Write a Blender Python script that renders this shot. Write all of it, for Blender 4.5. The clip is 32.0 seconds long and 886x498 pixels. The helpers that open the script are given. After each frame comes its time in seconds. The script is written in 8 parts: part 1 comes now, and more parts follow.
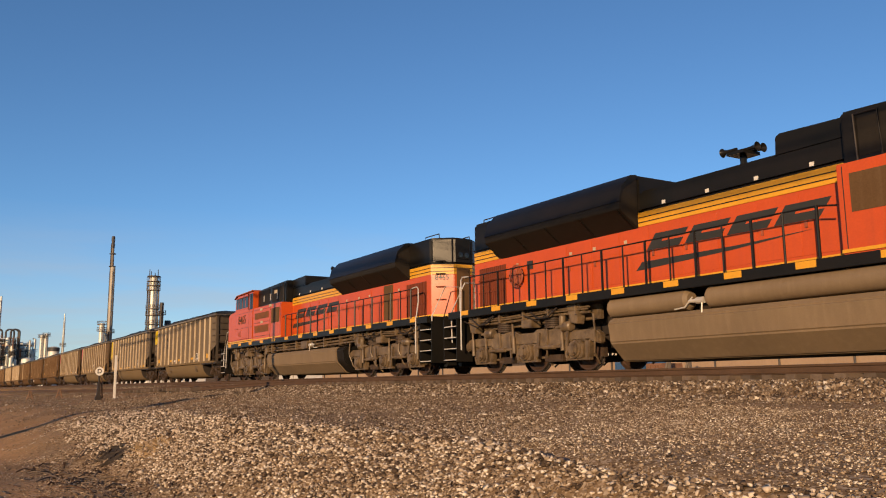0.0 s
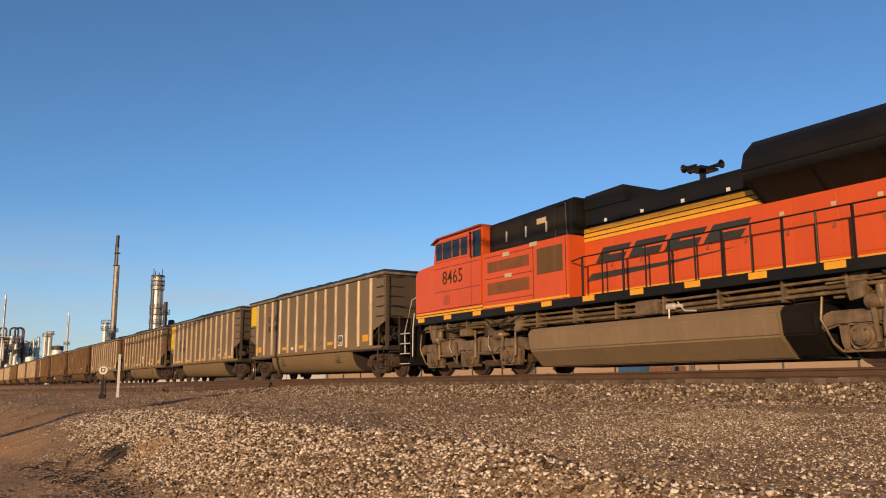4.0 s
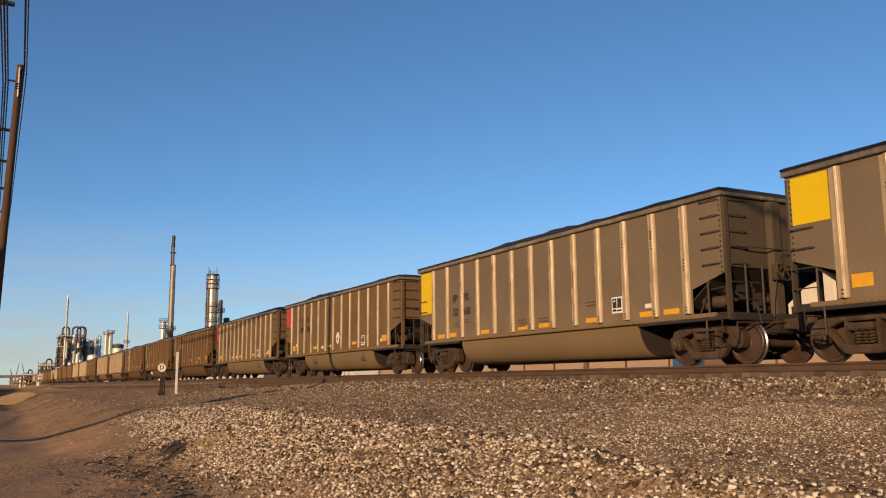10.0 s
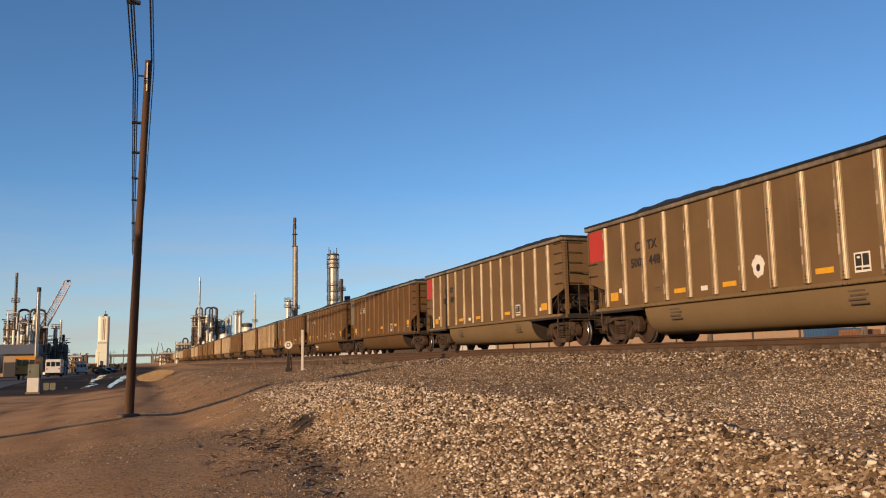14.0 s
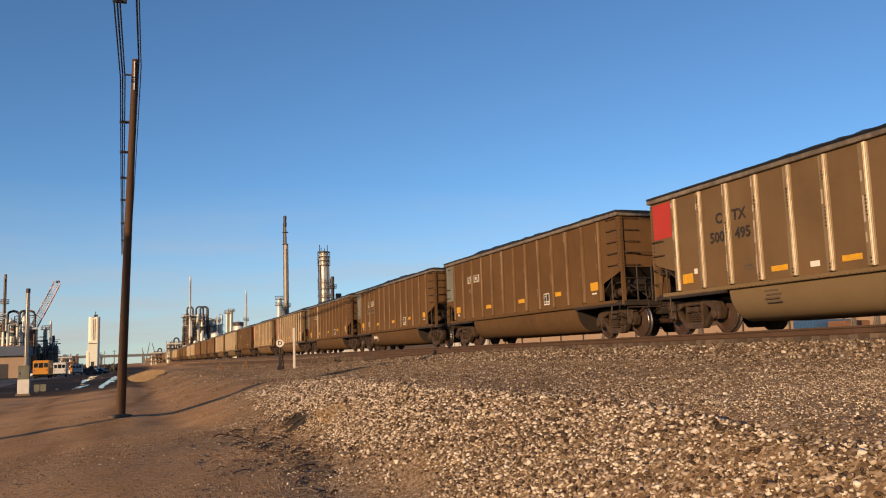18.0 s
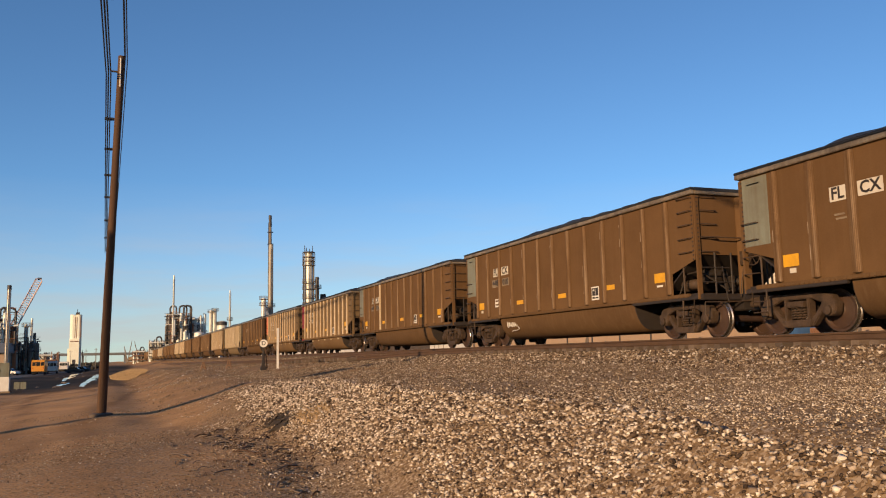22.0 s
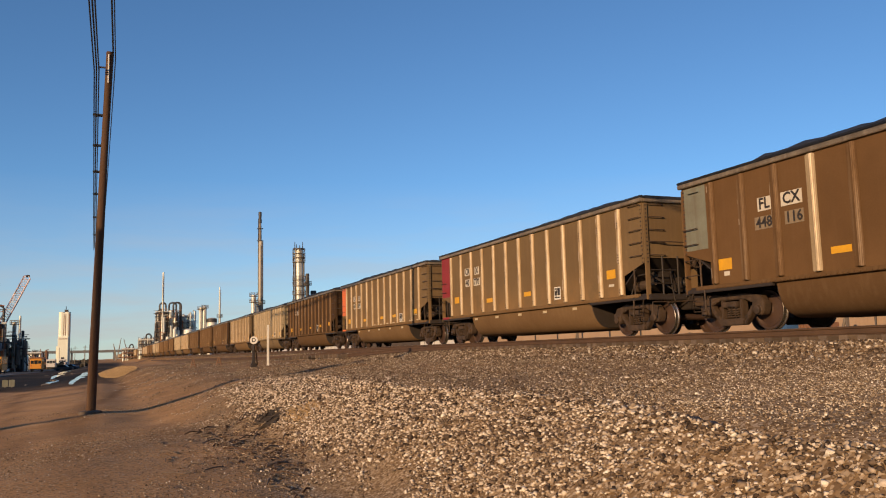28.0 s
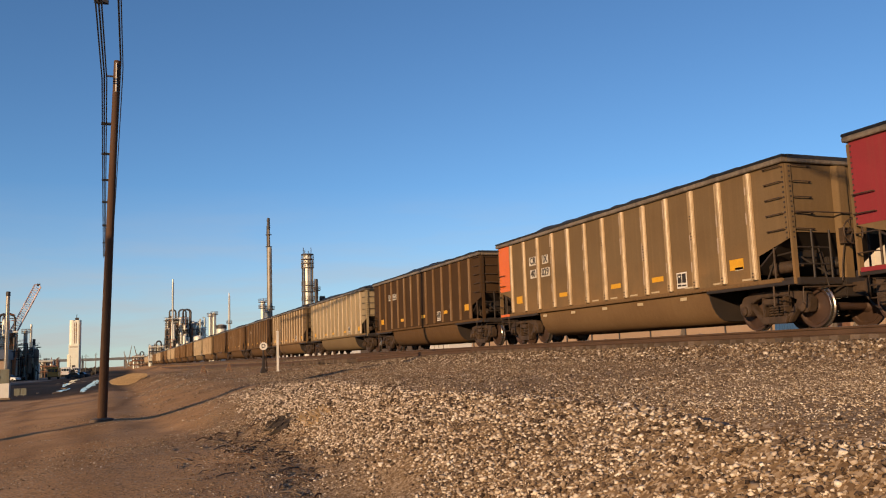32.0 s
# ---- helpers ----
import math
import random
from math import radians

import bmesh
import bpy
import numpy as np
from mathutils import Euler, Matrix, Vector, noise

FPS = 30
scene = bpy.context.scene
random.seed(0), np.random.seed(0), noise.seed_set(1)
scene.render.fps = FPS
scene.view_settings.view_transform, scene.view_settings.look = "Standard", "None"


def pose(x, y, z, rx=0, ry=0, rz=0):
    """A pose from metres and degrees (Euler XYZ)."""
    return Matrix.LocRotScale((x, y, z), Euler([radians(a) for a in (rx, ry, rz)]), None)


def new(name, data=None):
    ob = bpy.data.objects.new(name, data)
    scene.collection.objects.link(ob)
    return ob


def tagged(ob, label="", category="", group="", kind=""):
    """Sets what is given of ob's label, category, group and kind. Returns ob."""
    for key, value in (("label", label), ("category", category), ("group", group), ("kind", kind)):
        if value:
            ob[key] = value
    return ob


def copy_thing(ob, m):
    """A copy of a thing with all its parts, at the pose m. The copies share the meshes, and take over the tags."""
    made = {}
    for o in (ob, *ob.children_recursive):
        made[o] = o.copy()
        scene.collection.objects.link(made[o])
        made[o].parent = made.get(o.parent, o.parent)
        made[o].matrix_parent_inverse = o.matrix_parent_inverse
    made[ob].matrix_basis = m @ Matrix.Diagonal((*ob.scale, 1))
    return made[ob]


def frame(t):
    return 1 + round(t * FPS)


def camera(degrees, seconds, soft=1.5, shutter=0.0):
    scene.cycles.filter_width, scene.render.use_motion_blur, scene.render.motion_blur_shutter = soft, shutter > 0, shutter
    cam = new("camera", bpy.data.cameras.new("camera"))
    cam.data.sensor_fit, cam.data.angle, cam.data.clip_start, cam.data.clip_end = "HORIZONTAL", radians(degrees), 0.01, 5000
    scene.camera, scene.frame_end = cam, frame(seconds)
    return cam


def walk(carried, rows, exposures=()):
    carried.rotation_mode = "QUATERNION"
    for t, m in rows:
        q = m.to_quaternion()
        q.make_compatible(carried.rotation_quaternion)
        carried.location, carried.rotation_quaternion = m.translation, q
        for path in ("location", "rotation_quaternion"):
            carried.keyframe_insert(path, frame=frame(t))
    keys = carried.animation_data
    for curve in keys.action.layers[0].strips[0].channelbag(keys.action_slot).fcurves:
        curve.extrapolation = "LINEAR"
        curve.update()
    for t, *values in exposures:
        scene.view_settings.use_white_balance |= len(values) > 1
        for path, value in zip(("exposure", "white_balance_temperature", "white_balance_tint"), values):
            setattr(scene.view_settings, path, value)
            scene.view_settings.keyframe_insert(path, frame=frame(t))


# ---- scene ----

# World: metres; the train runs along +x, the track's centre line lies at y = 14.85, the eye is over the origin.
EYE = (0.0, 0.0, 1.5)
RAIL = 1.802     # top of rail
LIFT = 0.07      # how far the running gear stands above the datum of the car bodies
MID = 14.85      # centre line of the track


def aim(yaw, pitch, roll):
    return pose(*EYE, 90 + pitch, 0, yaw) @ pose(0, 0, 0, 0, 0, -roll)


cam = camera(55.72, 32.0, 1.1)
PATH = [
    (0.0, 58.56, 9.16, 0.57),
    (0.5, 58.54, 9.18, 0.62),
    (1.0, 58.60, 9.22, 0.51),
    (1.5, 58.68, 9.21, 0.47),
    (2.0, 58.63, 9.24, 0.53),
    (2.5, 58.72, 9.27, 0.36),
    (3.0, 58.69, 9.28, 0.39),
    (3.5, 58.75, 9.29, 0.30),
    (5.5, 59.00, 9.04, -0.19),
    (6.0, 59.08, 8.98, -0.26),
    (6.5, 59.17, 8.99, -0.43),
    (7.0, 59.23, 8.94, -0.42),
    (7.5, 59.25, 8.91, -0.43),
    (8.0, 59.36, 8.94, -0.44),
    (8.5, 59.59, 8.94, -0.17),
    (9.0, 60.09, 9.00, -0.00),
    (9.5, 60.98, 9.03, 0.24),
    (10.0, 62.27, 8.96, 0.47),
    (10.5, 63.90, 8.65, 0.56),
    (11.0, 65.57, 8.12, 0.67),
    (11.5, 67.08, 7.58, 0.74),
    (12.0, 68.29, 7.23, 0.74),
    (12.5, 69.20, 7.14, 0.72),
    (13.0, 69.77, 7.19, 0.76),
    (13.5, 70.10, 7.30, 0.88),
    (14.0, 70.20, 7.36, 1.08),
    (14.5, 70.16, 7.37, 1.26),
    (16.5, 69.72, 7.14, 1.75),
    (17.0, 69.64, 7.09, 1.78),
    (17.5, 69.59, 7.07, 1.79),
    (18.0, 69.57, 7.09, 1.82),
    (18.5, 69.53, 7.13, 1.84),
    (19.0, 69.47, 7.17, 1.79),
    (19.5, 69.36, 7.24, 1.79),
    (20.0, 69.24, 7.28, 1.76),
    (20.5, 69.10, 7.30, 1.66),
    (21.0, 68.96, 7.29, 1.54),
    (21.5, 68.79, 7.24, 1.36),
    (22.0, 68.57, 7.20, 1.18),
    (22.5, 68.34, 7.12, 1.09),
    (23.0, 68.15, 7.10, 1.04),
    (23.5, 68.04, 7.06, 1.02),
    (24.0, 68.02, 7.08, 1.02),
    (24.5, 67.99, 7.10, 1.10),
    (25.0, 67.98, 7.09, 1.09),
    (25.5, 67.94, 7.08, 1.17),
    (27.5, 67.89, 6.95, 1.25),
    (28.0, 67.91, 6.93, 1.38),
    (28.5, 67.97, 6.93, 1.34),
    (29.0, 68.01, 6.97, 1.49),
    (29.5, 68.08, 7.04, 1.61),
    (30.0, 68.14, 7.09, 1.72),
    (30.5, 68.22, 7.11, 1.80),
    (31.0, 68.31, 7.13, 1.90),
    (31.5, 68.40, 7.16, 1.94),
    (32.0, 68.47, 7.21, 2.01),
]
EXPOSURE = [(0, 0.32), (3, 0.34), (6, 0.30), (9, 0.30), (13, 0.34), (17, 0.36), (20, 0.42), (22, 0.43), (25, 0.40), (29, 0.34), (32, 0.34)]
walk(cam, [(t, aim(y, p, r)) for t, y, p, r in PATH], EXPOSURE)

# ---- light ----
SUN_TO = Vector((-0.60, 0.80, -0.238)).normalized()      # the way the light travels
sun = new("sun", bpy.data.lights.new("sun", "SUN"))
sun.data.energy, sun.data.angle, sun.data.color = 5.0, radians(0.55), (1.0, 0.66, 0.36)
sun.matrix_world = SUN_TO.to_track_quat("-Z", "Y").to_matrix().to_4x4()
world = bpy.data.worlds.new("world")
scene.world = world
world.use_nodes = True
wn = world.node_tree.nodes
sky = wn.new("ShaderNodeTexSky")
sky.sky_type, sky.sun_disc = "NISHITA", False
sky.sun_elevation = math.asin(-SUN_TO.z)
sky.sun_rotation = math.atan2(-SUN_TO.x, -SUN_TO.y)
sky.altitude, sky.air_density, sky.dust_density, sky.ozone_density = 1600, 1.0, 0.25, 3.2
tint = wn.new("ShaderNodeMix")
tint.data_type, tint.blend_type = "RGBA", "MULTIPLY"
tint.inputs["Factor"].default_value, tint.inputs["B"].default_value = 1.0, (0.815, 0.998, 1.105, 1)
world.node_tree.links.new(sky.outputs[0], tint.inputs["A"])
# thin cloud streaks low over the horizon
wl = world.node_tree.links.new
wtc, wmap, wsep = wn.new("ShaderNodeTexCoord"), wn.new("ShaderNodeMapping"), wn.new("ShaderNodeSeparateXYZ")
wmap.inputs["Scale"].default_value = (2.4, 2.4, 17.0)
wnoise = wn.new("ShaderNodeTexNoise")
wnoise.inputs["Scale"].default_value, wnoise.inputs["Detail"].default_value, wnoise.inputs["Roughness"].default_value = 2.2, 5, 0.55
wl(wtc.outputs["Generated"], wmap.inputs["Vector"])
wl(wmap.outputs[0], wnoise.inputs["Vector"])
wl(wtc.outputs["Generated"], wsep.inputs[0])
wamt, wlow, whigh, wmul = wn.new("ShaderNodeMapRange"), wn.new("ShaderNodeMapRange"), wn.new("ShaderNodeMapRange"), wn.new("ShaderNodeMath")
wamt.inputs["From Min"].default_value, wamt.inputs["From Max"].default_value, wamt.inputs["To Max"].default_value, wamt.inputs["To Min"].default_value = 0.42, 0.68, 0.85, 0.40
whigh.inputs["From Min"].default_value, whigh.inputs["From Max"].default_value = 0.20, 0.0
wl(wnoise.outputs[0], wamt.inputs["Value"])
wl(wsep.outputs["Z"], whigh.inputs["Value"])
wmul.operation = "MULTIPLY"
wl(wamt.outputs[0], wmul.inputs[0])
wl(whigh.outputs[0], wmul.inputs[1])
cloud = wn.new("ShaderNodeMix")
cloud.data_type = "RGBA"
cloud.inputs["B"].default_value = (4.2, 3.98, 3.85, 1)
wl(wmul.outputs[0], cloud.inputs["Factor"])
wl(tint.outputs["Result"], cloud.inputs["A"])
wl(cloud.outputs["Result"], wn["Background"].inputs[0])
wn["Background"].inputs[1].default_value = 0.098

# ---- shapes ----


class Shape:
    """Vertices and faces of one mesh, gathered from simple solids."""

    def __init__(self):
        self.v, self.f = [], []

    def add(self, verts, faces):
        n = len(self.v)
        self.v += [tuple(p) for p in verts]
        self.f += [tuple(n + i for i in f) for f in faces]
        return self

    def box(self, x0, x1, y0, y1, z0, z1):
        return self.add([(x, y, z) for x in (x0, x1) for y in (y0, y1) for z in (z0, z1)],
                        [(0, 1, 3, 2), (4, 6, 7, 5), (0, 4, 5, 1), (2, 3, 7, 6), (0, 2, 6, 4), (1, 5, 7, 3)])

    def loft(self, rings, closed=True, caps=True):
        n = len(rings[0])
        faces = []
        for k in range(len(rings) - 1):
            for i in range(n if closed else n - 1):
                j = (i + 1) % n
                faces.append((k * n + i, k * n + j, (k + 1) * n + j, (k + 1) * n + i))
        if caps:
            faces += [tuple(range(n - 1, -1, -1)), tuple((len(rings) - 1) * n + i for i in range(n))]
        return self.add([p for r in rings for p in r], faces)

    def prism(self, outline, a, b, axis="y"):
        """A flat outline drawn out from a to b. axis y: outline in x, z; axis x: in y, z; axis z: in x, y."""
        put = {"y": lambda p, d: (p[0], d, p[1]), "x": lambda p, d: (d, p[0], p[1]), "z": lambda p, d: (p[0], p[1], d)}[axis]
        return self.loft([[put(p, a) for p in outline], [put(p, b) for p in outline]])

    def tube(self, pts, r, n=8, r1=None):
        pts = [Vector(p) for p in pts]
        rings = []
        for i, p in enumerate(pts):
            d = (pts[min(i + 1, len(pts) - 1)] - pts[max(i - 1, 0)]).normalized()
            s = d.cross(Vector((0, 0, 1)) if abs(d.z) < 0.9 else Vector((1, 0, 0))).normalized()
            u = s.cross(d)
            q = r if r1 is None else r + (r1 - r) * i / (len(pts) - 1)
            rings.append([p + (s * math.cos(a) + u * math.sin(a)) * q for a in [2 * math.pi * k / n for k in range(n)]])
        return self.loft(rings)

    def lathe(self, profile, at=(0, 0, 0), axis="z", n=20):
        """profile: (radius, height) pairs turned round an axis."""
        rings = []
        for r, h in profile:
            ring = []
            for k in range(n):
                c, s = r * math.cos(2 * math.pi * k / n), r * math.sin(2 * math.pi * k / n)
                p = {"z": (c, s, h), "y": (c, h, s), "x": (h, c, s)}[axis]
                ring.append((at[0] + p[0], at[1] + p[1], at[2] + p[2]))
            rings.append(ring)
        return self.loft(rings)


def solid(name, shape, material, bevel=0.0, smooth=35):
    me = bpy.data.meshes.new(name)
    me.from_pydata(shape.v, [], shape.f)
    bm = bmesh.new()
    bm.from_mesh(me)
    bmesh.ops.recalc_face_normals(bm, faces=bm.faces)
    if bevel:
        bmesh.ops.bevel(bm, geom=[e for e in bm.edges if e.is_manifold and e.calc_face_angle(0) > 0.5], offset=bevel, segments=2, affect="EDGES", clamp_overlap=True)
    bm.to_mesh(me)
    bm.free()
    if smooth:
        me.shade_smooth()
        me.set_sharp_from_angle(angle=radians(smooth))
    me.materials.append(material)
    return me


def part(name, shape, material, parent, label="", bevel=0.0, at=None, smooth=35):
    me = shape if isinstance(shape, bpy.types.Mesh) else solid(name, shape, material, bevel, smooth)
    ob = new(name, me)
    ob.parent = parent
    if at is not None:
        ob.matrix_basis = at if isinstance(at, Matrix) else Matrix.Translation(at)
    return tagged(ob, label)


def thing(name, label, category, m=None, group="", kind=""):
    ob = new(name)
    ob.empty_display_size = 0.2
    if m is not None:
        ob.matrix_basis = m
    return tagged(ob, label, category, group, kind)


def single(name, shape, material, label, category, m=None, group="", kind="", bevel=0.0, smooth=35):
    ob = new(name, solid(name, shape, material, bevel, smooth))
    if m is not None:
        ob.matrix_basis = m
    return tagged(ob, label, category, group, kind)


def lettering(text, size, depth=0.004, weight=0.022):
    cu = bpy.data.curves.new("lettering", "FONT")
    cu.body, cu.size, cu.extrude, cu.align_x, cu.align_y = text, size, depth / 2, "CENTER", "CENTER"
    cu.resolution_u, cu.offset = 2, size * weight
    ob = bpy.data.objects.new("lettering", cu)
    scene.collection.objects.link(ob)
    me = bpy.data.meshes.new_from_object(ob.evaluated_get(bpy.context.evaluated_depsgraph_get()))
    bpy.data.objects.remove(ob)
    bpy.data.curves.remove(cu)
    return me


# ---- materials ----


def surface(name, colour, rough=0.7, metal=0.0, second=None, scale=1.2, mix=0.5, fine=0.12, bump=0.15, fine_scale=60.0,
            streak=None, streak_amount=0.0, island=0.0, each=0.0, spec=0.5, stretch=(1, 1, 1), dust=None):
    """A worn surface: a base colour, a second one in large patches, fine grain, upright streaks, and a little relief."""
    m = bpy.data.materials.new(name)
    m.use_nodes = True
    nt = m.node_tree
    n, link = nt.nodes, nt.links.new
    b = n["Principled BSDF"]
    b.inputs["Roughness"].default_value, b.inputs["Metallic"].default_value = rough, metal
    b.inputs["Specular IOR Level"].default_value = spec
    tc, info, mp = n.new("ShaderNodeTexCoord"), n.new("ShaderNodeObjectInfo"), n.new("ShaderNodeMapping")
    off = n.new("ShaderNodeVectorMath")
    off.operation = "MULTIPLY_ADD"
    off.inputs[1].default_value = stretch
    comb = n.new("ShaderNodeMath")
    comb.operation = "MULTIPLY"
    comb.inputs[1].default_value = 37.0
    link(info.outputs["Random"], comb.inputs[0])
    link(tc.outputs["Object"], off.inputs[0])
    link(comb.outputs[0], off.inputs[2])
    vec = off.outputs[0]
    big, small = n.new("ShaderNodeTexNoise"), n.new("ShaderNodeTexNoise")
    big.inputs["Scale"].default_value, big.inputs["Detail"].default_value, big.inputs["Roughness"].default_value = scale, 6, 0.62
    small.inputs["Scale"].default_value, small.inputs["Detail"].default_value = fine_scale, 3
    link(vec, big.inputs["Vector"])
    link(vec, small.inputs["Vector"])
    ramp = n.new("ShaderNodeMapRange")
    ramp.inputs["From Min"].default_value, ramp.inputs["From Max"].default_value = 0.35, 0.68
    ramp.inputs["To Max"].default_value = mix
    link(big.outputs[0], ramp.inputs["Value"])
    m1 = n.new("ShaderNodeMix")
    m1.data_type = "RGBA"
    m1.inputs["A"].default_value = (*colour, 1)
    m1.inputs["B"].default_value = (*(second or [c * 0.7 for c in colour]), 1)
    link(ramp.outputs[0], m1.inputs["Factor"])
    out = m1.outputs["Result"]
    if streak:
        wv, st = n.new("ShaderNodeMapping"), n.new("ShaderNodeTexNoise")
        wv.inputs["Scale"].default_value = (9, 9, 0.35)
        st.inputs["Scale"].default_value, st.inputs["Detail"].default_value = 1.0, 4
        link(vec, wv.inputs["Vector"])
        link(wv.outputs[0], st.inputs["Vector"])
        r2 = n.new("ShaderNodeMapRange")
        r2.inputs["From Min"].default_value, r2.inputs["From Max"].default_value = 0.48, 0.75
        r2.inputs["To Max"].default_value = streak_amount
        link(st.outputs[0], r2.inputs["Value"])
        m2 = n.new("ShaderNodeMix")
        m2.data_type = "RGBA"
        m2.inputs["B"].default_value = (*streak, 1)
        link(r2.outputs[0], m2.inputs["Factor"])
        link(out, m2.inputs["A"])
        out = m2.outputs["Result"]
    if dust:         # colour, the heights between which it fades out, amount
        zed, patch, dm, dmul = n.new("ShaderNodeSeparateXYZ"), n.new("ShaderNodeTexNoise"), n.new("ShaderNodeMapRange"), n.new("ShaderNodeMath")
        patch.inputs["Scale"].default_value, patch.inputs["Detail"].default_value = 1.7, 5
        link(vec, patch.inputs["Vector"])
        link(tc.outputs["Object"], zed.inputs[0])
        dm.inputs["From Min"].default_value, dm.inputs["From Max"].default_value = dust[2], dust[1]
        dm.inputs["To Max"].default_value = dust[3]
        link(zed.outputs["Z"], dm.inputs["Value"])
        dmul.operation = "MULTIPLY"
        dnoise = n.new("ShaderNodeMapRange")
        dnoise.inputs["From Min"].default_value, dnoise.inputs["From Max"].default_value = 0.3, 0.62
        link(patch.outputs[0], dnoise.inputs["Value"])
        link(dm.outputs[0], dmul.inputs[0])
        link(dnoise.outputs[0], dmul.inputs[1])
        m3 = n.new("ShaderNodeMix")
        m3.data_type = "RGBA"
        m3.inputs["B"].default_value = (*dust[0], 1)
        link(dmul.outputs[0], m3.inputs["Factor"])
        link(out, m3.inputs["A"])
        out = m3.outputs["Result"]
    hsv = n.new("ShaderNodeHueSaturation")
    val = n.new("ShaderNodeMapRange")
    val.inputs["From Min"].default_value, val.inputs["From Max"].default_value = 0.3, 0.7
    val.inputs["To Min"].default_value, val.inputs["To Max"].default_value = 1 - fine, 1 + fine
    link(small.outputs[0], val.inputs["Value"])
    v = val.outputs[0]
    if island or each:
        src = n.new("ShaderNodeNewGeometry").outputs["Random Per Island"] if island else info.outputs["Random"]
        rr, mul = n.new("ShaderNodeMapRange"), n.new("ShaderNodeMath")
        mul.operation = "MULTIPLY"
        rr.inputs["To Min"].default_value, rr.inputs["To Max"].default_value = 1 - (island or each), 1 + (island or each)
        link(src, rr.inputs["Value"])
        link(rr.outputs[0], mul.inputs[0])
        link(v, mul.inputs[1])
        v = mul.outputs[0]
    link(v, hsv.inputs["Value"])
    link(out, hsv.inputs["Color"])
    link(hsv.outputs[0], b.inputs["Base Color"])
    if bump:
        bp = n.new("ShaderNodeBump")
        bp.inputs["Strength"].default_value, bp.inputs["Distance"].default_value = bump, 0.01
        link(small.outputs[0], bp.inputs["Height"])
        link(bp.outputs[0], b.inputs["Normal"])
    return m


def plain(name, colour, rough=0.6, metal=0.0, emit=0.0, fine=0.06):
    m = surface(name, colour, rough, metal, None, 2.0, 0.25, fine, 0.05)
    if emit:
        b = m.node_tree.nodes["Principled BSDF"]
        b.inputs["Emission Color"].default_value, b.inputs["Emission Strength"].default_value = (*colour, 1), emit
    return m


M_alu = surface("weathered_aluminium", (0.144, 0.111, 0.076), 0.75, 0.1, (0.105, 0.08, 0.054), 0.6, 0.6, 0.05, 0.05, 30, (0.176, 0.136, 0.094), 0.16, spec=0.08, dust=((0.211, 0.148, 0.084), 1.1, 2.1, 0.6))
M_alu_gold = surface("dusty_tan_aluminium", (0.142, 0.097, 0.051), 0.75, 0.1, (0.105, 0.066, 0.032), 0.6, 0.6, 0.05, 0.05, 30, (0.234, 0.152, 0.078), 0.16, spec=0.08, dust=((0.234, 0.136, 0.058), 1.1, 2.2, 0.6))
M_alu_pale = surface("pale_aluminium", (0.32, 0.255, 0.155), 0.75, 0.1, (0.183, 0.14, 0.082), 0.8, 0.6, 0.10, 0.1, 40, (0.133, 0.094, 0.055), 0.4, spec=0.08, dust=((0.172, 0.117, 0.062), 1.1, 2.2, 0.7))
M_rib_bronze = surface("dull_bronze_rib", (0.190, 0.142, 0.086), 0.75, 0.1, (0.125, 0.092, 0.056), 1.3, 0.8, 0.14, 0.1, 50, (0.36, 0.29, 0.21), 0.55, spec=0.08)
M_dark_end = surface("dark_end_sheet", (0.070, 0.056, 0.041), 0.75, 0.1, (0.048, 0.037, 0.027), 0.8, 0.7, 0.06, 0.05, 30, (0.11, 0.085, 0.06), 0.2, spec=0.08)
M_rib = surface("bare_aluminium_rib", (0.295, 0.225, 0.140), 0.7, 0.1, (0.195, 0.147, 0.090), 1.3, 0.7, 0.12, 0.1, 50, (0.38, 0.31, 0.22), 0.5, spec=0.08)
M_rib_tan = surface("tan_rib", (0.300, 0.212, 0.118), 0.7, 0.1, (0.185, 0.125, 0.067), 1.3, 0.8, 0.12, 0.1, 50, (0.43, 0.335, 0.22), 0.5, spec=0.08)
M_brown = surface("brown_painted_steel", (0.110, 0.061, 0.027), 0.75, 0.0, (0.074, 0.041, 0.018), 0.6, 0.6, 0.05, 0.05, 30, (0.128, 0.080, 0.042), 0.16, spec=0.08, dust=((0.135, 0.076, 0.034), 1.1, 2.0, 0.5))
M_dark_brown = surface("dark_brown_painted_steel", (0.053, 0.03, 0.014), 0.75, 0.0, (0.039, 0.022, 0.011), 0.6, 0.6, 0.05, 0.05, 30, (0.078, 0.047, 0.023), 0.16, spec=0.08)
M_brown_rib = surface("worn_brown_rib", (0.100, 0.057, 0.026), 0.75, 0.05, (0.074, 0.041, 0.019), 2.2, 0.8, 0.12, 0.1, 50, (0.28, 0.205, 0.14), 0.24, spec=0.08)
# lighter brown for the sunward rib flank: painted highlight plus rubbed wear
M_brown_lit_edge = surface("sunlit_rubbed_brown_edge", (0.150, 0.090, 0.046), 0.7, 0.05, (0.085, 0.048, 0.022), 1.8, 0.9, 0.12, 0.1, 50, (0.36, 0.28, 0.20), 0.45, spec=0.1)
M_tub = surface("dusty_tub_steel", (0.16, 0.113, 0.062), 0.75, 0.0, (0.121, 0.084, 0.045), 0.5, 0.6, 0.05, 0.05, 30, (0.211, 0.156, 0.094), 0.10, spec=0.08)
M_tub_tan = surface("rust_dusted_tub", (0.145, 0.090, 0.044), 0.75, 0.0, (0.105, 0.060, 0.028), 0.6, 0.7, 0.06, 0.05, 30, (0.20, 0.135, 0.072), 0.2, spec=0.08)
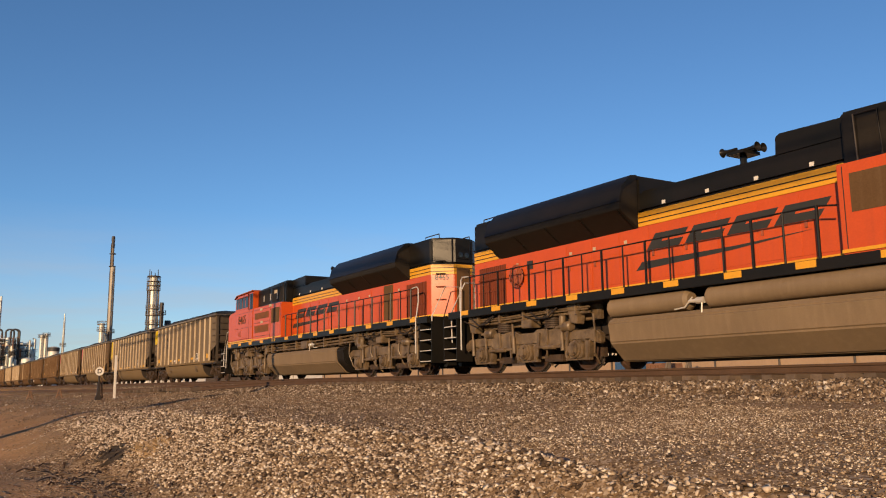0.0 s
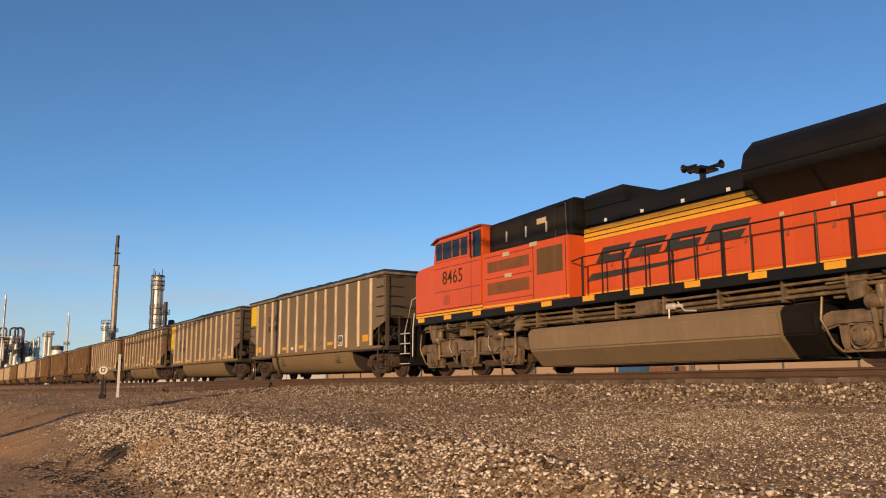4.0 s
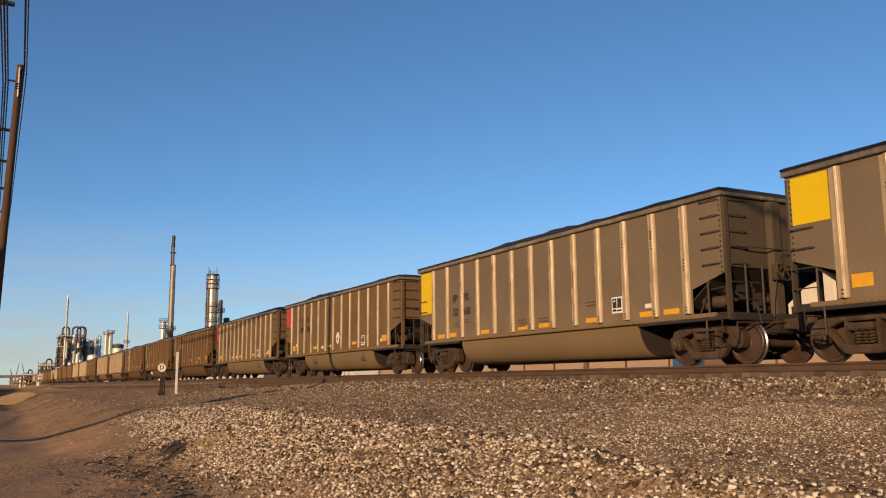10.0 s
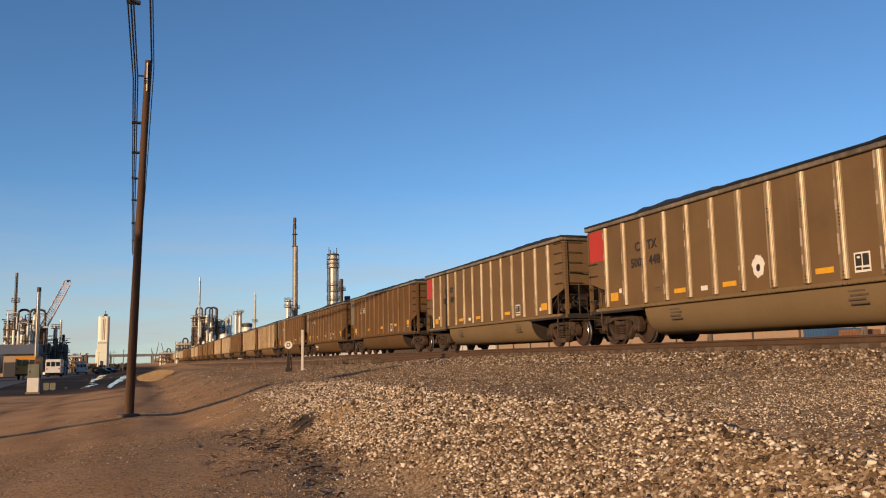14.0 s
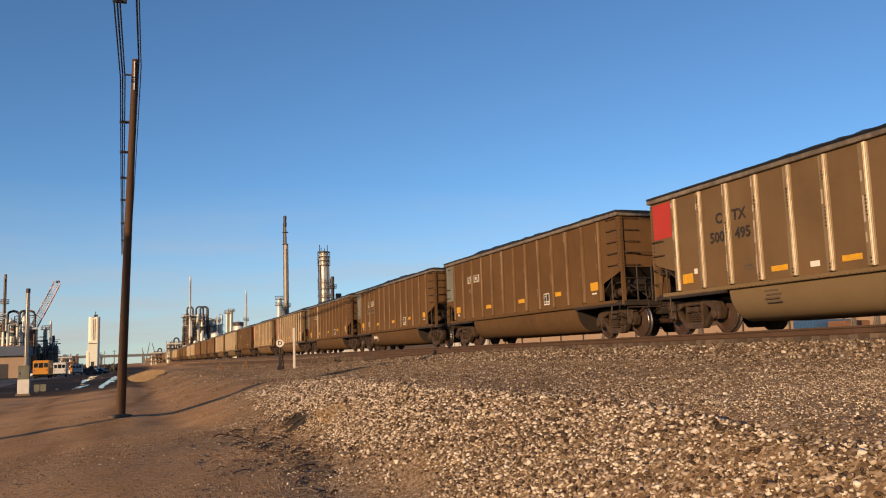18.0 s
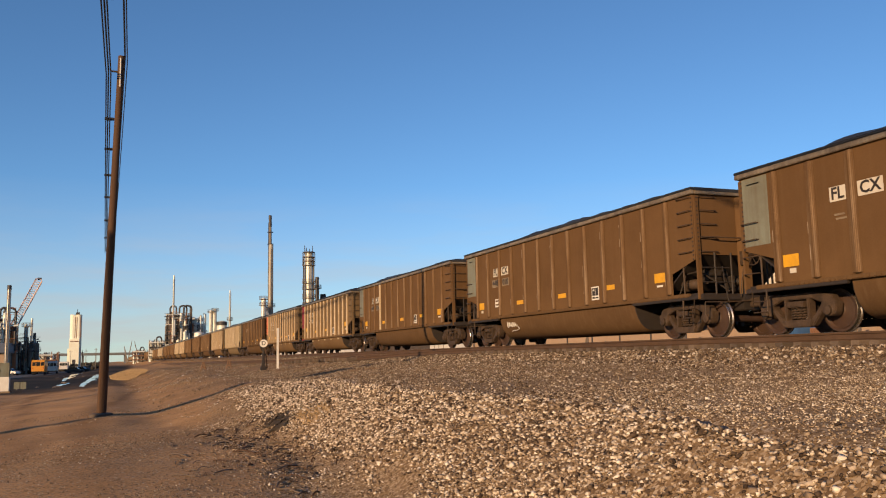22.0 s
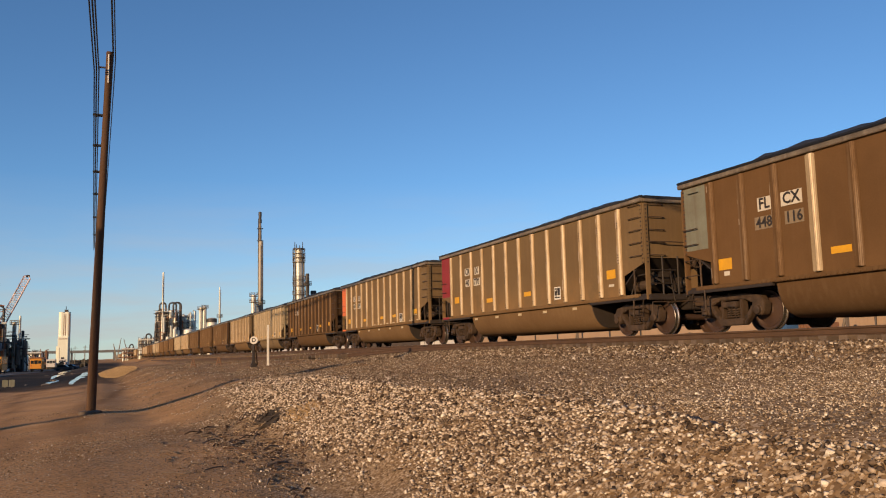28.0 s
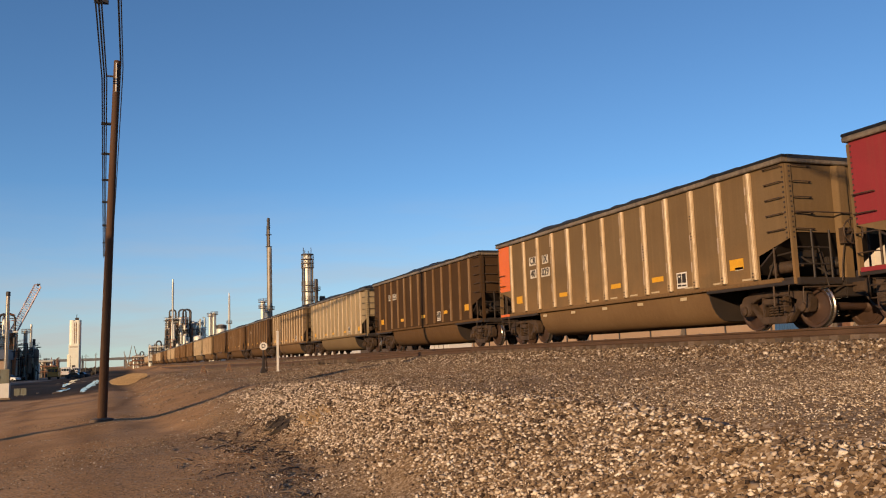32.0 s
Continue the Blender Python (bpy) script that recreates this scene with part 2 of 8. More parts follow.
M_tub_brown = surface("dusty_brown_tub", (0.1, 0.058, 0.027), 0.75, 0.0, (0.078, 0.044, 0.021), 0.7, 0.7, 0.08, 0.08, 40, (0.148, 0.098, 0.055), 0.3, spec=0.08)
M_chord = surface("dented_top_chord", (0.21, 0.165, 0.115), 0.45, 0.2, (0.08, 0.062, 0.045), 1.6, 0.85, 0.15, 0.1, 50, (0.36, 0.30, 0.22), 0.4, spec=0.2)
M_under = surface("grimy_running_gear", (0.066, 0.042, 0.026), 0.65, 0.05, (0.022, 0.015, 0.010), 3.5, 0.9, 0.25, 0.25, 40, (0.10, 0.067, 0.042), 0.3, spec=0.3)
# grimy black; also carries the painted shade below the car ends
M_black = surface("black_grimy_and_shaded_steel", (0.020, 0.015, 0.012), 0.65, 0.1, (0.035, 0.024, 0.017), 2.0, 0.6, 0.15, 0.15)
M_wheel = surface("rusty_wheel_steel", (0.066, 0.036, 0.023), 0.6, 0.3, (0.035, 0.021, 0.015), 3.0, 0.7, 0.1, 0.1)
M_tread = surface("polished_tread", (0.351, 0.312, 0.281), 0.25, 0.9, None, 3.0, 0.4, 0.05, 0.0)
M_coal = surface("coal", (0.014, 0.013, 0.013), 0.6, 0.0, (0.023, 0.022, 0.02), 3.0, 0.7, 0.3, 0.8, 14)
M_orange = surface("orange_loco_paint", (0.47, 0.072, 0.013), 0.24, 0.0, (0.40, 0.060, 0.012), 0.7, 0.7, 0.05, 0.04, 30, (0.29, 0.058, 0.021), 0.25, spec=0.28)
M_orange_dusty = surface("dusty_orange_paint", (0.281, 0.066, 0.025), 0.6, 0.0, (0.195, 0.055, 0.027), 2.5, 0.8, 0.2, 0.1, 30)
M_loco_black = surface("black_loco_paint", (0.009, 0.009, 0.008), 0.28, 0.0, (0.016, 0.013, 0.011), 1.0, 0.7, 0.1, 0.08, spec=0.12)
M_flare = surface("dusty_black_radiator", (0.016, 0.013, 0.01), 0.6, 0.0, (0.02, 0.017, 0.013), 1.0, 0.7, 0.12, 0.1, 40, (0.031, 0.026, 0.018), 0.3, spec=0.12)
M_gear = surface("dusty_loco_running_gear", (0.165, 0.115, 0.065), 0.45, 0.05, (0.045, 0.031, 0.019), 3.2, 0.9, 0.14, 0.18, 40, (0.24, 0.175, 0.105), 0.3, spec=0.4)
M_screen = surface("dust_clogged_screen", (0.115, 0.058, 0.030), 0.75, 0.0, (0.26, 0.070, 0.026), 2.2, 0.6, 0.2, 0.15, 40, (0.075, 0.042, 0.024), 0.5, spec=0.1)
M_grille = surface("dirty_red_brown_grille", (0.17, 0.040, 0.018), 0.7, 0.0, (0.10, 0.030, 0.016), 2.0, 0.8, 0.12, 0.08, spec=0.15)
M_yellow = surface("yellow_stripe_paint", (0.60, 0.295, 0.024), 0.26, 0.0, (0.51, 0.245, 0.022), 1.5, 0.6, 0.06, 0.05, 40, (0.38, 0.19, 0.04), 0.3, spec=0.16)
M_tank = surface("dusty_fuel_tank", (0.176, 0.123, 0.069), 0.7, 0.0, (0.129, 0.09, 0.051), 0.8, 0.7, 0.06, 0.06, 40, (0.242, 0.172, 0.101), 0.3)
M_logo = surface("dark_green_black_vinyl", (0.022, 0.023, 0.017), 0.5, 0.0, (0.039, 0.031, 0.023), 2.0, 0.5, 0.1, 0.0)
M_number = surface("olive_black_vinyl", (0.036, 0.027, 0.012), 0.6, 0.0, (0.050, 0.037, 0.018), 2.0, 0.5, 0.1, 0.0, spec=0.08)
M_white = surface("white_paint", (0.608, 0.585, 0.53), 0.5, 0.0, (0.484, 0.445, 0.374), 2.0, 0.6, 0.05, 0.05)
M_silver = surface("silver_handrail", (0.585, 0.546, 0.484), 0.4, 0.3, (0.39, 0.351, 0.296), 3.0, 0.5, 0.05, 0.0)
M_glass = plain("dark_cab_glass", (0.016, 0.02, 0.023), 0.06, 0.0, fine=0.0)
M_patch_yellow = surface("yellow_panel", (0.53, 0.372, 0.006), 0.55, 0.0, (0.46, 0.315, 0.007), 1.5, 0.5, 0.05, 0.03, spec=0.15)
M_patch_crimson = surface("dusty_crimson_panel", (0.205, 0.026, 0.032), 0.6, 0.0, (0.16, 0.024, 0.027), 1.5, 0.6, 0.05, 0.03, 40, (0.16, 0.055, 0.04), 0.3, spec=0.12)
M_patch_red = surface("red_panel", (0.345, 0.036, 0.026), 0.5, 0.0, (0.28, 0.032, 0.024), 1.5, 0.5, 0.05, 0.03, spec=0.15)
M_patch_orange = surface("orange_panel", (0.562, 0.117, 0.016), 0.5, 0.0, (0.468, 0.101, 0.016), 1.5, 0.5, 0.05, 0.03)
M_patch_grey = surface("grey_green_panel", (0.165, 0.175, 0.138), 0.55, 0.0, (0.115, 0.105, 0.075), 1.1, 0.8, 0.05, 0.03, 40, (0.10, 0.07, 0.045), 0.45, spec=0.15)
M_reflect = surface("yellow_reflector", (0.562, 0.289, 0.016), 0.5, 0.0, (0.429, 0.226, 0.023), 6.0, 0.8, 0.08, 0.0, spec=0.2)
M_mark_dark = plain("dark_lettering", (0.023, 0.017, 0.012), 0.6)
M_rust = surface("rusty_rail", (0.09, 0.053, 0.032), 0.7, 0.2, (0.058, 0.034, 0.021), 2.0, 0.7, 0.14, 0.15, spec=0.25)
M_rail_top = surface("shiny_rail_head", (0.39, 0.351, 0.312), 0.3, 0.9, None, 2.0, 0.3, 0.05, 0.0)
M_tie = surface("creosoted_timber", (0.078, 0.055, 0.039), 0.85, 0.0, (0.125, 0.09, 0.062), 2.0, 0.8, 0.2, 0.4, 40, each=0.3, stretch=(4, 1, 4))


def stone_material(name, stops, rough=0.85):
    """Broken stone: every stone takes its own shade from a range."""
    m = surface(name, (0.3, 0.3, 0.3), rough, 0.0, None, 4.0, 0.5, 0.16, 0.3, 60)
    n, link = m.node_tree.nodes, m.node_tree.links.new
    b = n["Principled BSDF"]
    ramp, geo, mul = n.new("ShaderNodeValToRGB"), n.new("ShaderNodeNewGeometry"), n.new("ShaderNodeMix")
    mul.data_type, mul.blend_type = "RGBA", "MULTIPLY"
    mul.inputs["Factor"].default_value = 1.0
    e = ramp.color_ramp.elements
    e[0].position, e[0].color = stops[0][0], (*stops[0][1], 1)
    e[1].position, e[1].color = stops[-1][0], (*stops[-1][1], 1)
    for p, c in stops[1:-1]:
        e.new(p).color = (*c, 1)
    old = b.inputs["Base Color"].links[0].from_socket
    link(geo.outputs["Random Per Island"], ramp.inputs[0])
    link(ramp.outputs[0], mul.inputs["A"])
    link(old, mul.inputs["B"])
    b.inputs["Specular IOR Level"].default_value = 0.15
    gain = n.new("ShaderNodeMix")
    gain.data_type, gain.blend_type = "RGBA", "MULTIPLY"
    gain.inputs["Factor"].default_value, gain.inputs["B"].default_value = 1.0, (3.4, 3.4, 3.4, 1)
    link(mul.outputs["Result"], gain.inputs["A"])
    link(gain.outputs["Result"], b.inputs["Base Color"])
    return m


M_stone = stone_material("pale_ballast_stone", [(0.0, (0.03, 0.02, 0.014)), (0.26, (0.101, 0.07, 0.047)), (0.5, (0.225, 0.166, 0.112)), (0.74, (0.42, 0.337, 0.251)), (1.0, (0.674, 0.599, 0.495))])
M_stone_grey = stone_material("brown_track_ballast", [(0.0, (0.049, 0.033, 0.022)), (0.36, (0.125, 0.086, 0.055)), (0.7, (0.219, 0.162, 0.11)), (0.92, (0.394, 0.328, 0.25)), (1.0, (0.56, 0.497, 0.417))])
M_chip = stone_material("pale_stone_chip", [(0.0, (0.093, 0.064, 0.041)), (0.3, (0.204, 0.145, 0.092)), (0.6, (0.339, 0.259, 0.174)), (0.85, (0.543, 0.458, 0.339)), (1.0, (0.721, 0.662, 0.552))])
M_wood = surface("weathered_pole_wood", (0.075, 0.042, 0.024), 0.85, 0.0, (0.051, 0.027, 0.015), 1.2, 0.8, 0.2, 0.5, 30, (0.14, 0.082, 0.045), 0.4, stretch=(6, 6, 0.4), spec=0.2)
# highlight colour of the sunward rib flank, mixed with rubbed bare metal
M_rib_lit = surface("sunlit_rubbed_aluminium", (0.367, 0.289, 0.195), 0.45, 0.15, (0.172, 0.129, 0.082), 2.0, 0.9, 0.1, 0.05, 50, (0.515, 0.437, 0.335), 0.7, spec=0.25)
M_placard = surface("cream_placard", (0.406, 0.328, 0.211), 0.6, 0.0, (0.328, 0.257, 0.156), 3.0, 0.6, 0.08, 0.0)
M_cable = plain("black_cable", (0.012, 0.012, 0.013), 0.6)


def ground_material():
    m = surface("dirt_and_gravel", (0.413, 0.246, 0.119), 0.92, 0.0, (0.281, 0.164, 0.078), 0.5, 0.9, 0.2, 0.3, 18)
    nt = m.node_tree
    n, link = nt.nodes, nt.links.new
    b, tc = n["Principled BSDF"], n["Texture Coordinate"]
    vor = n.new("ShaderNodeTexVoronoi")
    vor.inputs["Scale"].default_value = 42.0
    link(tc.outputs["Object"], vor.inputs["Vector"])
    cov = n.new("ShaderNodeVertexColor")
    cov.layer_name = "gravel"
    speck = n.new("ShaderNodeSeparateColor")
    link(vor.outputs["Color"], speck.inputs[0])
    ramp = n.new("ShaderNodeValToRGB")
    e = ramp.color_ramp.elements
    e[0].position, e[0].color = 0.0, (0.109, 0.069, 0.038, 1)
    e[1].position, e[1].color = 1.0, (0.406, 0.32, 0.226, 1)
    mid = e.new(0.62)
    mid.color = (0.242, 0.162, 0.089, 1)
    link(speck.outputs[0], ramp.inputs[0])
    mixed = n.new("ShaderNodeMix")
    mixed.data_type = "RGBA"
    old = b.inputs["Base Color"].links[0].from_socket
    sep = n.new("ShaderNodeSeparateColor")
    link(cov.outputs["Color"], sep.inputs[0])
    gate = n.new("ShaderNodeMath")
    gate.operation = "GREATER_THAN"
    link(sep.outputs[0], gate.inputs[0])
    link(speck.outputs[1], gate.inputs[1])
    link(gate.outputs[0], mixed.inputs["Factor"])
    link(old, mixed.inputs["A"])
    link(ramp.outputs[0], mixed.inputs["B"])
    dark = n.new("ShaderNodeMix")
    dark.data_type = "RGBA"
    dark.inputs["B"].default_value = (0.023, 0.02, 0.017, 1)
    link(sep.outputs[1], dark.inputs["Factor"])
    link(mixed.outputs["Result"], dark.inputs["A"])
    rutted = n.new("ShaderNodeMix")
    rutted.data_type, rutted.blend_type = "RGBA", "MULTIPLY"
    rutted.inputs["B"].default_value = (0.66, 0.63, 0.60, 1)
    link(sep.outputs[2], rutted.inputs["Factor"])
    link(dark.outputs["Result"], rutted.inputs["A"])
    link(rutted.outputs["Result"], b.inputs["Base Color"])
    b.inputs["Specular IOR Level"].default_value = 0.08
    lumps, bump2 = n.new("ShaderNodeTexNoise"), n.new("ShaderNodeBump")
    lumps.inputs["Scale"].default_value, lumps.inputs["Detail"].default_value = 5.0, 6
    bump2.inputs["Strength"].default_value, bump2.inputs["Distance"].default_value = 0.35, 0.02
    link(tc.outputs["Object"], lumps.inputs["Vector"])
    link(lumps.outputs[0], bump2.inputs["Height"])
    link(b.inputs["Normal"].links[0].from_socket, bump2.inputs["Normal"])
    link(bump2.outputs[0], b.inputs["Normal"])
    return m


M_ground = ground_material()

# ---- ground ----


def ease(a, b, v):
    u = np.clip((v - a) / (b - a), 0, 1)
    return u * u * (3 - 2 * u)


def wobble(x, y):
    return (np.sin(x * 0.71 + 1.3 * np.sin(y * 0.53)) * np.cos(y * 0.63 + 0.8 * np.sin(x * 0.37)) + 0.5 * np.sin(x * 1.9 + y * 1.3) * np.sin(y * 2.3 - x * 0.7))


def crest_line(x):
    return 4.28 - 0.85 * ease(-7.2, -3.8, x) + 0.55 * ease(-16, -30, x) + 0.10 * wobble(x * 0.8, 9.0)


def height(x, y):
    """The ground: a dirt lot, a bank of dumped stone up to a shelf, the ballast of the track, and flat land behind."""
    x, y = np.asarray(x, float), np.asarray(y, float)
    west = ease(-16, -30, x)                       # towards the lot the bank grows lower and moves back
    lot = 0.06 - 0.10 * ease(-12, -24, x) - 0.07 * ease(-16, -26, x) * np.exp(-((y - 0.9) / 0.7) ** 2) + 0.09 * np.clip(y + 0.2, -5, 0) - 0.25 * ease(-45, -75, x) * ease(6, 0, y) + 0.35 * ease(-78, -115, x) * ease(2, -6, y)
    toe, top = 2.2 - 1.15 * ease(-14.5, -24, x) + 0.25 * wobble(x, 3.0), crest_line(x)
    crest = 0.93 - 0.22 * west + 0.02 * wobble(x * 1.4, 2.0)
    shelf = crest + (1.20 - crest) * ease(0, 1, np.clip((y - top) / (11.7 - top), 0, 1)) ** 0.9
    lip = (0.10 * np.exp(-((y - top) / 0.22) ** 2) - 0.16 * np.exp(-((y - top - 0.40) / 0.28) ** 2)) * (1 - west)
    z = lot + (shelf - lot) * ease(0, 1, np.clip((y - toe) / (top - toe), 0, 1)) + lip
    bal = 1.485 - 0.285 * ease(1.35, 3.2, np.abs(y - MID))
    z = np.where(y > 11.4, np.maximum(z * (y < MID) + 1.1 * (y >= MID), bal), z)
    z = z - 0.9 * ease(19, 32, y) * (y > MID)
    z = z + 0.02 * wobble(x * 1.7, y * 1.9) * ease(13.0, 11.0, y) + 0.035 * wobble(x * 0.6 + 2, y * 0.5) * ease(11, 9, y)
    z = z + 0.80 * np.exp(-((x + 87) / 8.0) ** 2 - ((y - 1.4) / 1.5) ** 2)
    far = ease(60, 260, np.hypot(x, y - 8))
    near_track = np.exp(-((y - MID) / 5.0) ** 2)
    dip = 1.15 * ease(90, 260, -x) * ease(-1, -9, y) * ease(620, 360, -x)       # the road runs down towards the plant
    return z * (1 - far) + far * (-0.1 + 1.5 * near_track) - dip


def steps(stops):
    out = []
    for a, b, d in stops:
        out += list(np.arange(a, b, d))
    return np.array(out + [stops[-1][1]])


gx = steps([(-4000, -800, 400), (-800, -200, 60), (-200, -104, 4), (-104, -66, 0.8), (-66, -34, 0.5), (-34, -20, 0.25), (-20, 2, 0.12), (2, 14, 0.6), (14, 60, 6), (60, 400, 60), (400, 4000, 600)])
gy = steps([(-4000, -600, 500), (-600, -60, 60), (-60, -12, 4), (-12, 0, 0.5), (0, 6, 0.1), (6, 18, 0.22), (18, 40, 1.5), (40, 120, 10), (120, 700, 80), (700, 4000, 500)])
GX, GY = np.meshgrid(gx, gy, indexing="ij")
GZ = height(GX, GY)
nx, ny = GX.shape
gm = bpy.data.meshes.new("ground")
idx = np.arange(nx * ny).reshape(nx, ny)
quads = np.stack([idx[:-1, :-1], idx[1:, :-1], idx[1:, 1:], idx[:-1, 1:]], -1).reshape(-1, 4)
gm.from_pydata(np.stack([GX, GY, GZ], -1).reshape(-1, 3).tolist(), [], quads.tolist())
gm.shade_smooth()
gm.materials.append(M_ground)
GRAV = gm.color_attributes.new("gravel", "FLOAT_COLOR", "POINT")
gfx, gfy = GX.ravel(), GY.ravel()
west = ease(-16, -30, gfx)
toe_line = 2.0 + 1.0 * west + 0.25 * wobble(gfx, 3.0)
cover = ease(-0.5, 0.3, gfy - toe_line) * (0.75 - 0.35 * west) + 0.22 * ease(0.2, 0.9, wobble(gfx * 1.1, gfy * 0.9)) + 0.16 * ease(-10, 0, gfx) + 0.26 * ease(-24, -13, gfx)
rut = np.zeros_like(gfx)
for off, wid in ((-1.2, 0.25), (0.35, 0.22), (-3.1, 0.3), (-4.7, 0.25)):
    line = off + 0.9 * np.sin(gfx * 0.09 + off)
    rut += np.exp(-((gfy - line) / wid) ** 2) * ease(-90, -60, gfx)
cover = np.clip(np.where(gfy > 11.3, 0.95, cover), 0, 1) * ease(300, 60, np.abs(gfx))
wet = (0.93 + 0.15 * wobble(gfx * 0.16 + 1.0, gfy * 0.3)) * ease(-62, -72, gfx) * ease(1.0, -1.5, gfy + 0.02 * gfx) * ease(500, 250, np.abs(gfx))
wet = wet + (0.27 + 0.14 * wobble(gfx * 0.9, gfy * 1.2)) * ease(-14, -21, gfx) * ease(0.6, 2.4, gfy) * ease(13, 10.5, gfy) * ease(-120, -90, gfx)
cols = np.zeros((nx * ny, 4), np.float32)
cols[:, 0], cols[:, 1], cols[:, 2], cols[:, 3] = cover, np.clip(wet, 0, 1), np.clip(rut, 0, 1), 1
GRAV.data.foreach_set("color", cols.ravel())
ground = tagged(new("ground", gm), "brown dirt lot with gravel and a stone bank", "ground", kind="structure")


def pebbles(name, pts, sizes, material, label, seed, angular=True, category="gravel", flat=1.0):
    """Many broken stones in one mesh, each an uneven block or chip."""
    rng = np.random.default_rng(seed)
    if angular:      # a broken block
        base = np.array([(x, y, z) for x in (-1, 1) for y in (-1, 1) for z in (-1, 1)]) * 0.68
        tri = np.array([(0, 1, 3), (0, 3, 2), (4, 6, 7), (4, 7, 5), (0, 4, 5), (0, 5, 1), (2, 3, 7), (2, 7, 6), (0, 2, 6), (0, 6, 4), (1, 5, 7), (1, 7, 3)])
    else:            # a chip
        base = np.array([(1, 0, 0), (-1, 0, 0), (0, 1, 0), (0, -1, 0), (0, 0, 1), (0, 0, -1)]) * 1.05
        tri = np.array([(0, 2, 4), (2, 1, 4), (1, 3, 4), (3, 0, 4), (2, 0, 5), (1, 2, 5), (3, 1, 5), (0, 3, 5)])
    m = len(base)
    n = len(pts)
    v = base[None] * (1 + rng.uniform(-0.32, 0.32, (n, m, 3))) * rng.uniform(0.42, 1.42, (n, 1, 3))
    q = rng.normal(size=(n, 4))
    q /= np.linalg.norm(q, axis=1, keepdims=True)
    w, x, y, z = q.T
    R = np.stack([1 - 2 * (y * y + z * z), 2 * (x * y - z * w), 2 * (x * z + y * w), 2 * (x * y + z * w), 1 - 2 * (x * x + z * z), 2 * (y * z - x * w),
                  2 * (x * z - y * w), 2 * (y * z + x * w), 1 - 2 * (x * x + y * y)], -1).reshape(n, 3, 3)
    v = np.einsum("nij,nkj->nki", R, v) * np.asarray(sizes)[:, None, None] * np.array((1, 1, flat)) + np.asarray(pts)[:, None, :]
    f = (tri[None] + m * np.arange(n)[:, None, None]).reshape(-1, 3)
    me = bpy.data.meshes.new(name)
    me.vertices.add(n * m)
    me.vertices.foreach_set("co", v.ravel().astype(np.float32))
    me.loops.add(len(f) * 3)
    me.loops.foreach_set("vertex_index", f.ravel().astype(np.int32))
    me.polygons.add(len(f))
    me.polygons.foreach_set("loop_start", np.arange(0, len(f) * 3, 3, dtype=np.int32))
    me.update(calc_edges=True)
    me.materials.append(material)
    return tagged(new(name, me), label, category, kind="stuff")


def strew(count, x0, x1, y0, y1, seed, keep=None, bias=1.0):
    rng = np.random.default_rng(seed)
    x = x1 - (x1 - x0) * rng.random(count) ** bias
    y = rng.uniform(y0, y1, count)
    if keep is not None:
        k = rng.random(count) < keep(x, y)
        x, y = x[k], y[k]
    return x, y, rng


def bank_cover(x, y):
    w = ease(-16, -30, x)
    toe = 2.85 + 0.25 * w + 0.20 * wobble(x * 1.3, 3.0)
    lobes = 0.28 * ease(0.0, 0.5, wobble(x * 2.1 + 1, y * 2.6)) * ease(1.5, 2.1, y)          # stones spilt below the toe
    return np.maximum(ease(-0.2, 0.3, y - toe), lobes) * (1 - 0.97 * ease(-0.05, 0.35, y - crest_line(x))) * (1 - 0.85 * ease(-19, -27, x))


x, y, rng = strew(158000, -27, 3.0, 1.6, 5.6, 3, lambda x, y: bank_cover(x, y) * (0.12 + 0.88 * ease(0.5, -1.5, x)) * ease(3.0, 1.0, x), 1.12)
s = rng.uniform(0.009, 0.024, len(x)) * (1 + 0.6 * (rng.random(len(x)) > 0.96)) * (0.84 + 0.16 * ease(-4, -10, x)) * (0.6 + 0.4 * ease(2.2, 2.9, y))
pebbles("bank_stones", np.stack([x, y, height(x, y) + s * rng.uniform(0.1, 0.8, len(x))], -1), s, M_stone, "pale crushed stones dumped in a bank", 5, flat=0.72)
x, y, rng = strew(105000, -38, 4, 3.6, 11.8, 7, lambda x, y: ease(4, -2, x) * (y > crest_line(x) - 0.1) * (0.45 + 0.55 * (wobble(x * 1.5, y * 1.5) > 0.1)), 1.25)
s = rng.uniform(0.006, 0.017, len(x)) * (1 + 0.9 * (rng.random(len(x)) > 0.975))
pebbles("shelf_gravel", np.stack([x, y, height(x, y) + s * 0.3], -1), s, M_stone_grey, "brown trodden gravel beside the track", 9, False, flat=0.6)
x, y, rng = strew(75000, -12, 3, 3.4, 9.5, 37, lambda x, y: ease(3, -2, x) * ease(-12, -7, x) * (y > crest_line(x) - 0.05) * (0.6 + 0.4 * (wobble(x * 2, y * 2) > 0)), 0.9)
s = rng.uniform(0.005, 0.0125, len(x)) * (1 + 0.7 * (rng.random(len(x)) > 0.97))
pebbles("shelf_chips", np.stack([x, y, height(x, y) + s * 0.25], -1), s, M_chip, "flat pale stone chips trodden into the shelf", 39, False, flat=0.8)
x, y, rng = strew(60000, -46, -8, 4.6, 11.9, 43, lambda x, y: (y > crest_line(x) + 0.1) * (0.35 + 0.65 * (wobble(x * 0.9 + 3, y * 1.7) > -0.1)) * ease(-46, -36, x), 0.9)
s = rng.uniform(0.010, 0.026, len(x)) * (1 + 0.7 * (rng.random(len(x)) > 0.97))
pebbles("shelf_stones", np.stack([x, y, height(x, y) + s * 0.3], -1), s, M_stone_grey, "pale and brown stones lying on the shelf", 45, False, flat=0.7)
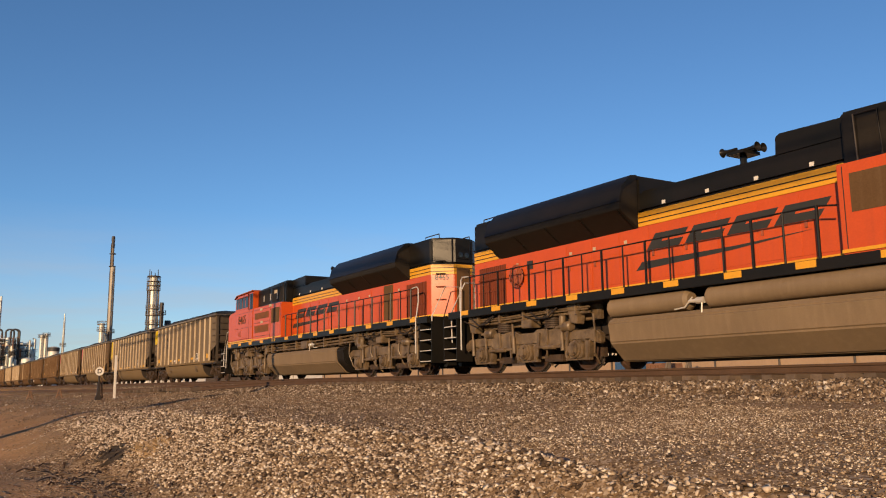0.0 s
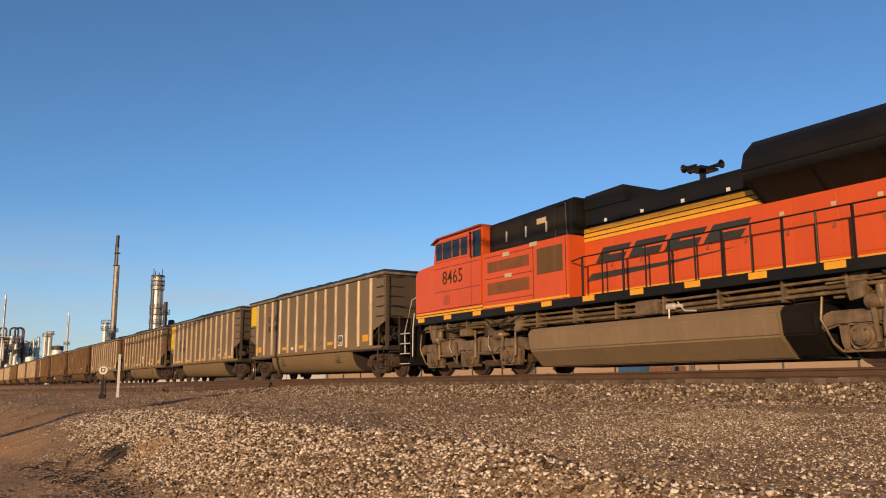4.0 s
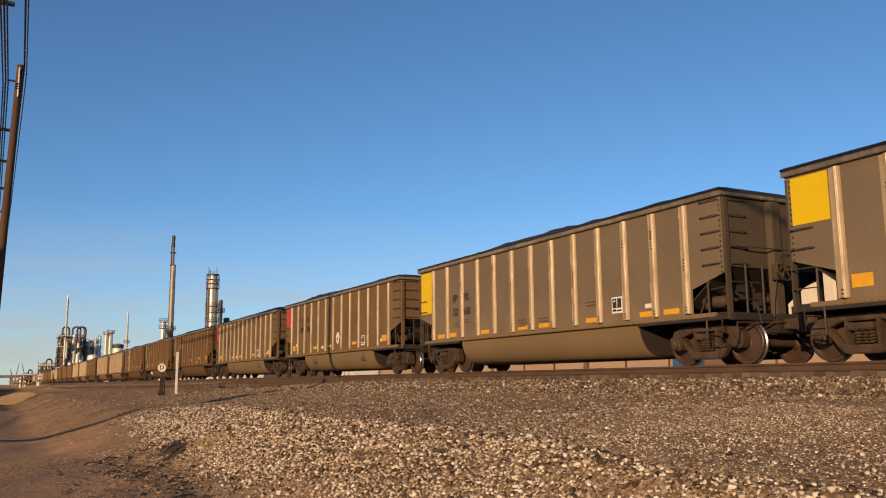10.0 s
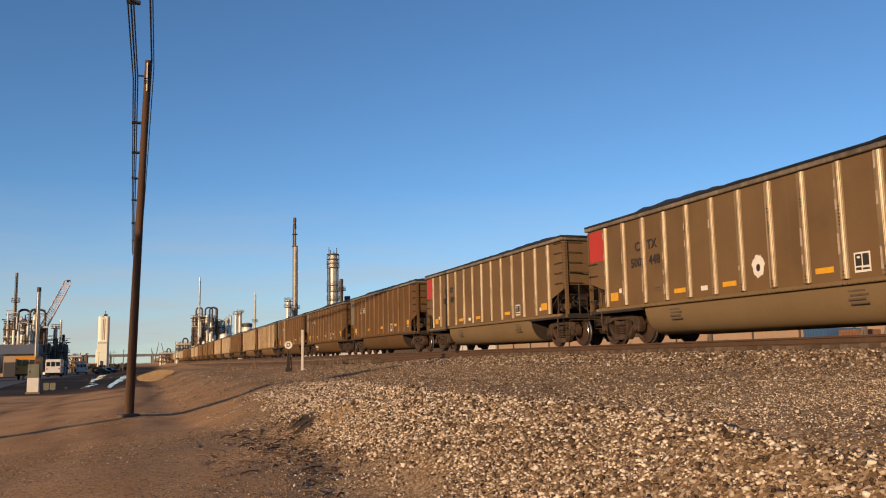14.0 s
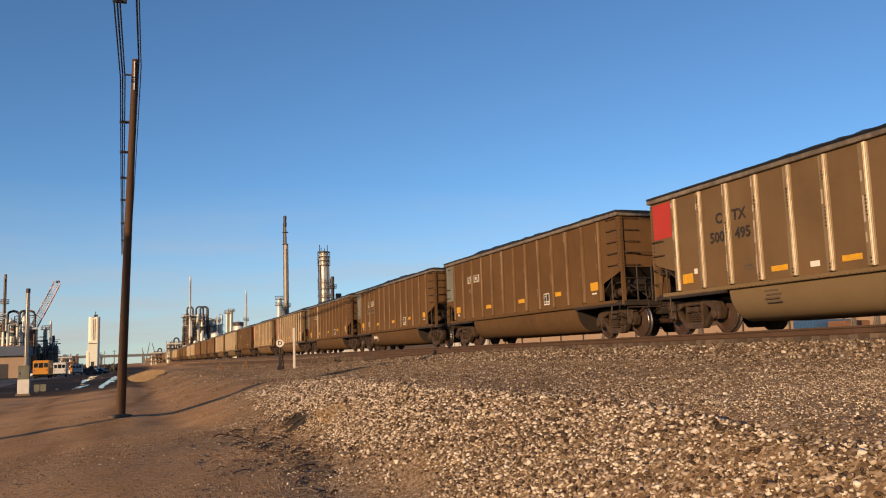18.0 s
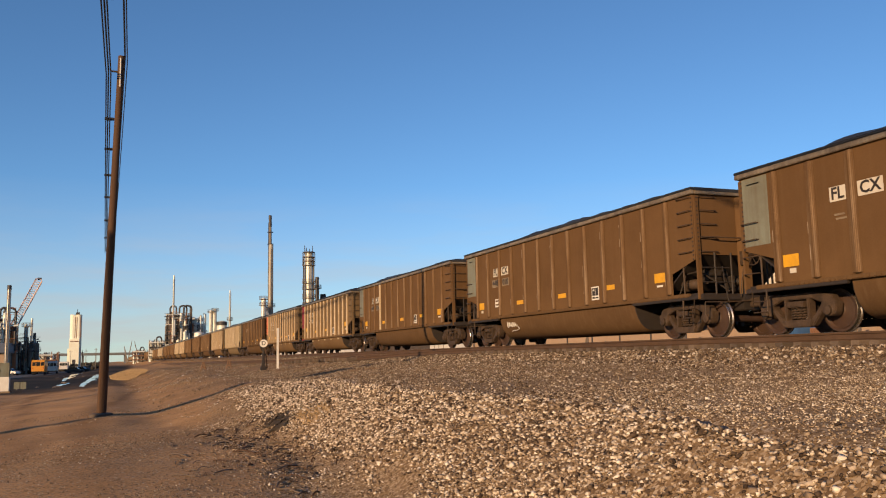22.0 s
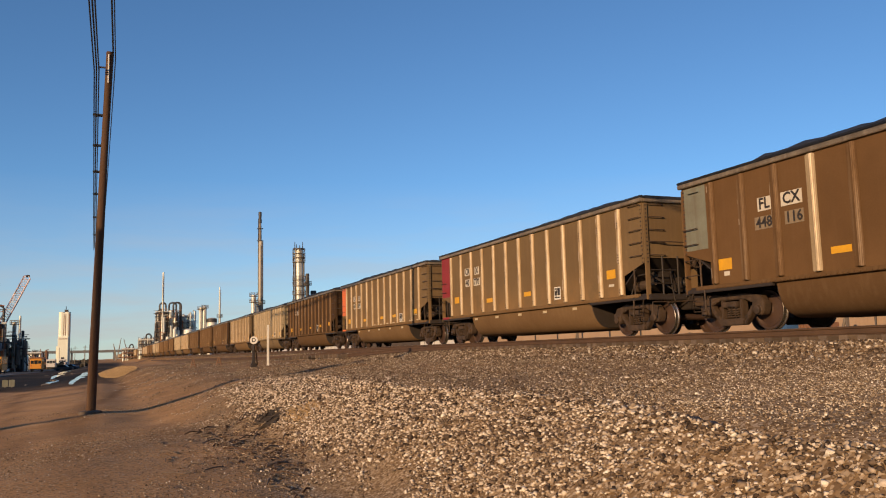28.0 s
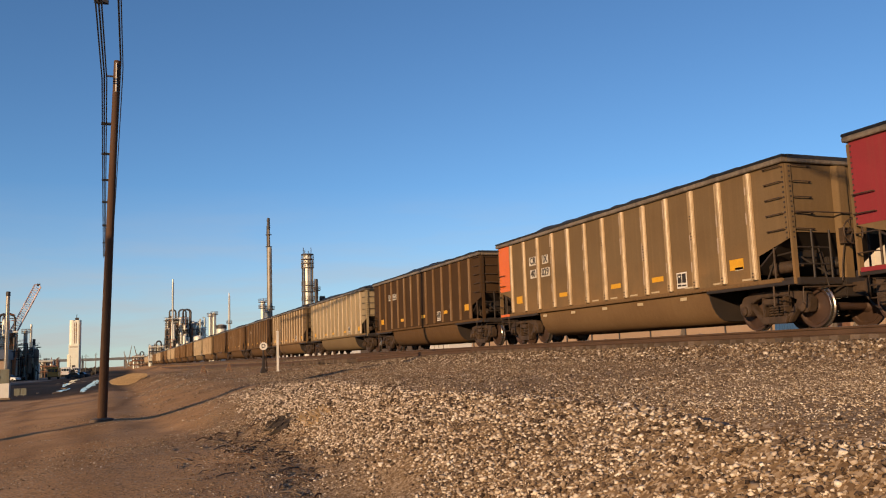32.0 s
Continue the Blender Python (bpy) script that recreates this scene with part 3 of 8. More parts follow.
x, y, rng = strew(30000, -70, 2, 11.3, 13.54, 11, lambda x, y: ease(2, -4, x), 1.2)
s = rng.uniform(0.018, 0.042, len(x))
pebbles("track_ballast", np.stack([x, y, height(x, y) + s * 0.4], -1), s, M_stone_grey, "grey-brown crushed stone ballast along the track", 13)
M_lot_stone = stone_material("dull_lot_stone", [(0.0, (0.06, 0.04, 0.027)), (0.35, (0.145, 0.097, 0.061)), (0.75, (0.24, 0.175, 0.115)), (0.93, (0.40, 0.32, 0.23)), (1.0, (0.58, 0.50, 0.39))])
x, y, rng = strew(62000, -30, 3, -5.0, 3.4, 17, lambda x, y: ease(3, -1.5, x) * ease(-5, -2.5, y) * (ease(-0.2, 0.8, wobble(x * 0.9, y * 0.8)) * 0.75 + 0.07 + 0.6 * ease(0.6, 2.2, y) * ease(-20, -13, x)), 1.3)
s = rng.uniform(0.005, 0.014, len(x))
pebbles("lot_gravel", np.stack([x, y, height(x, y) + s * 0.25], -1), s, M_lot_stone, "small loose stones strewn on the dirt lot", 19, False)
x, y, rng = strew(24000, -85, -26, 0.5, 11.6, 21, lambda x, y: ease(0.3, 2.5, y) * (0.25 + 0.75 * (wobble(x * 0.7, y * 1.1) > 0.25)), 0.8)
s = rng.uniform(0.012, 0.035, len(x))
pebbles("far_shelf_gravel", np.stack([x, y, height(x, y) + s * 0.3], -1), s, M_stone_grey, "loose stones on the far part of the bank", 23, False)
x, y, rng = strew(50000, -17, 2, -5.5, 2.3, 29, lambda x, y: ease(2, -2, x) * ease(-5.5, -3, y) * (0.10 + 0.9 * ease(-0.1, 0.7, wobble(x * 1.3 + 4, y * 1.1))), 1.2)
s = rng.uniform(0.003, 0.009, len(x))
pebbles("lot_grit", np.stack([x, y, height(x, y) + s * 0.3], -1), s, M_stone_grey, "fine grit strewn over the dirt lot", 31, False)

M_litter = stone_material("bark_and_leaf_litter", [(0.0, (0.030, 0.020, 0.014)), (0.35, (0.085, 0.055, 0.036)), (0.7, (0.19, 0.13, 0.085)), (1.0, (0.40, 0.31, 0.21))])
x, y, rng = strew(17000, -21, 1, -4.5, 2.9, 47, lambda x, y: (0.05 + 0.95 * ease(0.1, 0.75, wobble(x * 1.15 + 2, y * 1.6))) * (0.25 + 0.75 * ease(-0.8, 1.6, y)) * ease(-21, -17, x), 1.0)
s = rng.uniform(0.007, 0.020, len(x))
pebbles("ground_litter", np.stack([x, y, height(x, y) + s * 0.15], -1), s, M_litter, "dark bark chips and dry leaf litter on the dirt", 49, True, "litter", flat=0.45)

x, y, rng = strew(9000, -18.5, -10.0, 1.3, 3.3, 61, lambda x, y: np.exp(-((x + 14.6) / 2.6) ** 2 - ((y - 2.35) / 0.5) ** 2) * (0.3 + 0.7 * (wobble(x * 3.1, y * 3.7) > 0.0)))
s = rng.uniform(0.012, 0.034, len(x))
pebbles("bark_heap", np.stack([x, y, height(x, y) + s * 0.2], -1), s, M_litter, "dark broken bark and leaves at the foot of the bank", 63, True, "litter", flat=0.4)

# ---- track ----
track = thing("railway_track", "rusty main line rails on dark timber ties", "railway track", kind="structure")
RAIL_OUTLINE = [(-0.075, 0), (0.075, 0), (0.075, 0.012), (0.02, 0.03), (0.012, 0.12), (0.036, 0.135), (0.036, 0.165), (0.028, 0.176), (-0.028, 0.176), (-0.036, 0.165), (-0.036, 0.135), (-0.012, 0.12), (-0.02, 0.03), (-0.075, 0.012)]
for side in (-1, 1):
    sh = Shape().prism([(MID + side * 0.753 + a, RAIL - 0.178 + b) for a, b in RAIL_OUTLINE], -1100, 120, "x")
    part("rail", sh, M_rust, track)
    part("rail_head", Shape().box(-1100, 120, MID + side * 0.753 - 0.022, MID + side * 0.753 + 0.022, RAIL - 0.003, RAIL + 0.001), M_rail_top, track, "shiny worn top of the rail")

TIE = solid("tie", Shape().box(-0.115, 0.115, -1.3, 1.3, -0.18, 0.0), M_tie, 0.012)
rng_tie = random.Random(8)
for k in range(290):
    part("tie", TIE, None, track, at=pose(-4 - k * 0.5 + rng_tie.uniform(-0.03, 0.03), MID + rng_tie.uniform(-0.06, 0.06), RAIL - 0.182 + rng_tie.uniform(-0.008, 0.004), 0, 0, rng_tie.uniform(-1.5, 1.5)))
rest = Shape()
for k in range(500):
    x = -149 - k * 0.55 if k < 440 else -3.5 + (k - 440) * 0.5
    rest.box(x - 0.115, x + 0.115, MID - 1.3, MID + 1.3, RAIL - 0.36, RAIL - 0.182)
tagged(part("ties", rest, M_tie, track), kind="stuff")

# ---- coal cars ----
CAR = 16.18
RIBS = [-6.16 + 12.28 * i / 12 for i in range(13)]
WHEEL_R, LOCO_R = 0.457, 0.52
WHEELS = []      # (object, place in its parent, radius)


def wheel_mesh(r, name="wheelset"):
    sh = Shape()
    for s in (-1, 1):
        prof = [(0.07, s * 0.95), (0.09, s * 0.86), (0.12, s * 0.82), (0.17, s * 0.80), (r - 0.1, s * 0.765), (r - 0.055, s * 0.81), (r - 0.008, s * 0.81),
                (r, s * 0.80), (r, s * 0.72), (r + 0.028, s * 0.70), (r + 0.028, s * 0.675), (r - 0.06, s * 0.67), (r - 0.09, s * 0.70), (0.15, s * 0.70), (0.09, s * 0.62)]
        sh.lathe(prof, axis="y", n=28)
    sh.tube([(0, -0.95, 0), (0, 0.95, 0)], 0.085, 12)
    me = solid(name, sh, M_wheel)
    me.materials.append(M_tread)
    for k, p in enumerate(me.polygons):
        c = p.center
        rr = math.hypot(c.x, c.z)
        if rr > r - 0.012 and 0.71 < abs(c.y) < 0.812:
            p.material_index = 1
    return me


WHEEL_CAR, WHEEL_LOCO = wheel_mesh(WHEEL_R), wheel_mesh(LOCO_R)


def side_frame(y):
    """A cast truck side frame: top member, sloping tension members, columns, pedestals."""
    a, b = y - 0.09, y + 0.09
    sh = Shape()
    sh.prism([(-1.07, 0.60), (-0.97, 0.78), (-0.50, 0.86), (0.50, 0.86), (0.97, 0.78), (1.07, 0.60), (1.04, 0.52), (0.76, 0.60), (0.42, 0.73), (-0.42, 0.73), (-0.76, 0.60), (-1.04, 0.52)], a, b)
    for s in (-1, 1):
        sh.prism([(s * 0.82, 0.60), (s * 0.69, 0.62), (s * 0.36, 0.28), (s * 0.36, 0.14), (s * 0.44, 0.16)], a + 0.01, b - 0.01)
        sh.prism([(s * 0.36, 0.74), (s * 0.28, 0.74), (s * 0.28, 0.22), (s * 0.36, 0.22)], a - 0.01, b + 0.01)
        sh.prism([(s * 1.09, 0.64), (s * 0.69, 0.64), (s * 0.70, 0.46), (s * 0.78, 0.34), (s * 1.0, 0.34), (s * 1.08, 0.46)], a - 0.02, b + 0.02)
    sh.prism([(-0.45, 0.29), (0.45, 0.29), (0.36, 0.13), (-0.36, 0.13)], a - 0.03, b + 0.03)
    return sh


def freight_truck(parent, x, turn, rolling):
    """Two wheelsets, two cast side frames, springs, a bolster and brake beams."""
    frame_part = part("truck", Shape().box(-0.2, 0.2, -1.05, 1.05, 0.45, 0.66).box(-0.9, 0.9, -0.1, 0.1, 0.40, 0.48), M_black, parent, "", 0.02, (x, 0, LIFT))
    for s in (-1, 1):
        part("bolster_end", MESH["bolster_end"], None, frame_part, at=(0, s * 1.02, 0))
        for e in (-1, 1):
            part("brake_shoe", MESH["brake_shoe"], None, frame_part, at=pose(e * 0.40, s * 0.765, 0, 0, 0, 0 if e > 0 else 180))
        part("side_frame", MESH["side_frame"] if s < 0 else MESH["side_frame_far"], None, frame_part)
        for i in (-1, 0, 1):
            part("spring", MESH["spring"], None, frame_part, "", at=(i * 0.14, s * 1.02, 0))
        for e in (-1, 1):
            part("bearing_cap", MESH["bearing"], None, frame_part, at=(e * 0.89, s * 1.0, WHEEL_R) if s > 0 else pose(e * 0.89, -1.0, WHEEL_R, 0, 0, 180))
    for e in (-1, 1):
        w = part("wheelset", WHEEL_CAR, None, frame_part, "rusty steel wheels with polished treads", at=(e * 0.89, 0, WHEEL_R))
        if rolling:
            WHEELS.append((w, (e * 0.89, 0, WHEEL_R), WHEEL_R))
    return frame_part


MESH = {}
MESH["side_frame"] = solid("side_frame", side_frame(-1.0), M_under, 0.018)
MESH["side_frame_far"] = solid("side_frame", side_frame(1.0), M_under, 0.018)


def coil(x, y, z0, z1, r, wire, turns=5):
    n = turns * 9
    return Shape().tube([(x + r * math.cos(2 * math.pi * k / 9), y + r * math.sin(2 * math.pi * k / 9), z0 + (z1 - z0) * k / n) for k in range(n + 1)], wire, 5)


MESH["spring"] = solid("spring", coil(0, 0, 0.29, 0.56, 0.058, 0.019), M_under)
MESH["bolster_end"] = solid("bolster_end", Shape().box(-0.26, 0.26, -0.13, 0.13, 0.56, 0.69), M_under, 0.02)
MESH["brake_shoe"] = solid("brake_shoe", Shape().prism([(0.0, 0.30), (0.06, 0.30), (0.035, 0.46), (0.06, 0.64), (0.0, 0.64), (-0.05, 0.5), (-0.05, 0.42)], -0.05, 0.05), M_under, 0.008)
MESH["bearing"] = solid("bearing", Shape().lathe([(0.125, 0.0), (0.125, 0.10), (0.10, 0.12), (0.10, 0.17), (0.06, 0.185)], axis="y", n=14), M_under)


def side_sheet(y0, y1):
    """One side: full height between the end posts, with the lower corners cut away over the trucks."""
    z0, z1 = 1.16, 3.645
    return Shape().prism([(-7.23, 1.98), (-6.28, 1.70), (-6.28, z0), (6.28, z0), (6.28, 1.70), (7.23, 1.98), (7.23, z1), (-7.23, z1)], y0, y1)


def rib_shape(side):
    """A hat-section post standing proud of the sheet."""
    s = side
    return Shape().prism([(-0.13, s * 1.497), (-0.125, s * 1.530), (-0.045, s * 1.532), (-0.015, s * 1.578), (0.055, s * 1.585), (0.10, s * 1.555), (0.125, s * 1.497)], 1.18, 3.60, "z")


def tub_rings():
    rings = []
    for x, z_low, w in ((-4.36, 0.34, 1.22), (-4.28, 0.29, 1.22), (4.28, 0.29, 1.22), (4.36, 0.34, 1.22)):
        d = 1.14 - z_low
        sec = [(1.40, 1.14)] + [(0.86 + 0.54 * math.cos(a), z_low + d * (1 - math.sin(a))) for a in np.linspace(0.12, math.pi / 2, 7)]
        rings.append([(x, -p, q) for p, q in sec] + [(x, p, q) for p, q in reversed(sec)])
    return rings


def ladder(x, y, along, z0, z1, n):
    """Bent rungs; along x on a side, along y on an end."""
    out = []
    for i in range(n):
        z = z0 + (z1 - z0) * i / (n - 1)
        if along == "x":
            s = -1 if y < 0 else 1
            pts = [(x - 0.24, y, z), (x - 0.24, y + s * 0.07, z + 0.01), (x + 0.24, y + s * 0.07, z + 0.01), (x + 0.24, y, z)]
        else:
            s = -1 if x < 0 else 1
            pts = [(x, y - 0.24, z), (x + s * 0.07, y - 0.24, z + 0.01), (x + s * 0.07, y + 0.24, z + 0.01), (x, y + 0.24, z)]
        out.append(Shape().tube(pts, 0.013, 6))
    return out


def coal_shape(seed):
    rng = random.Random(seed)
    sh = Shape()
    n, m = 49, 11
    amp = [rng.uniform(0.12, 0.40) for _ in range(5)]
    verts = []
    for i in range(n):
        x = -7.1 + 14.2 * i / (n - 1)
        crown = 0.30 + sum(a * math.exp(-((x - c) / 2.2) ** 2) for a, c in zip(amp, (-5.2, -2.4, 0.3, 2.9, 5.4))) * 0.42
        crown *= min(1, (7.1 - abs(x)) / 2.0)
        for j in range(m):
            y = -1.4 + 2.8 * j / (m - 1)
            verts.append((x, y, 3.64 + crown * (1 - (abs(y) / 1.4) ** 4) + rng.uniform(-0.03, 0.03)))
    faces = [(i * m + j, (i + 1) * m + j, (i + 1) * m + j + 1, i * m + j + 1) for i in range(n - 1) for j in range(m - 1)]
    return sh.add(verts, faces)


COAL = [solid("coal", coal_shape(k), M_coal) for k in range(4)]
STYLES = {"bronze": (surface("bronze_tinted_aluminium", (0.14, 0.09, 0.048), 0.75, 0.1, (0.086, 0.055, 0.028), 0.6, 0.6, 0.05, 0.05, 30, (0.164, 0.113, 0.062), 0.16, spec=0.08, dust=((0.156, 0.09, 0.039), 1.1, 2.4, 0.6)), M_rib_bronze, M_tub), "grey": (M_alu, M_rib, M_tub), "tan": (M_alu_gold, M_rib_tan, M_tub_tan), "pale": (M_alu_pale, M_rib, M_tub),
          "brown": (M_brown, M_brown_rib, M_tub_brown), "dark": (M_dark_brown, M_brown_rib, M_tub_brown)}
SHAPES = {"side_near": side_sheet(-1.50, -1.488), "side_far": side_sheet(1.488, 1.50), "rib_near": rib_shape(-1), "rib_far": rib_shape(1)}
for style, (ma, mr, mt) in STYLES.items():
    MESH[style, "side_near"], MESH[style, "side_far"] = solid("side_sheet", SHAPES["side_near"], ma), solid("side_sheet", SHAPES["side_far"], ma)
    MESH[style, "rib_near"], MESH[style, "rib_far"] = solid("rib", SHAPES["rib_near"], mr, 0.012), solid("rib", SHAPES["rib_far"], mr, 0.012)
    # flank towards the sun made brighter: highlight painted in, along with rubbed wear
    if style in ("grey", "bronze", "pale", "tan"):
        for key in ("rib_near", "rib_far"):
            MESH[style, key].materials.append(M_rib_lit)
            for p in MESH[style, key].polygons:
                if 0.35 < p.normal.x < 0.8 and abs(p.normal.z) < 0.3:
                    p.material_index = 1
    else:
        # brown ribs too: sunlit edge put into the colour, with worn paint
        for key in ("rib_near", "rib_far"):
            MESH[style, key].materials.append(M_brown_lit_edge)
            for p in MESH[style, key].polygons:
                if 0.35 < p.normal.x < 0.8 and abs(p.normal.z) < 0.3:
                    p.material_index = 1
    MESH[style, "tub"] = solid("tub", Shape().loft(tub_rings()), mt, 0.0, 40)
    # grey cars: end walls and posts in a darker tone than the sides
    end = Shape().box(7.215, 7.23, -1.49, 1.49, 2.12, 3.70)
    MESH[style, "end"] = solid("end_wall", end, M_dark_end if style == "grey" else ma)
    MESH[style, "centre_post"] = solid("centre_post", Shape().prism([(7.231, -0.20), (7.26, -0.20), (7.36, -0.12), (7.36, 0.12), (7.26, 0.20), (7.231, 0.20)], 1.0, 3.60, "z"), M_dark_end if style == "grey" else ma, 0.01)
    MESH[style, "corner_post"] = solid("corner_post", Shape().box(7.231, 7.295, -0.065, 0.065, 1.0, 3.60), M_dark_end if style == "grey" else ma, 0.01)
    chord = Shape()
    for s in (-1, 1):
        chord.box(-7.30, 7.30, s * 1.535 - 0.055, s * 1.535 + 0.055, 3.63, 3.735)
        chord.box(s * 7.27 - 0.05, s * 7.27 + 0.05, -1.48, 1.48, 3.63, 3.735)
    MESH[style, "chord"] = solid("top_chord", chord, M_chord, 0.015)
    cap = Shape()
    for s in (-1, 1):
        cap.box(-7.31, 7.31, s * 1.535 - 0.06, s * 1.535 + 0.06, 3.738, 3.80)
        cap.box(s * 7.27 - 0.06, s * 7.27 + 0.06, -1.47, 1.47, 3.70, 3.80)
    MESH[style, "cap"] = solid("top_cap", cap, M_coal, 0.015)
    sill = Shape()
    for s in (-1, 1):
        sill.box(-6.9, 6.9, s * 1.46 - 0.045, s * 1.46 + 0.045, 1.07, 1.165)
    MESH[style, "sill"] = solid("side_sill", sill, mt, 0.01)
ring = [(0.0, p[1], p[2]) for p in tub_rings()[0]]
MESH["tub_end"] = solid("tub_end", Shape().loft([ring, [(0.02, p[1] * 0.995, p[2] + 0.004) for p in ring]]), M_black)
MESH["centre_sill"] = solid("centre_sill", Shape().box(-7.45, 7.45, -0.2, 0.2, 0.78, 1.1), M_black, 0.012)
# black on platform, sills, uprights, reservoir is painted shade under the car ends
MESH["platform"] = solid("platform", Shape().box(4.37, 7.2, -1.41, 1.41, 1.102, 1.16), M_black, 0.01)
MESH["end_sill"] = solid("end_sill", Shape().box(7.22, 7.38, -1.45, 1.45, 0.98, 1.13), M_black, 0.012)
MESH["side_beam"] = solid("side_beam", Shape().box(4.40, 7.25, -1.49, -1.40, 1.0, 1.1), M_black, 0.012)
MESH["coupler"] = solid("coupler", Shape().box(0, 0.42, -0.09, 0.09, 0.80, 1.02).prism([(0.42, -0.18), (0.62, -0.20), (0.66, -0.05), (0.56, 0.02), (0.66, 0.12), (0.60, 0.2), (0.42, 0.16)], 0.72, 1.06, "z"), M_under, 0.02)
MESH["reservoir"] = solid("reservoir", Shape().lathe([(0.0, -0.36), (0.12, -0.36), (0.19, -0.30), (0.19, 0.30), (0.12, 0.36), (0.0, 0.36)], (6.72, -0.55, 1.62), "y", 16), M_black)
MESH["brake_cylinder"] = solid("brake_cylinder", Shape().lathe([(0.0, 6.30), (0.17, 6.30), (0.17, 6.36), (0.13, 6.40), (0.13, 6.78), (0.08, 6.86), (0.03, 6.88), (0.03, 7.12), (0.0, 7.12)], (0, -1.08, 1.42), "x", 14), M_under)
MESH["brake_valve"] = solid("brake_valve", Shape().box(6.82, 7.06, -0.30, 0.02, 1.22, 1.62).lathe([(0.0, 6.70), (0.10, 6.70), (0.10, 7.16), (0.06, 7.20), (0.0, 7.20)], (0, -0.14, 1.46), "x", 12), M_black, 0.02)
MESH["air_pipe"] = solid("air_pipe", Shape().tube([(6.3, -1.3, 1.2), (6.55, -1.27, 1.68), (7.0, -1.22, 1.72), (7.1, -0.9, 1.5), (7.34, -0.6, 1.2)], 0.022, 6).tube([(6.6, -0.2, 1.9), (7.0, -0.5, 1.85), (7.3, -0.7, 1.4), (7.42, -0.7, 0.9)], 0.02, 6), M_black)
MESH["draft_gear"] = solid("draft_gear", Shape().box(6.7, 7.46, -0.27, 0.27, 0.72, 1.06), M_black, 0.02)
MESH["uncoupling_lever"] = solid("uncoupling_lever", Shape().tube([(7.42, -1.46, 0.60), (7.44, -1.44, 0.92), (7.44, -0.4, 0.94), (7.56, -0.1, 0.96), (7.6, 0.0, 0.84)], 0.018, 6), M_under)
MESH["stirrup"] = solid("stirrup", Shape().tube([(6.62, -1.46, 1.08), (6.62, -1.48, 0.56), (7.06, -1.48, 0.56), (7.06, -1.46, 1.08)], 0.022, 6).tube([(6.62, -1.475, 0.80), (7.06, -1.475, 0.80)], 0.016, 6), M_under)
MESH["tie_rod"] = solid("tie_rod", Shape().tube([(7.26, -1.40, 2.56), (7.40, -0.95, 2.54), (7.42, 0.3, 2.53), (7.30, 1.30, 2.55)], 0.016, 6), M_under)
MESH["end_upright"] = solid("end_upright", Shape().tube([(7.34, 0, 1.1), (7.34, 0, 2.16)], 0.026, 6), M_black)
MESH["end_rail"] = solid("end_rail", Shape().tube([(7.34, -1.40, 1.78), (7.34, -0.55, 1.78)], 0.018, 6).tube([(7.34, -1.40, 1.42), (7.34, -0.55, 1.42)], 0.018, 6), M_black)
wheel_ring = Shape().tube([(7.62, -0.10 + 0.27 * math.cos(a), 2.10 + 0.27 * math.sin(a)) for a in np.linspace(0, 2 * math.pi, 17)], 0.018, 6)
for a in np.linspace(0, 2 * math.pi, 7)[:6]:
    wheel_ring.tube([(7.60, -0.10, 2.10), (7.62, -0.10 + 0.26 * math.cos(a), 2.10 + 0.26 * math.sin(a))], 0.011, 5)
wheel_ring.tube([(7.36, -0.10, 2.10), (7.62, -0.10, 2.10)], 0.03, 6).box(7.361, 7.48, -0.24, 0.04, 1.86, 2.20)
wheel_ring.tube([(7.42, -0.16, 1.9), (7.44, -0.30, 1.4), (7.46, -0.36, 1.05)], 0.014, 6)
MESH["hand_brake"] = solid("hand_brake", wheel_ring, M_under)
hose = Shape().tube([(0.1, 0.25, 0.85), (0.3, 0.27, 0.55), (0.55, 0.2, 0.42), (0.75, 0.05, 0.5)], 0.025, 6)
MESH["hose"] = solid("brake_hose", hose, M_black)
RUNGS_SIDE = [solid("rung", r, M_under) for r in ladder(6.90, -1.495, "x", 2.18, 3.56, 5)]
RUNGS_SIDE_W = [solid("rung", r, M_under) for r in ladder(-6.95, -1.495, "x", 1.42, 2.56, 4)]
RUNGS_END = [solid("rung", r, M_under) for r in ladder(7.23, -1.08, "y", 2.18, 3.56, 5)]


# black stands in for shade inside the recess over the truck
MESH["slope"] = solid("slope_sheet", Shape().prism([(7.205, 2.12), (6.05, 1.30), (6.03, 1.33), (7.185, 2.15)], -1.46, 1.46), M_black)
MESH["corner_bar"] = solid("corner_bar", Shape().tube([(0, -1.47, 1.1), (0, -1.475, 1.86)], 0.024, 6), M_under)
riv = Shape()
for k in range(92):
    riv.box(-6.2 + k * 0.136, -6.16 + k * 0.136, -1.5165, -1.505, 1.09, 1.125)
for style in STYLES:
    MESH[style, "rivets"] = solid("sill_seam", riv, STYLES[style][2], 0, 0)
riv = Shape()
for e in (-1, 1):
    for k in range(15):
        riv.box(e * 7.175 - 0.018, e * 7.175 + 0.018, -1.512, -1.5, 1.98 + k * 0.11, 2.015 + k * 0.11)
        riv.box(e * 7.2955 - 0.006, e * 7.2955 + 0.006, -1.445, -1.405, 1.98 + k * 0.11, 2.015 + k * 0.11)
MESH["corner_rivets"] = solid("corner_seam", riv, M_black, 0, 0)


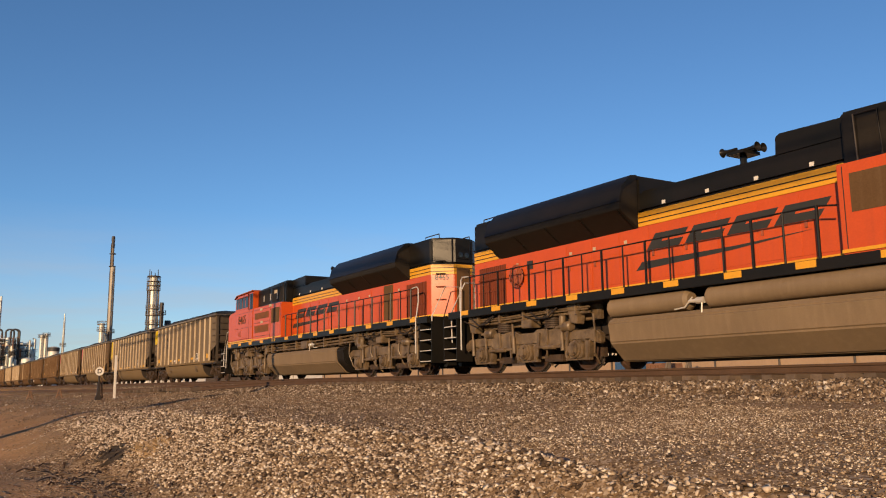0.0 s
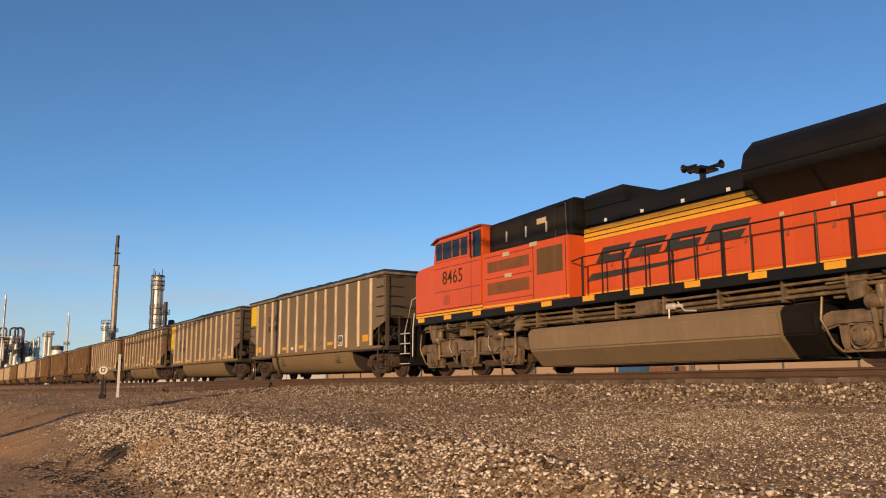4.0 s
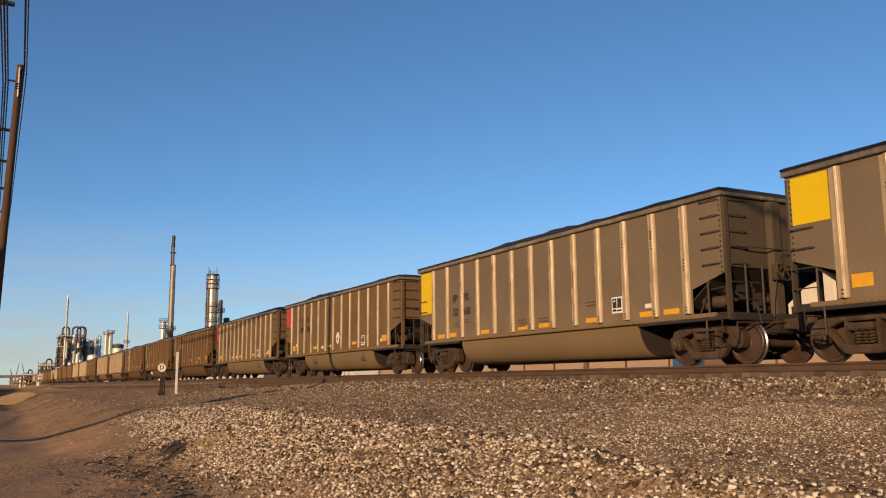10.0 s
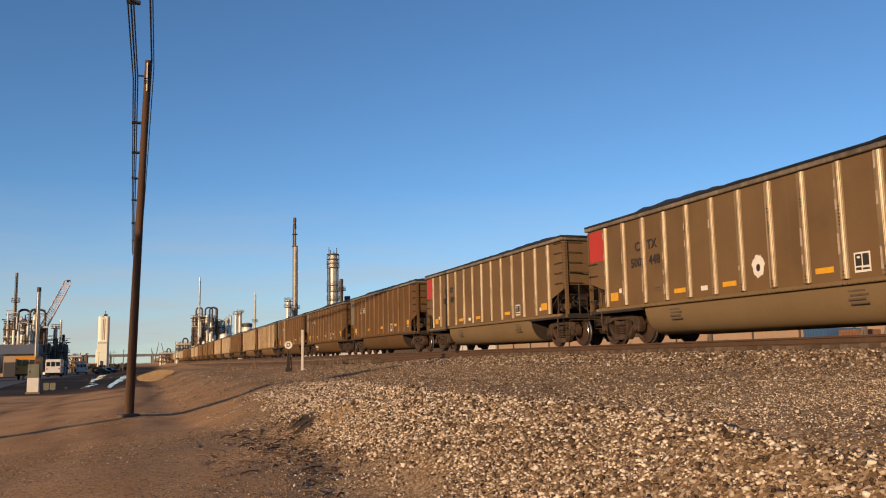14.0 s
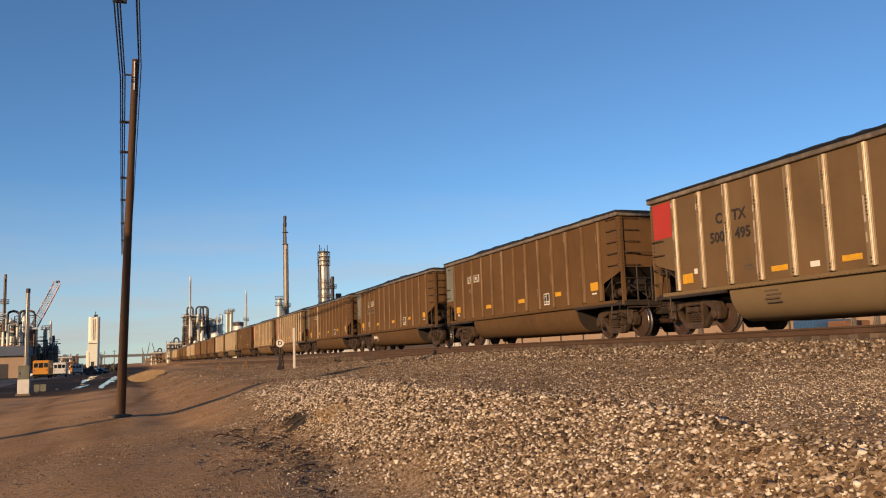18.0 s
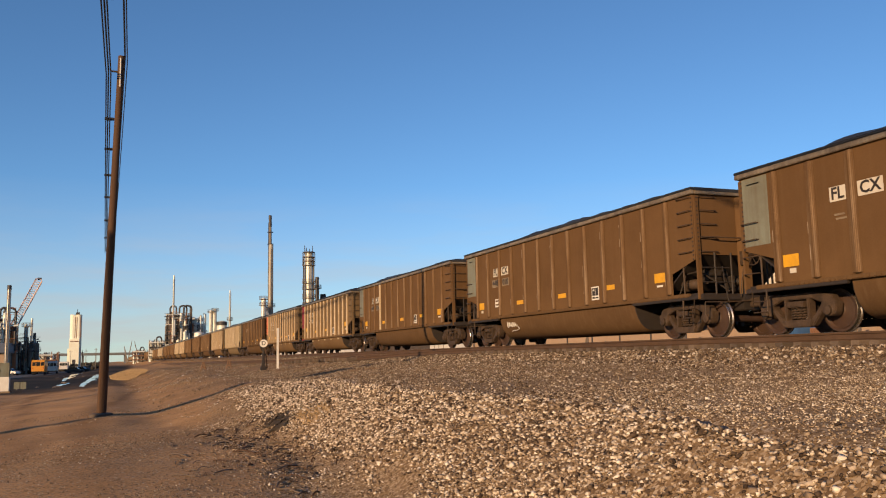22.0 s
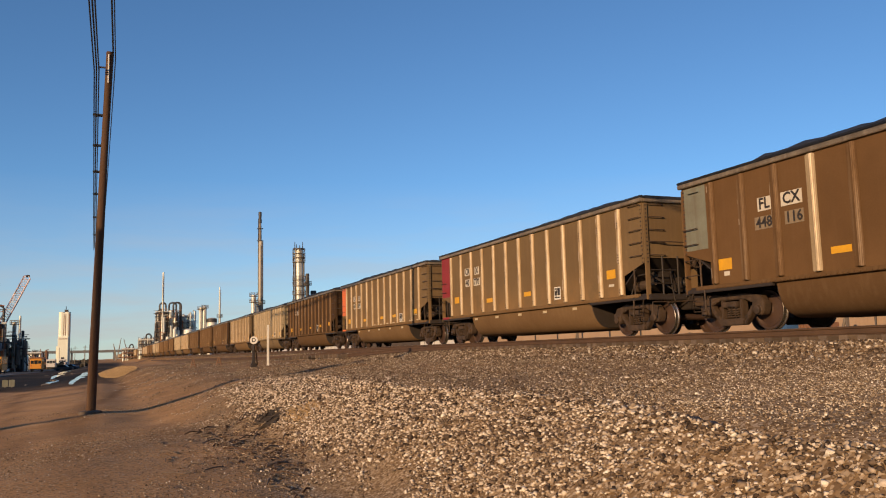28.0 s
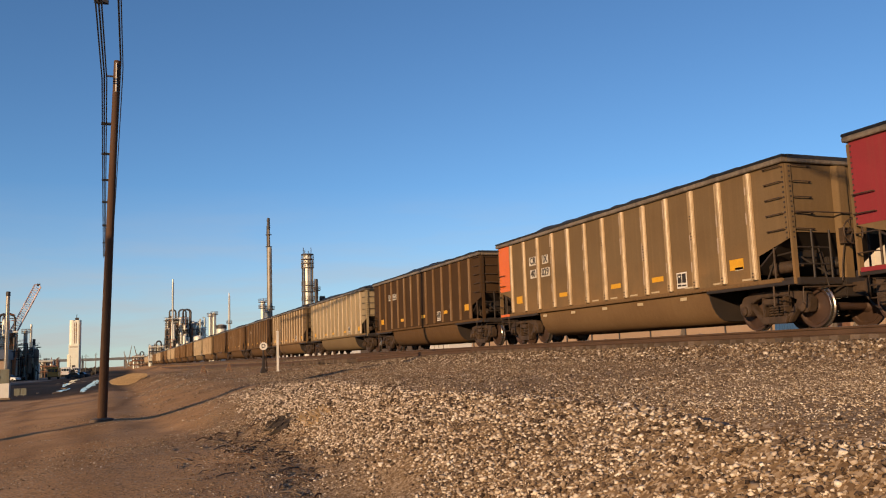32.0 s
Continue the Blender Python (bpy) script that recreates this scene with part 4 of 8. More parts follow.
def rib_wear(seed, wide):
    """Rubbed bare patches along the rib flanges, and short dark bolt heads on the beads."""
    rng = random.Random(seed)
    rubbed, bolts = Shape(), Shape()
    for x in RIBS:
        z = rng.uniform(1.25, 1.7)
        while z < 3.4:
            h = rng.uniform(0.10, 0.55) if wide else rng.uniform(0.08, 0.34)
            if rng.random() < (0.62 if wide else 0.45):
                a = x - 0.122 + rng.uniform(0, 0.02)
                b = a + (rng.uniform(0.035, 0.07) if wide else rng.uniform(0.012, 0.035))
                rubbed.prism([(a, z), (b, z + rng.uniform(0, 0.03)), (b - 0.006, z + h), (a + 0.004, min(z + h + rng.uniform(-0.03, 0.03), 3.58))], -1.5365, -1.5325)
            z += h + rng.uniform(0.15, 0.7)
        for z0, n in ((1.24, 2), (rng.uniform(1.9, 3.2), rng.choice([0, 0, 3, 4, 6])), (rng.uniform(2.8, 3.4), rng.choice([0, 0, 2, 3]))):
            for k in range(n):
                bolts.box(x - 0.002, x + 0.046, -1.592, -1.578, z0 + k * 0.075, z0 + k * 0.075 + 0.028)
    return rubbed, bolts


M_scuff = surface("rubbed_bare_metal", (0.39, 0.312, 0.242), 0.5, 0.1, (0.265, 0.195, 0.14), 5.0, 0.8, 0.1, 0.05, spec=0.2)
M_scuff_dull = surface("chipped_brown_paint", (0.265, 0.203, 0.148), 0.6, 0.0, (0.156, 0.109, 0.07), 6.0, 0.8, 0.1, 0.05, spec=0.1)
WEAR = {}
for wide in (True, False):
    for k in range(4):
        rubbed, bolts = rib_wear(100 + k, wide)
        WEAR[wide, k] = solid("rubbed_paint", rubbed, M_scuff if wide else M_scuff_dull, 0, 0), solid("bolt_seam", bolts, M_under, 0, 0)


def coal_car(style, number, label, pale_rib=-1):
    """A loaded bathtub coal gondola in full detail."""
    car = thing("coal_car", label, "coal car", group="cars of the coal train")
    near = part("near_side_sheet", MESH[style, "side_near"], None, car)
    far = part("far_side_sheet", MESH[style, "side_far"], None, car)
    for k, x in enumerate(RIBS):
        part("rib", MESH["pale", "rib_near"] if k == pale_rib else MESH[style, "rib_near"], None, near, at=(x, 0, 0))
        part("rib", MESH[style, "rib_far"], None, far, at=(x, 0, 0))
    for s in (0, 180):
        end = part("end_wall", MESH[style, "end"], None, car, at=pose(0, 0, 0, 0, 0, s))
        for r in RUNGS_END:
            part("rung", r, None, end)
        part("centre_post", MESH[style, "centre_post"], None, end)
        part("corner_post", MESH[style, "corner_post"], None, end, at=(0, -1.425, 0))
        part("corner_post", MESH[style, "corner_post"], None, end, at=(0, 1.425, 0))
        part("coupler", MESH["coupler"], None, car, at=pose(7.43 if s == 0 else -7.43, 0, 0, 0, 0, s))
        part("brake_hose", MESH["hose"], None, car, at=pose(7.3 if s == 0 else -7.3, 0, 0, 0, 0, s))
        turn = pose(0, 0, 0, 0, 0, s)
        for name in ("end_rail", "tie_rod", "uncoupling_lever", "draft_gear", "platform", "end_sill", "side_beam", "stirrup"):
            part(name, MESH[name], None, car, at=turn)
        part("side_beam", MESH["side_beam"], None, car, at=turn @ Matrix.Translation((0, 2.89, 0)))
        part("stirrup", MESH["stirrup"], None, car, at=turn @ Matrix.Translation((0, 2.94, 0)))
        for y in (-1.0, -0.5, 0.62):
            part("end_upright", MESH["end_upright"], None, car, at=turn @ Matrix.Translation((0, y, 0)))
    for name in ("reservoir", "brake_cylinder", "brake_valve", "air_pipe"):
        part(name, MESH[name], None, car, at=pose(0, 0, 0))
    part("reservoir", MESH["reservoir"], None, car, at=pose(0, 0, -0.1, 0, 0, 180))
    part("air_pipe", MESH["air_pipe"], None, car, at=pose(0, 0, 0, 0, 0, 180))
    part("hand_brake", MESH["hand_brake"], None, car, "dark hand brake wheel")
    for r in RUNGS_SIDE + RUNGS_SIDE_W:
        part("rung", r, None, near)
    part("top_chord", MESH[style, "chord"], None, car, "dented metal top chord")
    part("top_cap", MESH[style, "cap"], None, car, "coal-blackened cap rail")
    tagged(part("sill_seam", MESH[style, "rivets"], None, car), kind="stuff")
    tagged(part("corner_seam", MESH["corner_rivets"], None, car), kind="stuff")
    rubbed, bolts = WEAR[style not in ("brown", "dark"), number % 4]
    tagged(part("rubbed_paint", rubbed, None, car, "pale rubbed patches on the ribs"), kind="stuff")
    if style not in ("brown", "dark"):
        tagged(part("bolt_seam", bolts, None, car), kind="stuff")
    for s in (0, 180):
        part("slope_sheet", MESH["slope"], None, car, "slope sheet painted black as shade under the car end", at=pose(0, 0, 0, 0, 0, s))
    for x in (-6.72, 6.72):
        part("corner_bar", MESH["corner_bar"], None, car, at=(x, 0, 0))
    part("side_sill", MESH[style, "sill"], None, car)
    tub = part("bathtub", MESH[style, "tub"], None, car, "rounded dusty bathtub floor")
    for s, turn in ((4.362, 0), (-4.362, 180)):
        part("end_plate", MESH["tub_end"], None, tub, "black end plate", at=pose(s, 0, 0, 0, 0, turn))
    part("centre_sill", MESH["centre_sill"], None, car)
    part("coal_load", COAL[number % 4], None, car, "heaped black coal")
    for x in (-6.17, 6.17):
        freight_truck(car, x, 0, True)
    return car


def far_car(style, number):
    """The same car, for the part of the train that stays far off."""
    car = thing("coal_car", {"grey": "grey-brown aluminium coal car far down the train", "tan": "tan dusty aluminium coal car far down the train", "pale": "pale aluminium coal car far down the train",
                             "brown": "brown steel coal car far down the train", "dark": "dark brown steel coal car far down the train"}[style], "coal car", group="cars of the coal train")
    near = part("near_side_sheet", MESH[style, "side_near"], None, car)
    part("far_side_sheet", MESH[style, "side_far"], None, car)
    for x in RIBS:
        part("rib", MESH[style, "rib_near"], None, near, at=(x, 0, 0))
    for s in (0, 180):
        end = part("end_wall", MESH[style, "end"], None, car, at=pose(0, 0, 0, 0, 0, s))
        part("corner_post", MESH[style, "corner_post"], None, end, at=(0, -1.425, 0))
    part("top_chord", MESH[style, "chord"], None, car)
    part("top_cap", MESH[style, "cap"], None, car)
    part("bathtub", MESH[style, "tub"], None, car)
    part("centre_sill", MESH["centre_sill"], None, car)
    for turn in (0, 180):
        part("platform", MESH["platform"], None, car, at=pose(0, 0, 0, 0, 0, turn))
        part("end_sill", MESH["end_sill"], None, car, at=pose(0, 0, 0, 0, 0, turn))
    part("coal_load", COAL[number % 4], None, car)
    for x in (-6.17, 6.17):
        part("truck", MESH["far_truck"], None, car, at=(x, 0, LIFT))
    return car


sh = side_frame(-1.0)
sh2 = side_frame(1.0)
sh.add(sh2.v, sh2.f)
for e in (-0.89, 0.89):
    for s in (-1, 1):
        sh.lathe([(0.1, s * 0.85), (WHEEL_R, s * 0.81), (WHEEL_R, s * 0.72), (0.1, s * 0.69)], (e, 0, WHEEL_R), "y", 16)
MESH["far_truck"] = solid("truck", sh, M_under)


def panel(car, x0, x1, z0, z1, material, name, label="", y=-1.506):
    return part(name, Shape().box(x0, x1, y, y + 0.008, z0, z1), material, car, label)


def marks(car, text, x, z, size, material, back=None, gap=0.0, label="", y=-1.516):
    me = lettering(text, size)
    me.materials.append(material)
    w = max(v.co.x for v in me.vertices) - min(v.co.x for v in me.vertices)
    if back:
        panel(car, x - w / 2 - 0.05, x + w / 2 + 0.05, z - size * 0.44, z + size * 0.44, back, "stencil_patch", y=-1.508)
    return part("lettering", me, None, car, label, at=pose(x, y, z, 90, 0, 0))


def reflectors(car, spots):
    for x, z, w, h in spots:
        panel(car, x - w / 2, x + w / 2, z - h / 2, z + h / 2, M_reflect, "reflector", "faded yellow reflector")


def small_print(car, x, z, rows, material, w=0.5, y=-1.508):
    for k in range(rows):
        panel(car, x - w / 2 * (1 - 0.2 * (k % 2)), x + w / 2 * (1 - 0.3 * ((k + 1) % 2)), z - k * 0.085, z - k * 0.085 + 0.04, material, "small_print", y=y)


def load_box(car, x, z=1.48):
    """A small white framed table of data with dark fields."""
    panel(car, x - 0.2, x + 0.2, z - 0.2, z + 0.2, M_white, "data_table", "white framed data table")
    for a, b, c, d in ((-0.165, -0.015, -0.07, 0.165), (0.015, 0.165, -0.07, 0.165), (-0.165, -0.03, -0.155, -0.10), (0.0, 0.165, -0.155, -0.115)):
        panel(car, x + a, x + b, z + c, z + d, M_mark_dark, "data_field", y=-1.511)
    panel(car, x - 0.12, x - 0.05, z + 0.08, z + 0.12, M_white, "data_mark", y=-1.513)


M_stencil_dull = surface("dirty_white_stencil", (0.211, 0.164, 0.109), 0.6, 0.0, (0.133, 0.094, 0.058), 4.0, 0.8, 0.1, 0.0, spec=0.2)
M_stencil = surface("dusty_white_stencil", (0.484, 0.445, 0.374), 0.6, 0.0, (0.374, 0.328, 0.257), 3.0, 0.6, 0.08, 0.0, spec=0.2)
CARS = []
LOW = [(-5.78, 1.47, 0.42, 0.24), (-2.52, 1.40, 0.5, 0.12), (-0.52, 1.40, 0.5, 0.12), (2.50, 1.41, 0.5, 0.12), (5.68, 1.47, 0.46, 0.24)]
MIDDLE = [(-5.81, 1.61, 0.44, 0.26), (-2.49, 1.56, 0.5, 0.14), (0.53, 1.57, 0.5, 0.14), (3.33, 1.61, 0.5, 0.14), (5.74, 1.66, 0.46, 0.25)]
HIGH = [(-5.64, 1.80, 0.44, 0.25), (-2.52, 1.60, 0.5, 0.15), (0.51, 1.62, 0.5, 0.15), (5.63, 1.81, 0.44, 0.25)]


def tub_print(car, x):
    """A few rows of small dark print on the tub."""
    small_print(car, x, 0.92, 4, M_print_faint, 0.52, -1.385)


M_print_faint = surface("faded_dark_print", (0.066, 0.047, 0.028), 0.65, 0.0, (0.094, 0.066, 0.039), 8.0, 0.8, 0.1, 0.0)
c = coal_car("grey", 0, "grey-brown aluminium coal car with a yellow corner panel")
panel(c, -7.15, -6.32, 2.66, 3.58, M_patch_yellow, "corner_panel", "bright yellow corner panel")
marks(c, "LC", -4.48, 2.80, 0.36, M_mark_dark); marks(c, "RX", -3.62, 2.80, 0.36, M_mark_dark)
marks(c, "55", -4.48, 2.36, 0.36, M_mark_dark); marks(c, "301", -3.60, 2.36, 0.36, M_mark_dark)
reflectors(c, LOW); load_box(c, 3.49); small_print(c, 0.40, 1.50, 3, M_print_faint, 0.5); tub_print(c, -3.0); tub_print(c, 3.0)
panel(c, -1.70, -1.42, 1.31, 1.42, M_white, "label_plate")
part("chalk_scrawl", Shape().tube([(1.10 + 0.05 * i, -1.506, 1.45 + 0.10 * math.sin(i * 2.1) + 0.05 * math.sin(i * 0.7)) for i in range(13)], 0.006, 5), M_tub, c, "faint chalk scrawl")
CARS.append(c)
c = coal_car("grey", 1, "grey-brown aluminium coal car with a tall yellow corner panel")
panel(c, -7.15, -6.28, 2.12, 3.58, M_patch_yellow, "corner_panel", "bright yellow corner panel")
marks(c, "FP", -4.60, 2.47, 0.34, M_mark_dark); marks(c, "PX", -3.88, 2.47, 0.34, M_mark_dark)
marks(c, "52", -4.56, 2.02, 0.34, M_mark_dark); marks(c, "168", -3.82, 2.01, 0.34, M_mark_dark)
small_print(c, -4.52, 1.62, 2, M_print_faint, 0.4); small_print(c, -3.82, 1.72, 2, M_print_faint, 0.4)
reflectors(c, [(-5.62, 1.28, 0.5, 0.13), (-4.80, 1.29, 0.5, 0.13)] + [(x, 1.28, 0.5, 0.12) for x in (-2.68, -0.53, 0.55, 2.70, 4.78, 5.60)])
load_box(c, 3.72, 1.58); small_print(c, 2.7, 1.72, 2, M_print_faint, 0.5); small_print(c, -0.53, 1.48, 3, M_print_faint, 0.5); small_print(c, 0.55, 1.46, 2, M_print_faint, 0.5)
panel(c, 4.73, 5.0, 1.42, 1.52, M_white, "label_plate")
CARS.append(c)
for k, (number, lab) in enumerate((("448", "grey-brown aluminium coal car with a red panel and a paint splash"), ("495", "grey-brown aluminium coal car with a red corner panel, streaked with dirt"))):
    c = coal_car("bronze", 2 + k, lab)
    panel(c, -7.15, -6.34, 2.63, 3.58, M_patch_red, "corner_panel", "red corner panel")
    marks(c, "C", -4.42, 2.80, 0.36, M_mark_dark); marks(c, "TX", -3.70, 2.80, 0.36, M_mark_dark)
    marks(c, "500", -4.52, 2.35, 0.36, M_mark_dark); marks(c, number, -3.60, 2.35, 0.36, M_mark_dark)
    reflectors(c, LOW); load_box(c, 3.49); tub_print(c, -2.93); tub_print(c, 3.2)
    panel(c, -5.50, -5.37, 1.56, 1.69, M_white, "label_plate"); panel(c, 5.33, 5.46, 1.34, 1.46, M_white, "label_plate"); panel(c, -1.62, -1.36, 1.32, 1.44, M_white, "label_plate")
    small_print(c, -4.2, 1.5, 2, M_print_faint, 0.3); small_print(c, -3.5, 1.55, 2, M_print_faint, 0.35)
    CARS.append(c)
blob = Shape().prism([(0.20 * (1 + 0.10 * math.sin(5 * a) + 0.06 * math.sin(11 * a)) * math.cos(a), 0.26 * (1 + 0.08 * math.sin(7 * a + 1) + 0.05 * math.sin(13 * a)) * math.sin(a)) for a in np.linspace(0, 2 * math.pi, 49)[:-1]], -1.512, -1.505)
part("paint_patch", blob, M_white, CARS[2], "splash of white paint", at=(0.53, 0, 1.72))
part("paint_patch", Shape().prism([(0.07 * math.cos(a), 0.09 * math.sin(a)) for a in np.linspace(0, 2 * math.pi, 9)[:-1]], -1.516, -1.510), M_mark_dark, CARS[2], at=(0.53, 0, 1.68))
for k, (a, b, stripe, lab) in enumerate((("", "", -1, "brown steel coal car with a grey corner panel"), ("448", "010", -1, "brown steel coal car with a white scrawl on its tub"), ("448", "116", 3, "brown steel coal car with one pale rib"))):
    c = coal_car("brown", 4 + k, lab, stripe)
    panel(c, -7.15, -6.36, 2.05, 3.60, M_patch_grey, "corner_panel", "dusty grey-green corner panel")
    marks(c, "FL", -4.45, 2.80, 0.34, M_mark_dark, M_stencil); marks(c, "CX", -3.67, 2.80, 0.34, M_mark_dark, M_stencil)
    if a:
        marks(c, a, -4.48, 2.39, 0.32, M_mark_dark, M_stencil_dull); marks(c, b, -3.62, 2.39, 0.32, M_mark_dark, M_stencil_dull)
    else:
        small_print(c, -4.42, 2.36, 2, M_stencil_dull, 0.30)
    reflectors(c, MIDDLE); load_box(c, 2.53, 1.5)
    panel(c, -7.0, -6.6, 3.44, 3.47, M_white, "chalk_mark")
    panel(c, 5.60, 5.86, 1.42, 1.47, M_white, "label_plate"); panel(c, -5.86, -5.68, 1.34, 1.44, M_stencil, "label_plate")
    CARS.append(c)
panel(CARS[5], -4.56, -4.24, 1.50, 1.80, M_white, "notice_patch", "white stencilled notice")
for z in (1.70, 1.56):
    panel(CARS[5], -4.52, -4.28, z, z + 0.06, M_tub_brown, "notice_line", y=-1.511)
scrawl = Shape().tube([(-3.86 + 0.023 * i + 0.055 * math.cos(i * 0.95), -1.372, 0.82 + 0.085 * math.sin(i * 0.95) * (1 + 0.35 * math.sin(i * 0.37))) for i in range(34)], 0.012, 5)
scrawl.tube([(-3.80 + 0.085 * i, -1.366 - 0.006 * (i % 2), 0.80 + (0.075 if i % 2 else -0.055) * (1 + 0.4 * math.sin(i * 1.7))) for i in range(9)], 0.011, 5)
scrawl.tube([(-3.05, -1.366, 0.76), (-2.88, -1.350, 0.65), (-3.10, -1.345, 0.60), (-3.42, -1.338, 0.60), (-3.50, -1.334, 0.56)], 0.012, 5)
part("scrawl", scrawl, M_white, CARS[5], "white sprayed scrawl")
for k, (mat_panel, n2, lab) in enumerate(((M_patch_crimson, "770", "tan aluminium coal car with a red end panel"), (M_patch_orange, "029", "tan aluminium coal car with an orange end panel"))):
    c = coal_car("tan", 7 + k, lab)
    panel(c, -7.20, -6.34, 1.98, 3.62, mat_panel, "corner_panel", "red end panel" if k == 0 else "orange end panel")
    panel(c, -7.20, -6.50, 1.07, 1.155, mat_panel, "sill_panel", y=-1.510)
    marks(c, "CR", -4.50, 2.85, 0.33, M_mark_dark, M_stencil); marks(c, "IX", -3.62, 2.82, 0.33, M_mark_dark, M_stencil)
    marks(c, "40", -4.50, 2.41, 0.33, M_mark_dark, M_stencil); marks(c, n2, -3.63, 2.39, 0.33, M_mark_dark, M_stencil)
    reflectors(c, HIGH if k == 0 else [(-5.64, 1.60, 0.44, 0.25), (-2.52, 1.55, 0.5, 0.13), (0.51, 1.55, 0.5, 0.13), (2.51, 1.55, 0.5, 0.13), (5.55, 1.60, 0.46, 0.25)])
    load_box(c, 2.55 if k == 0 else 3.52, 1.5 if k == 0 else 1.43)
    panel(c, 5.50, 5.76, 1.46, 1.53, M_stencil, "label_plate")
    for x in (-4.0, -2.14, -0.3, 1.5, 3.4):
        panel(c, x - 0.13, x + 0.13, 0.92, 1.0, M_placard, "tub_reflector", "pale tub reflector", -1.405)
    if k:
        for x in (-1.0, 0.0, 1.0, 2.0, 3.4, 4.5, 5.5):
            panel(c, x + 0.2, x + 0.55, 1.20, 1.24, M_placard, "sill_plate", "pale plate at the sill")
    CARS.append(c)
for k, (style, lab) in enumerate((("dark", "dark brown steel coal car"), ("pale", "pale cream aluminium coal car"), ("tan", "dusty tan aluminium coal car"), ("dark", "dark brown steel coal car"), ("brown", "brown steel coal car"))):
    c = coal_car(style, 9 + k, lab)
    if style in ("dark", "brown"):
        marks(c, "FL", -4.45, 2.80, 0.34, M_mark_dark, M_stencil); marks(c, "CX", -3.67, 2.80, 0.34, M_mark_dark, M_stencil)
    reflectors(c, MIDDLE if style in ("dark", "brown") else LOW); load_box(c, 2.53 if style in ("dark", "brown") else 3.49)
    CARS.append(c)
order = ["dark", "tan", "pale", "dark", "dark", "brown", "tan", "pale", "brown", "dark", "tan", "tan", "brown"]
rng_far = random.Random(4)
while len(order) < 46:
    order.append(rng_far.choice(["dark", "brown", "brown", "tan", "grey", "tan", "pale"]))
for k, style in enumerate(order):
    CARS.append(far_car(style, k))

# ---- locomotives ----
LOCOS, MOVERS = [], []


def mirror(sh):
    out = Shape()
    out.v, out.f = [(x, -y, z) for x, y, z in sh.v], [tuple(reversed(f)) for f in sh.f]
    return out


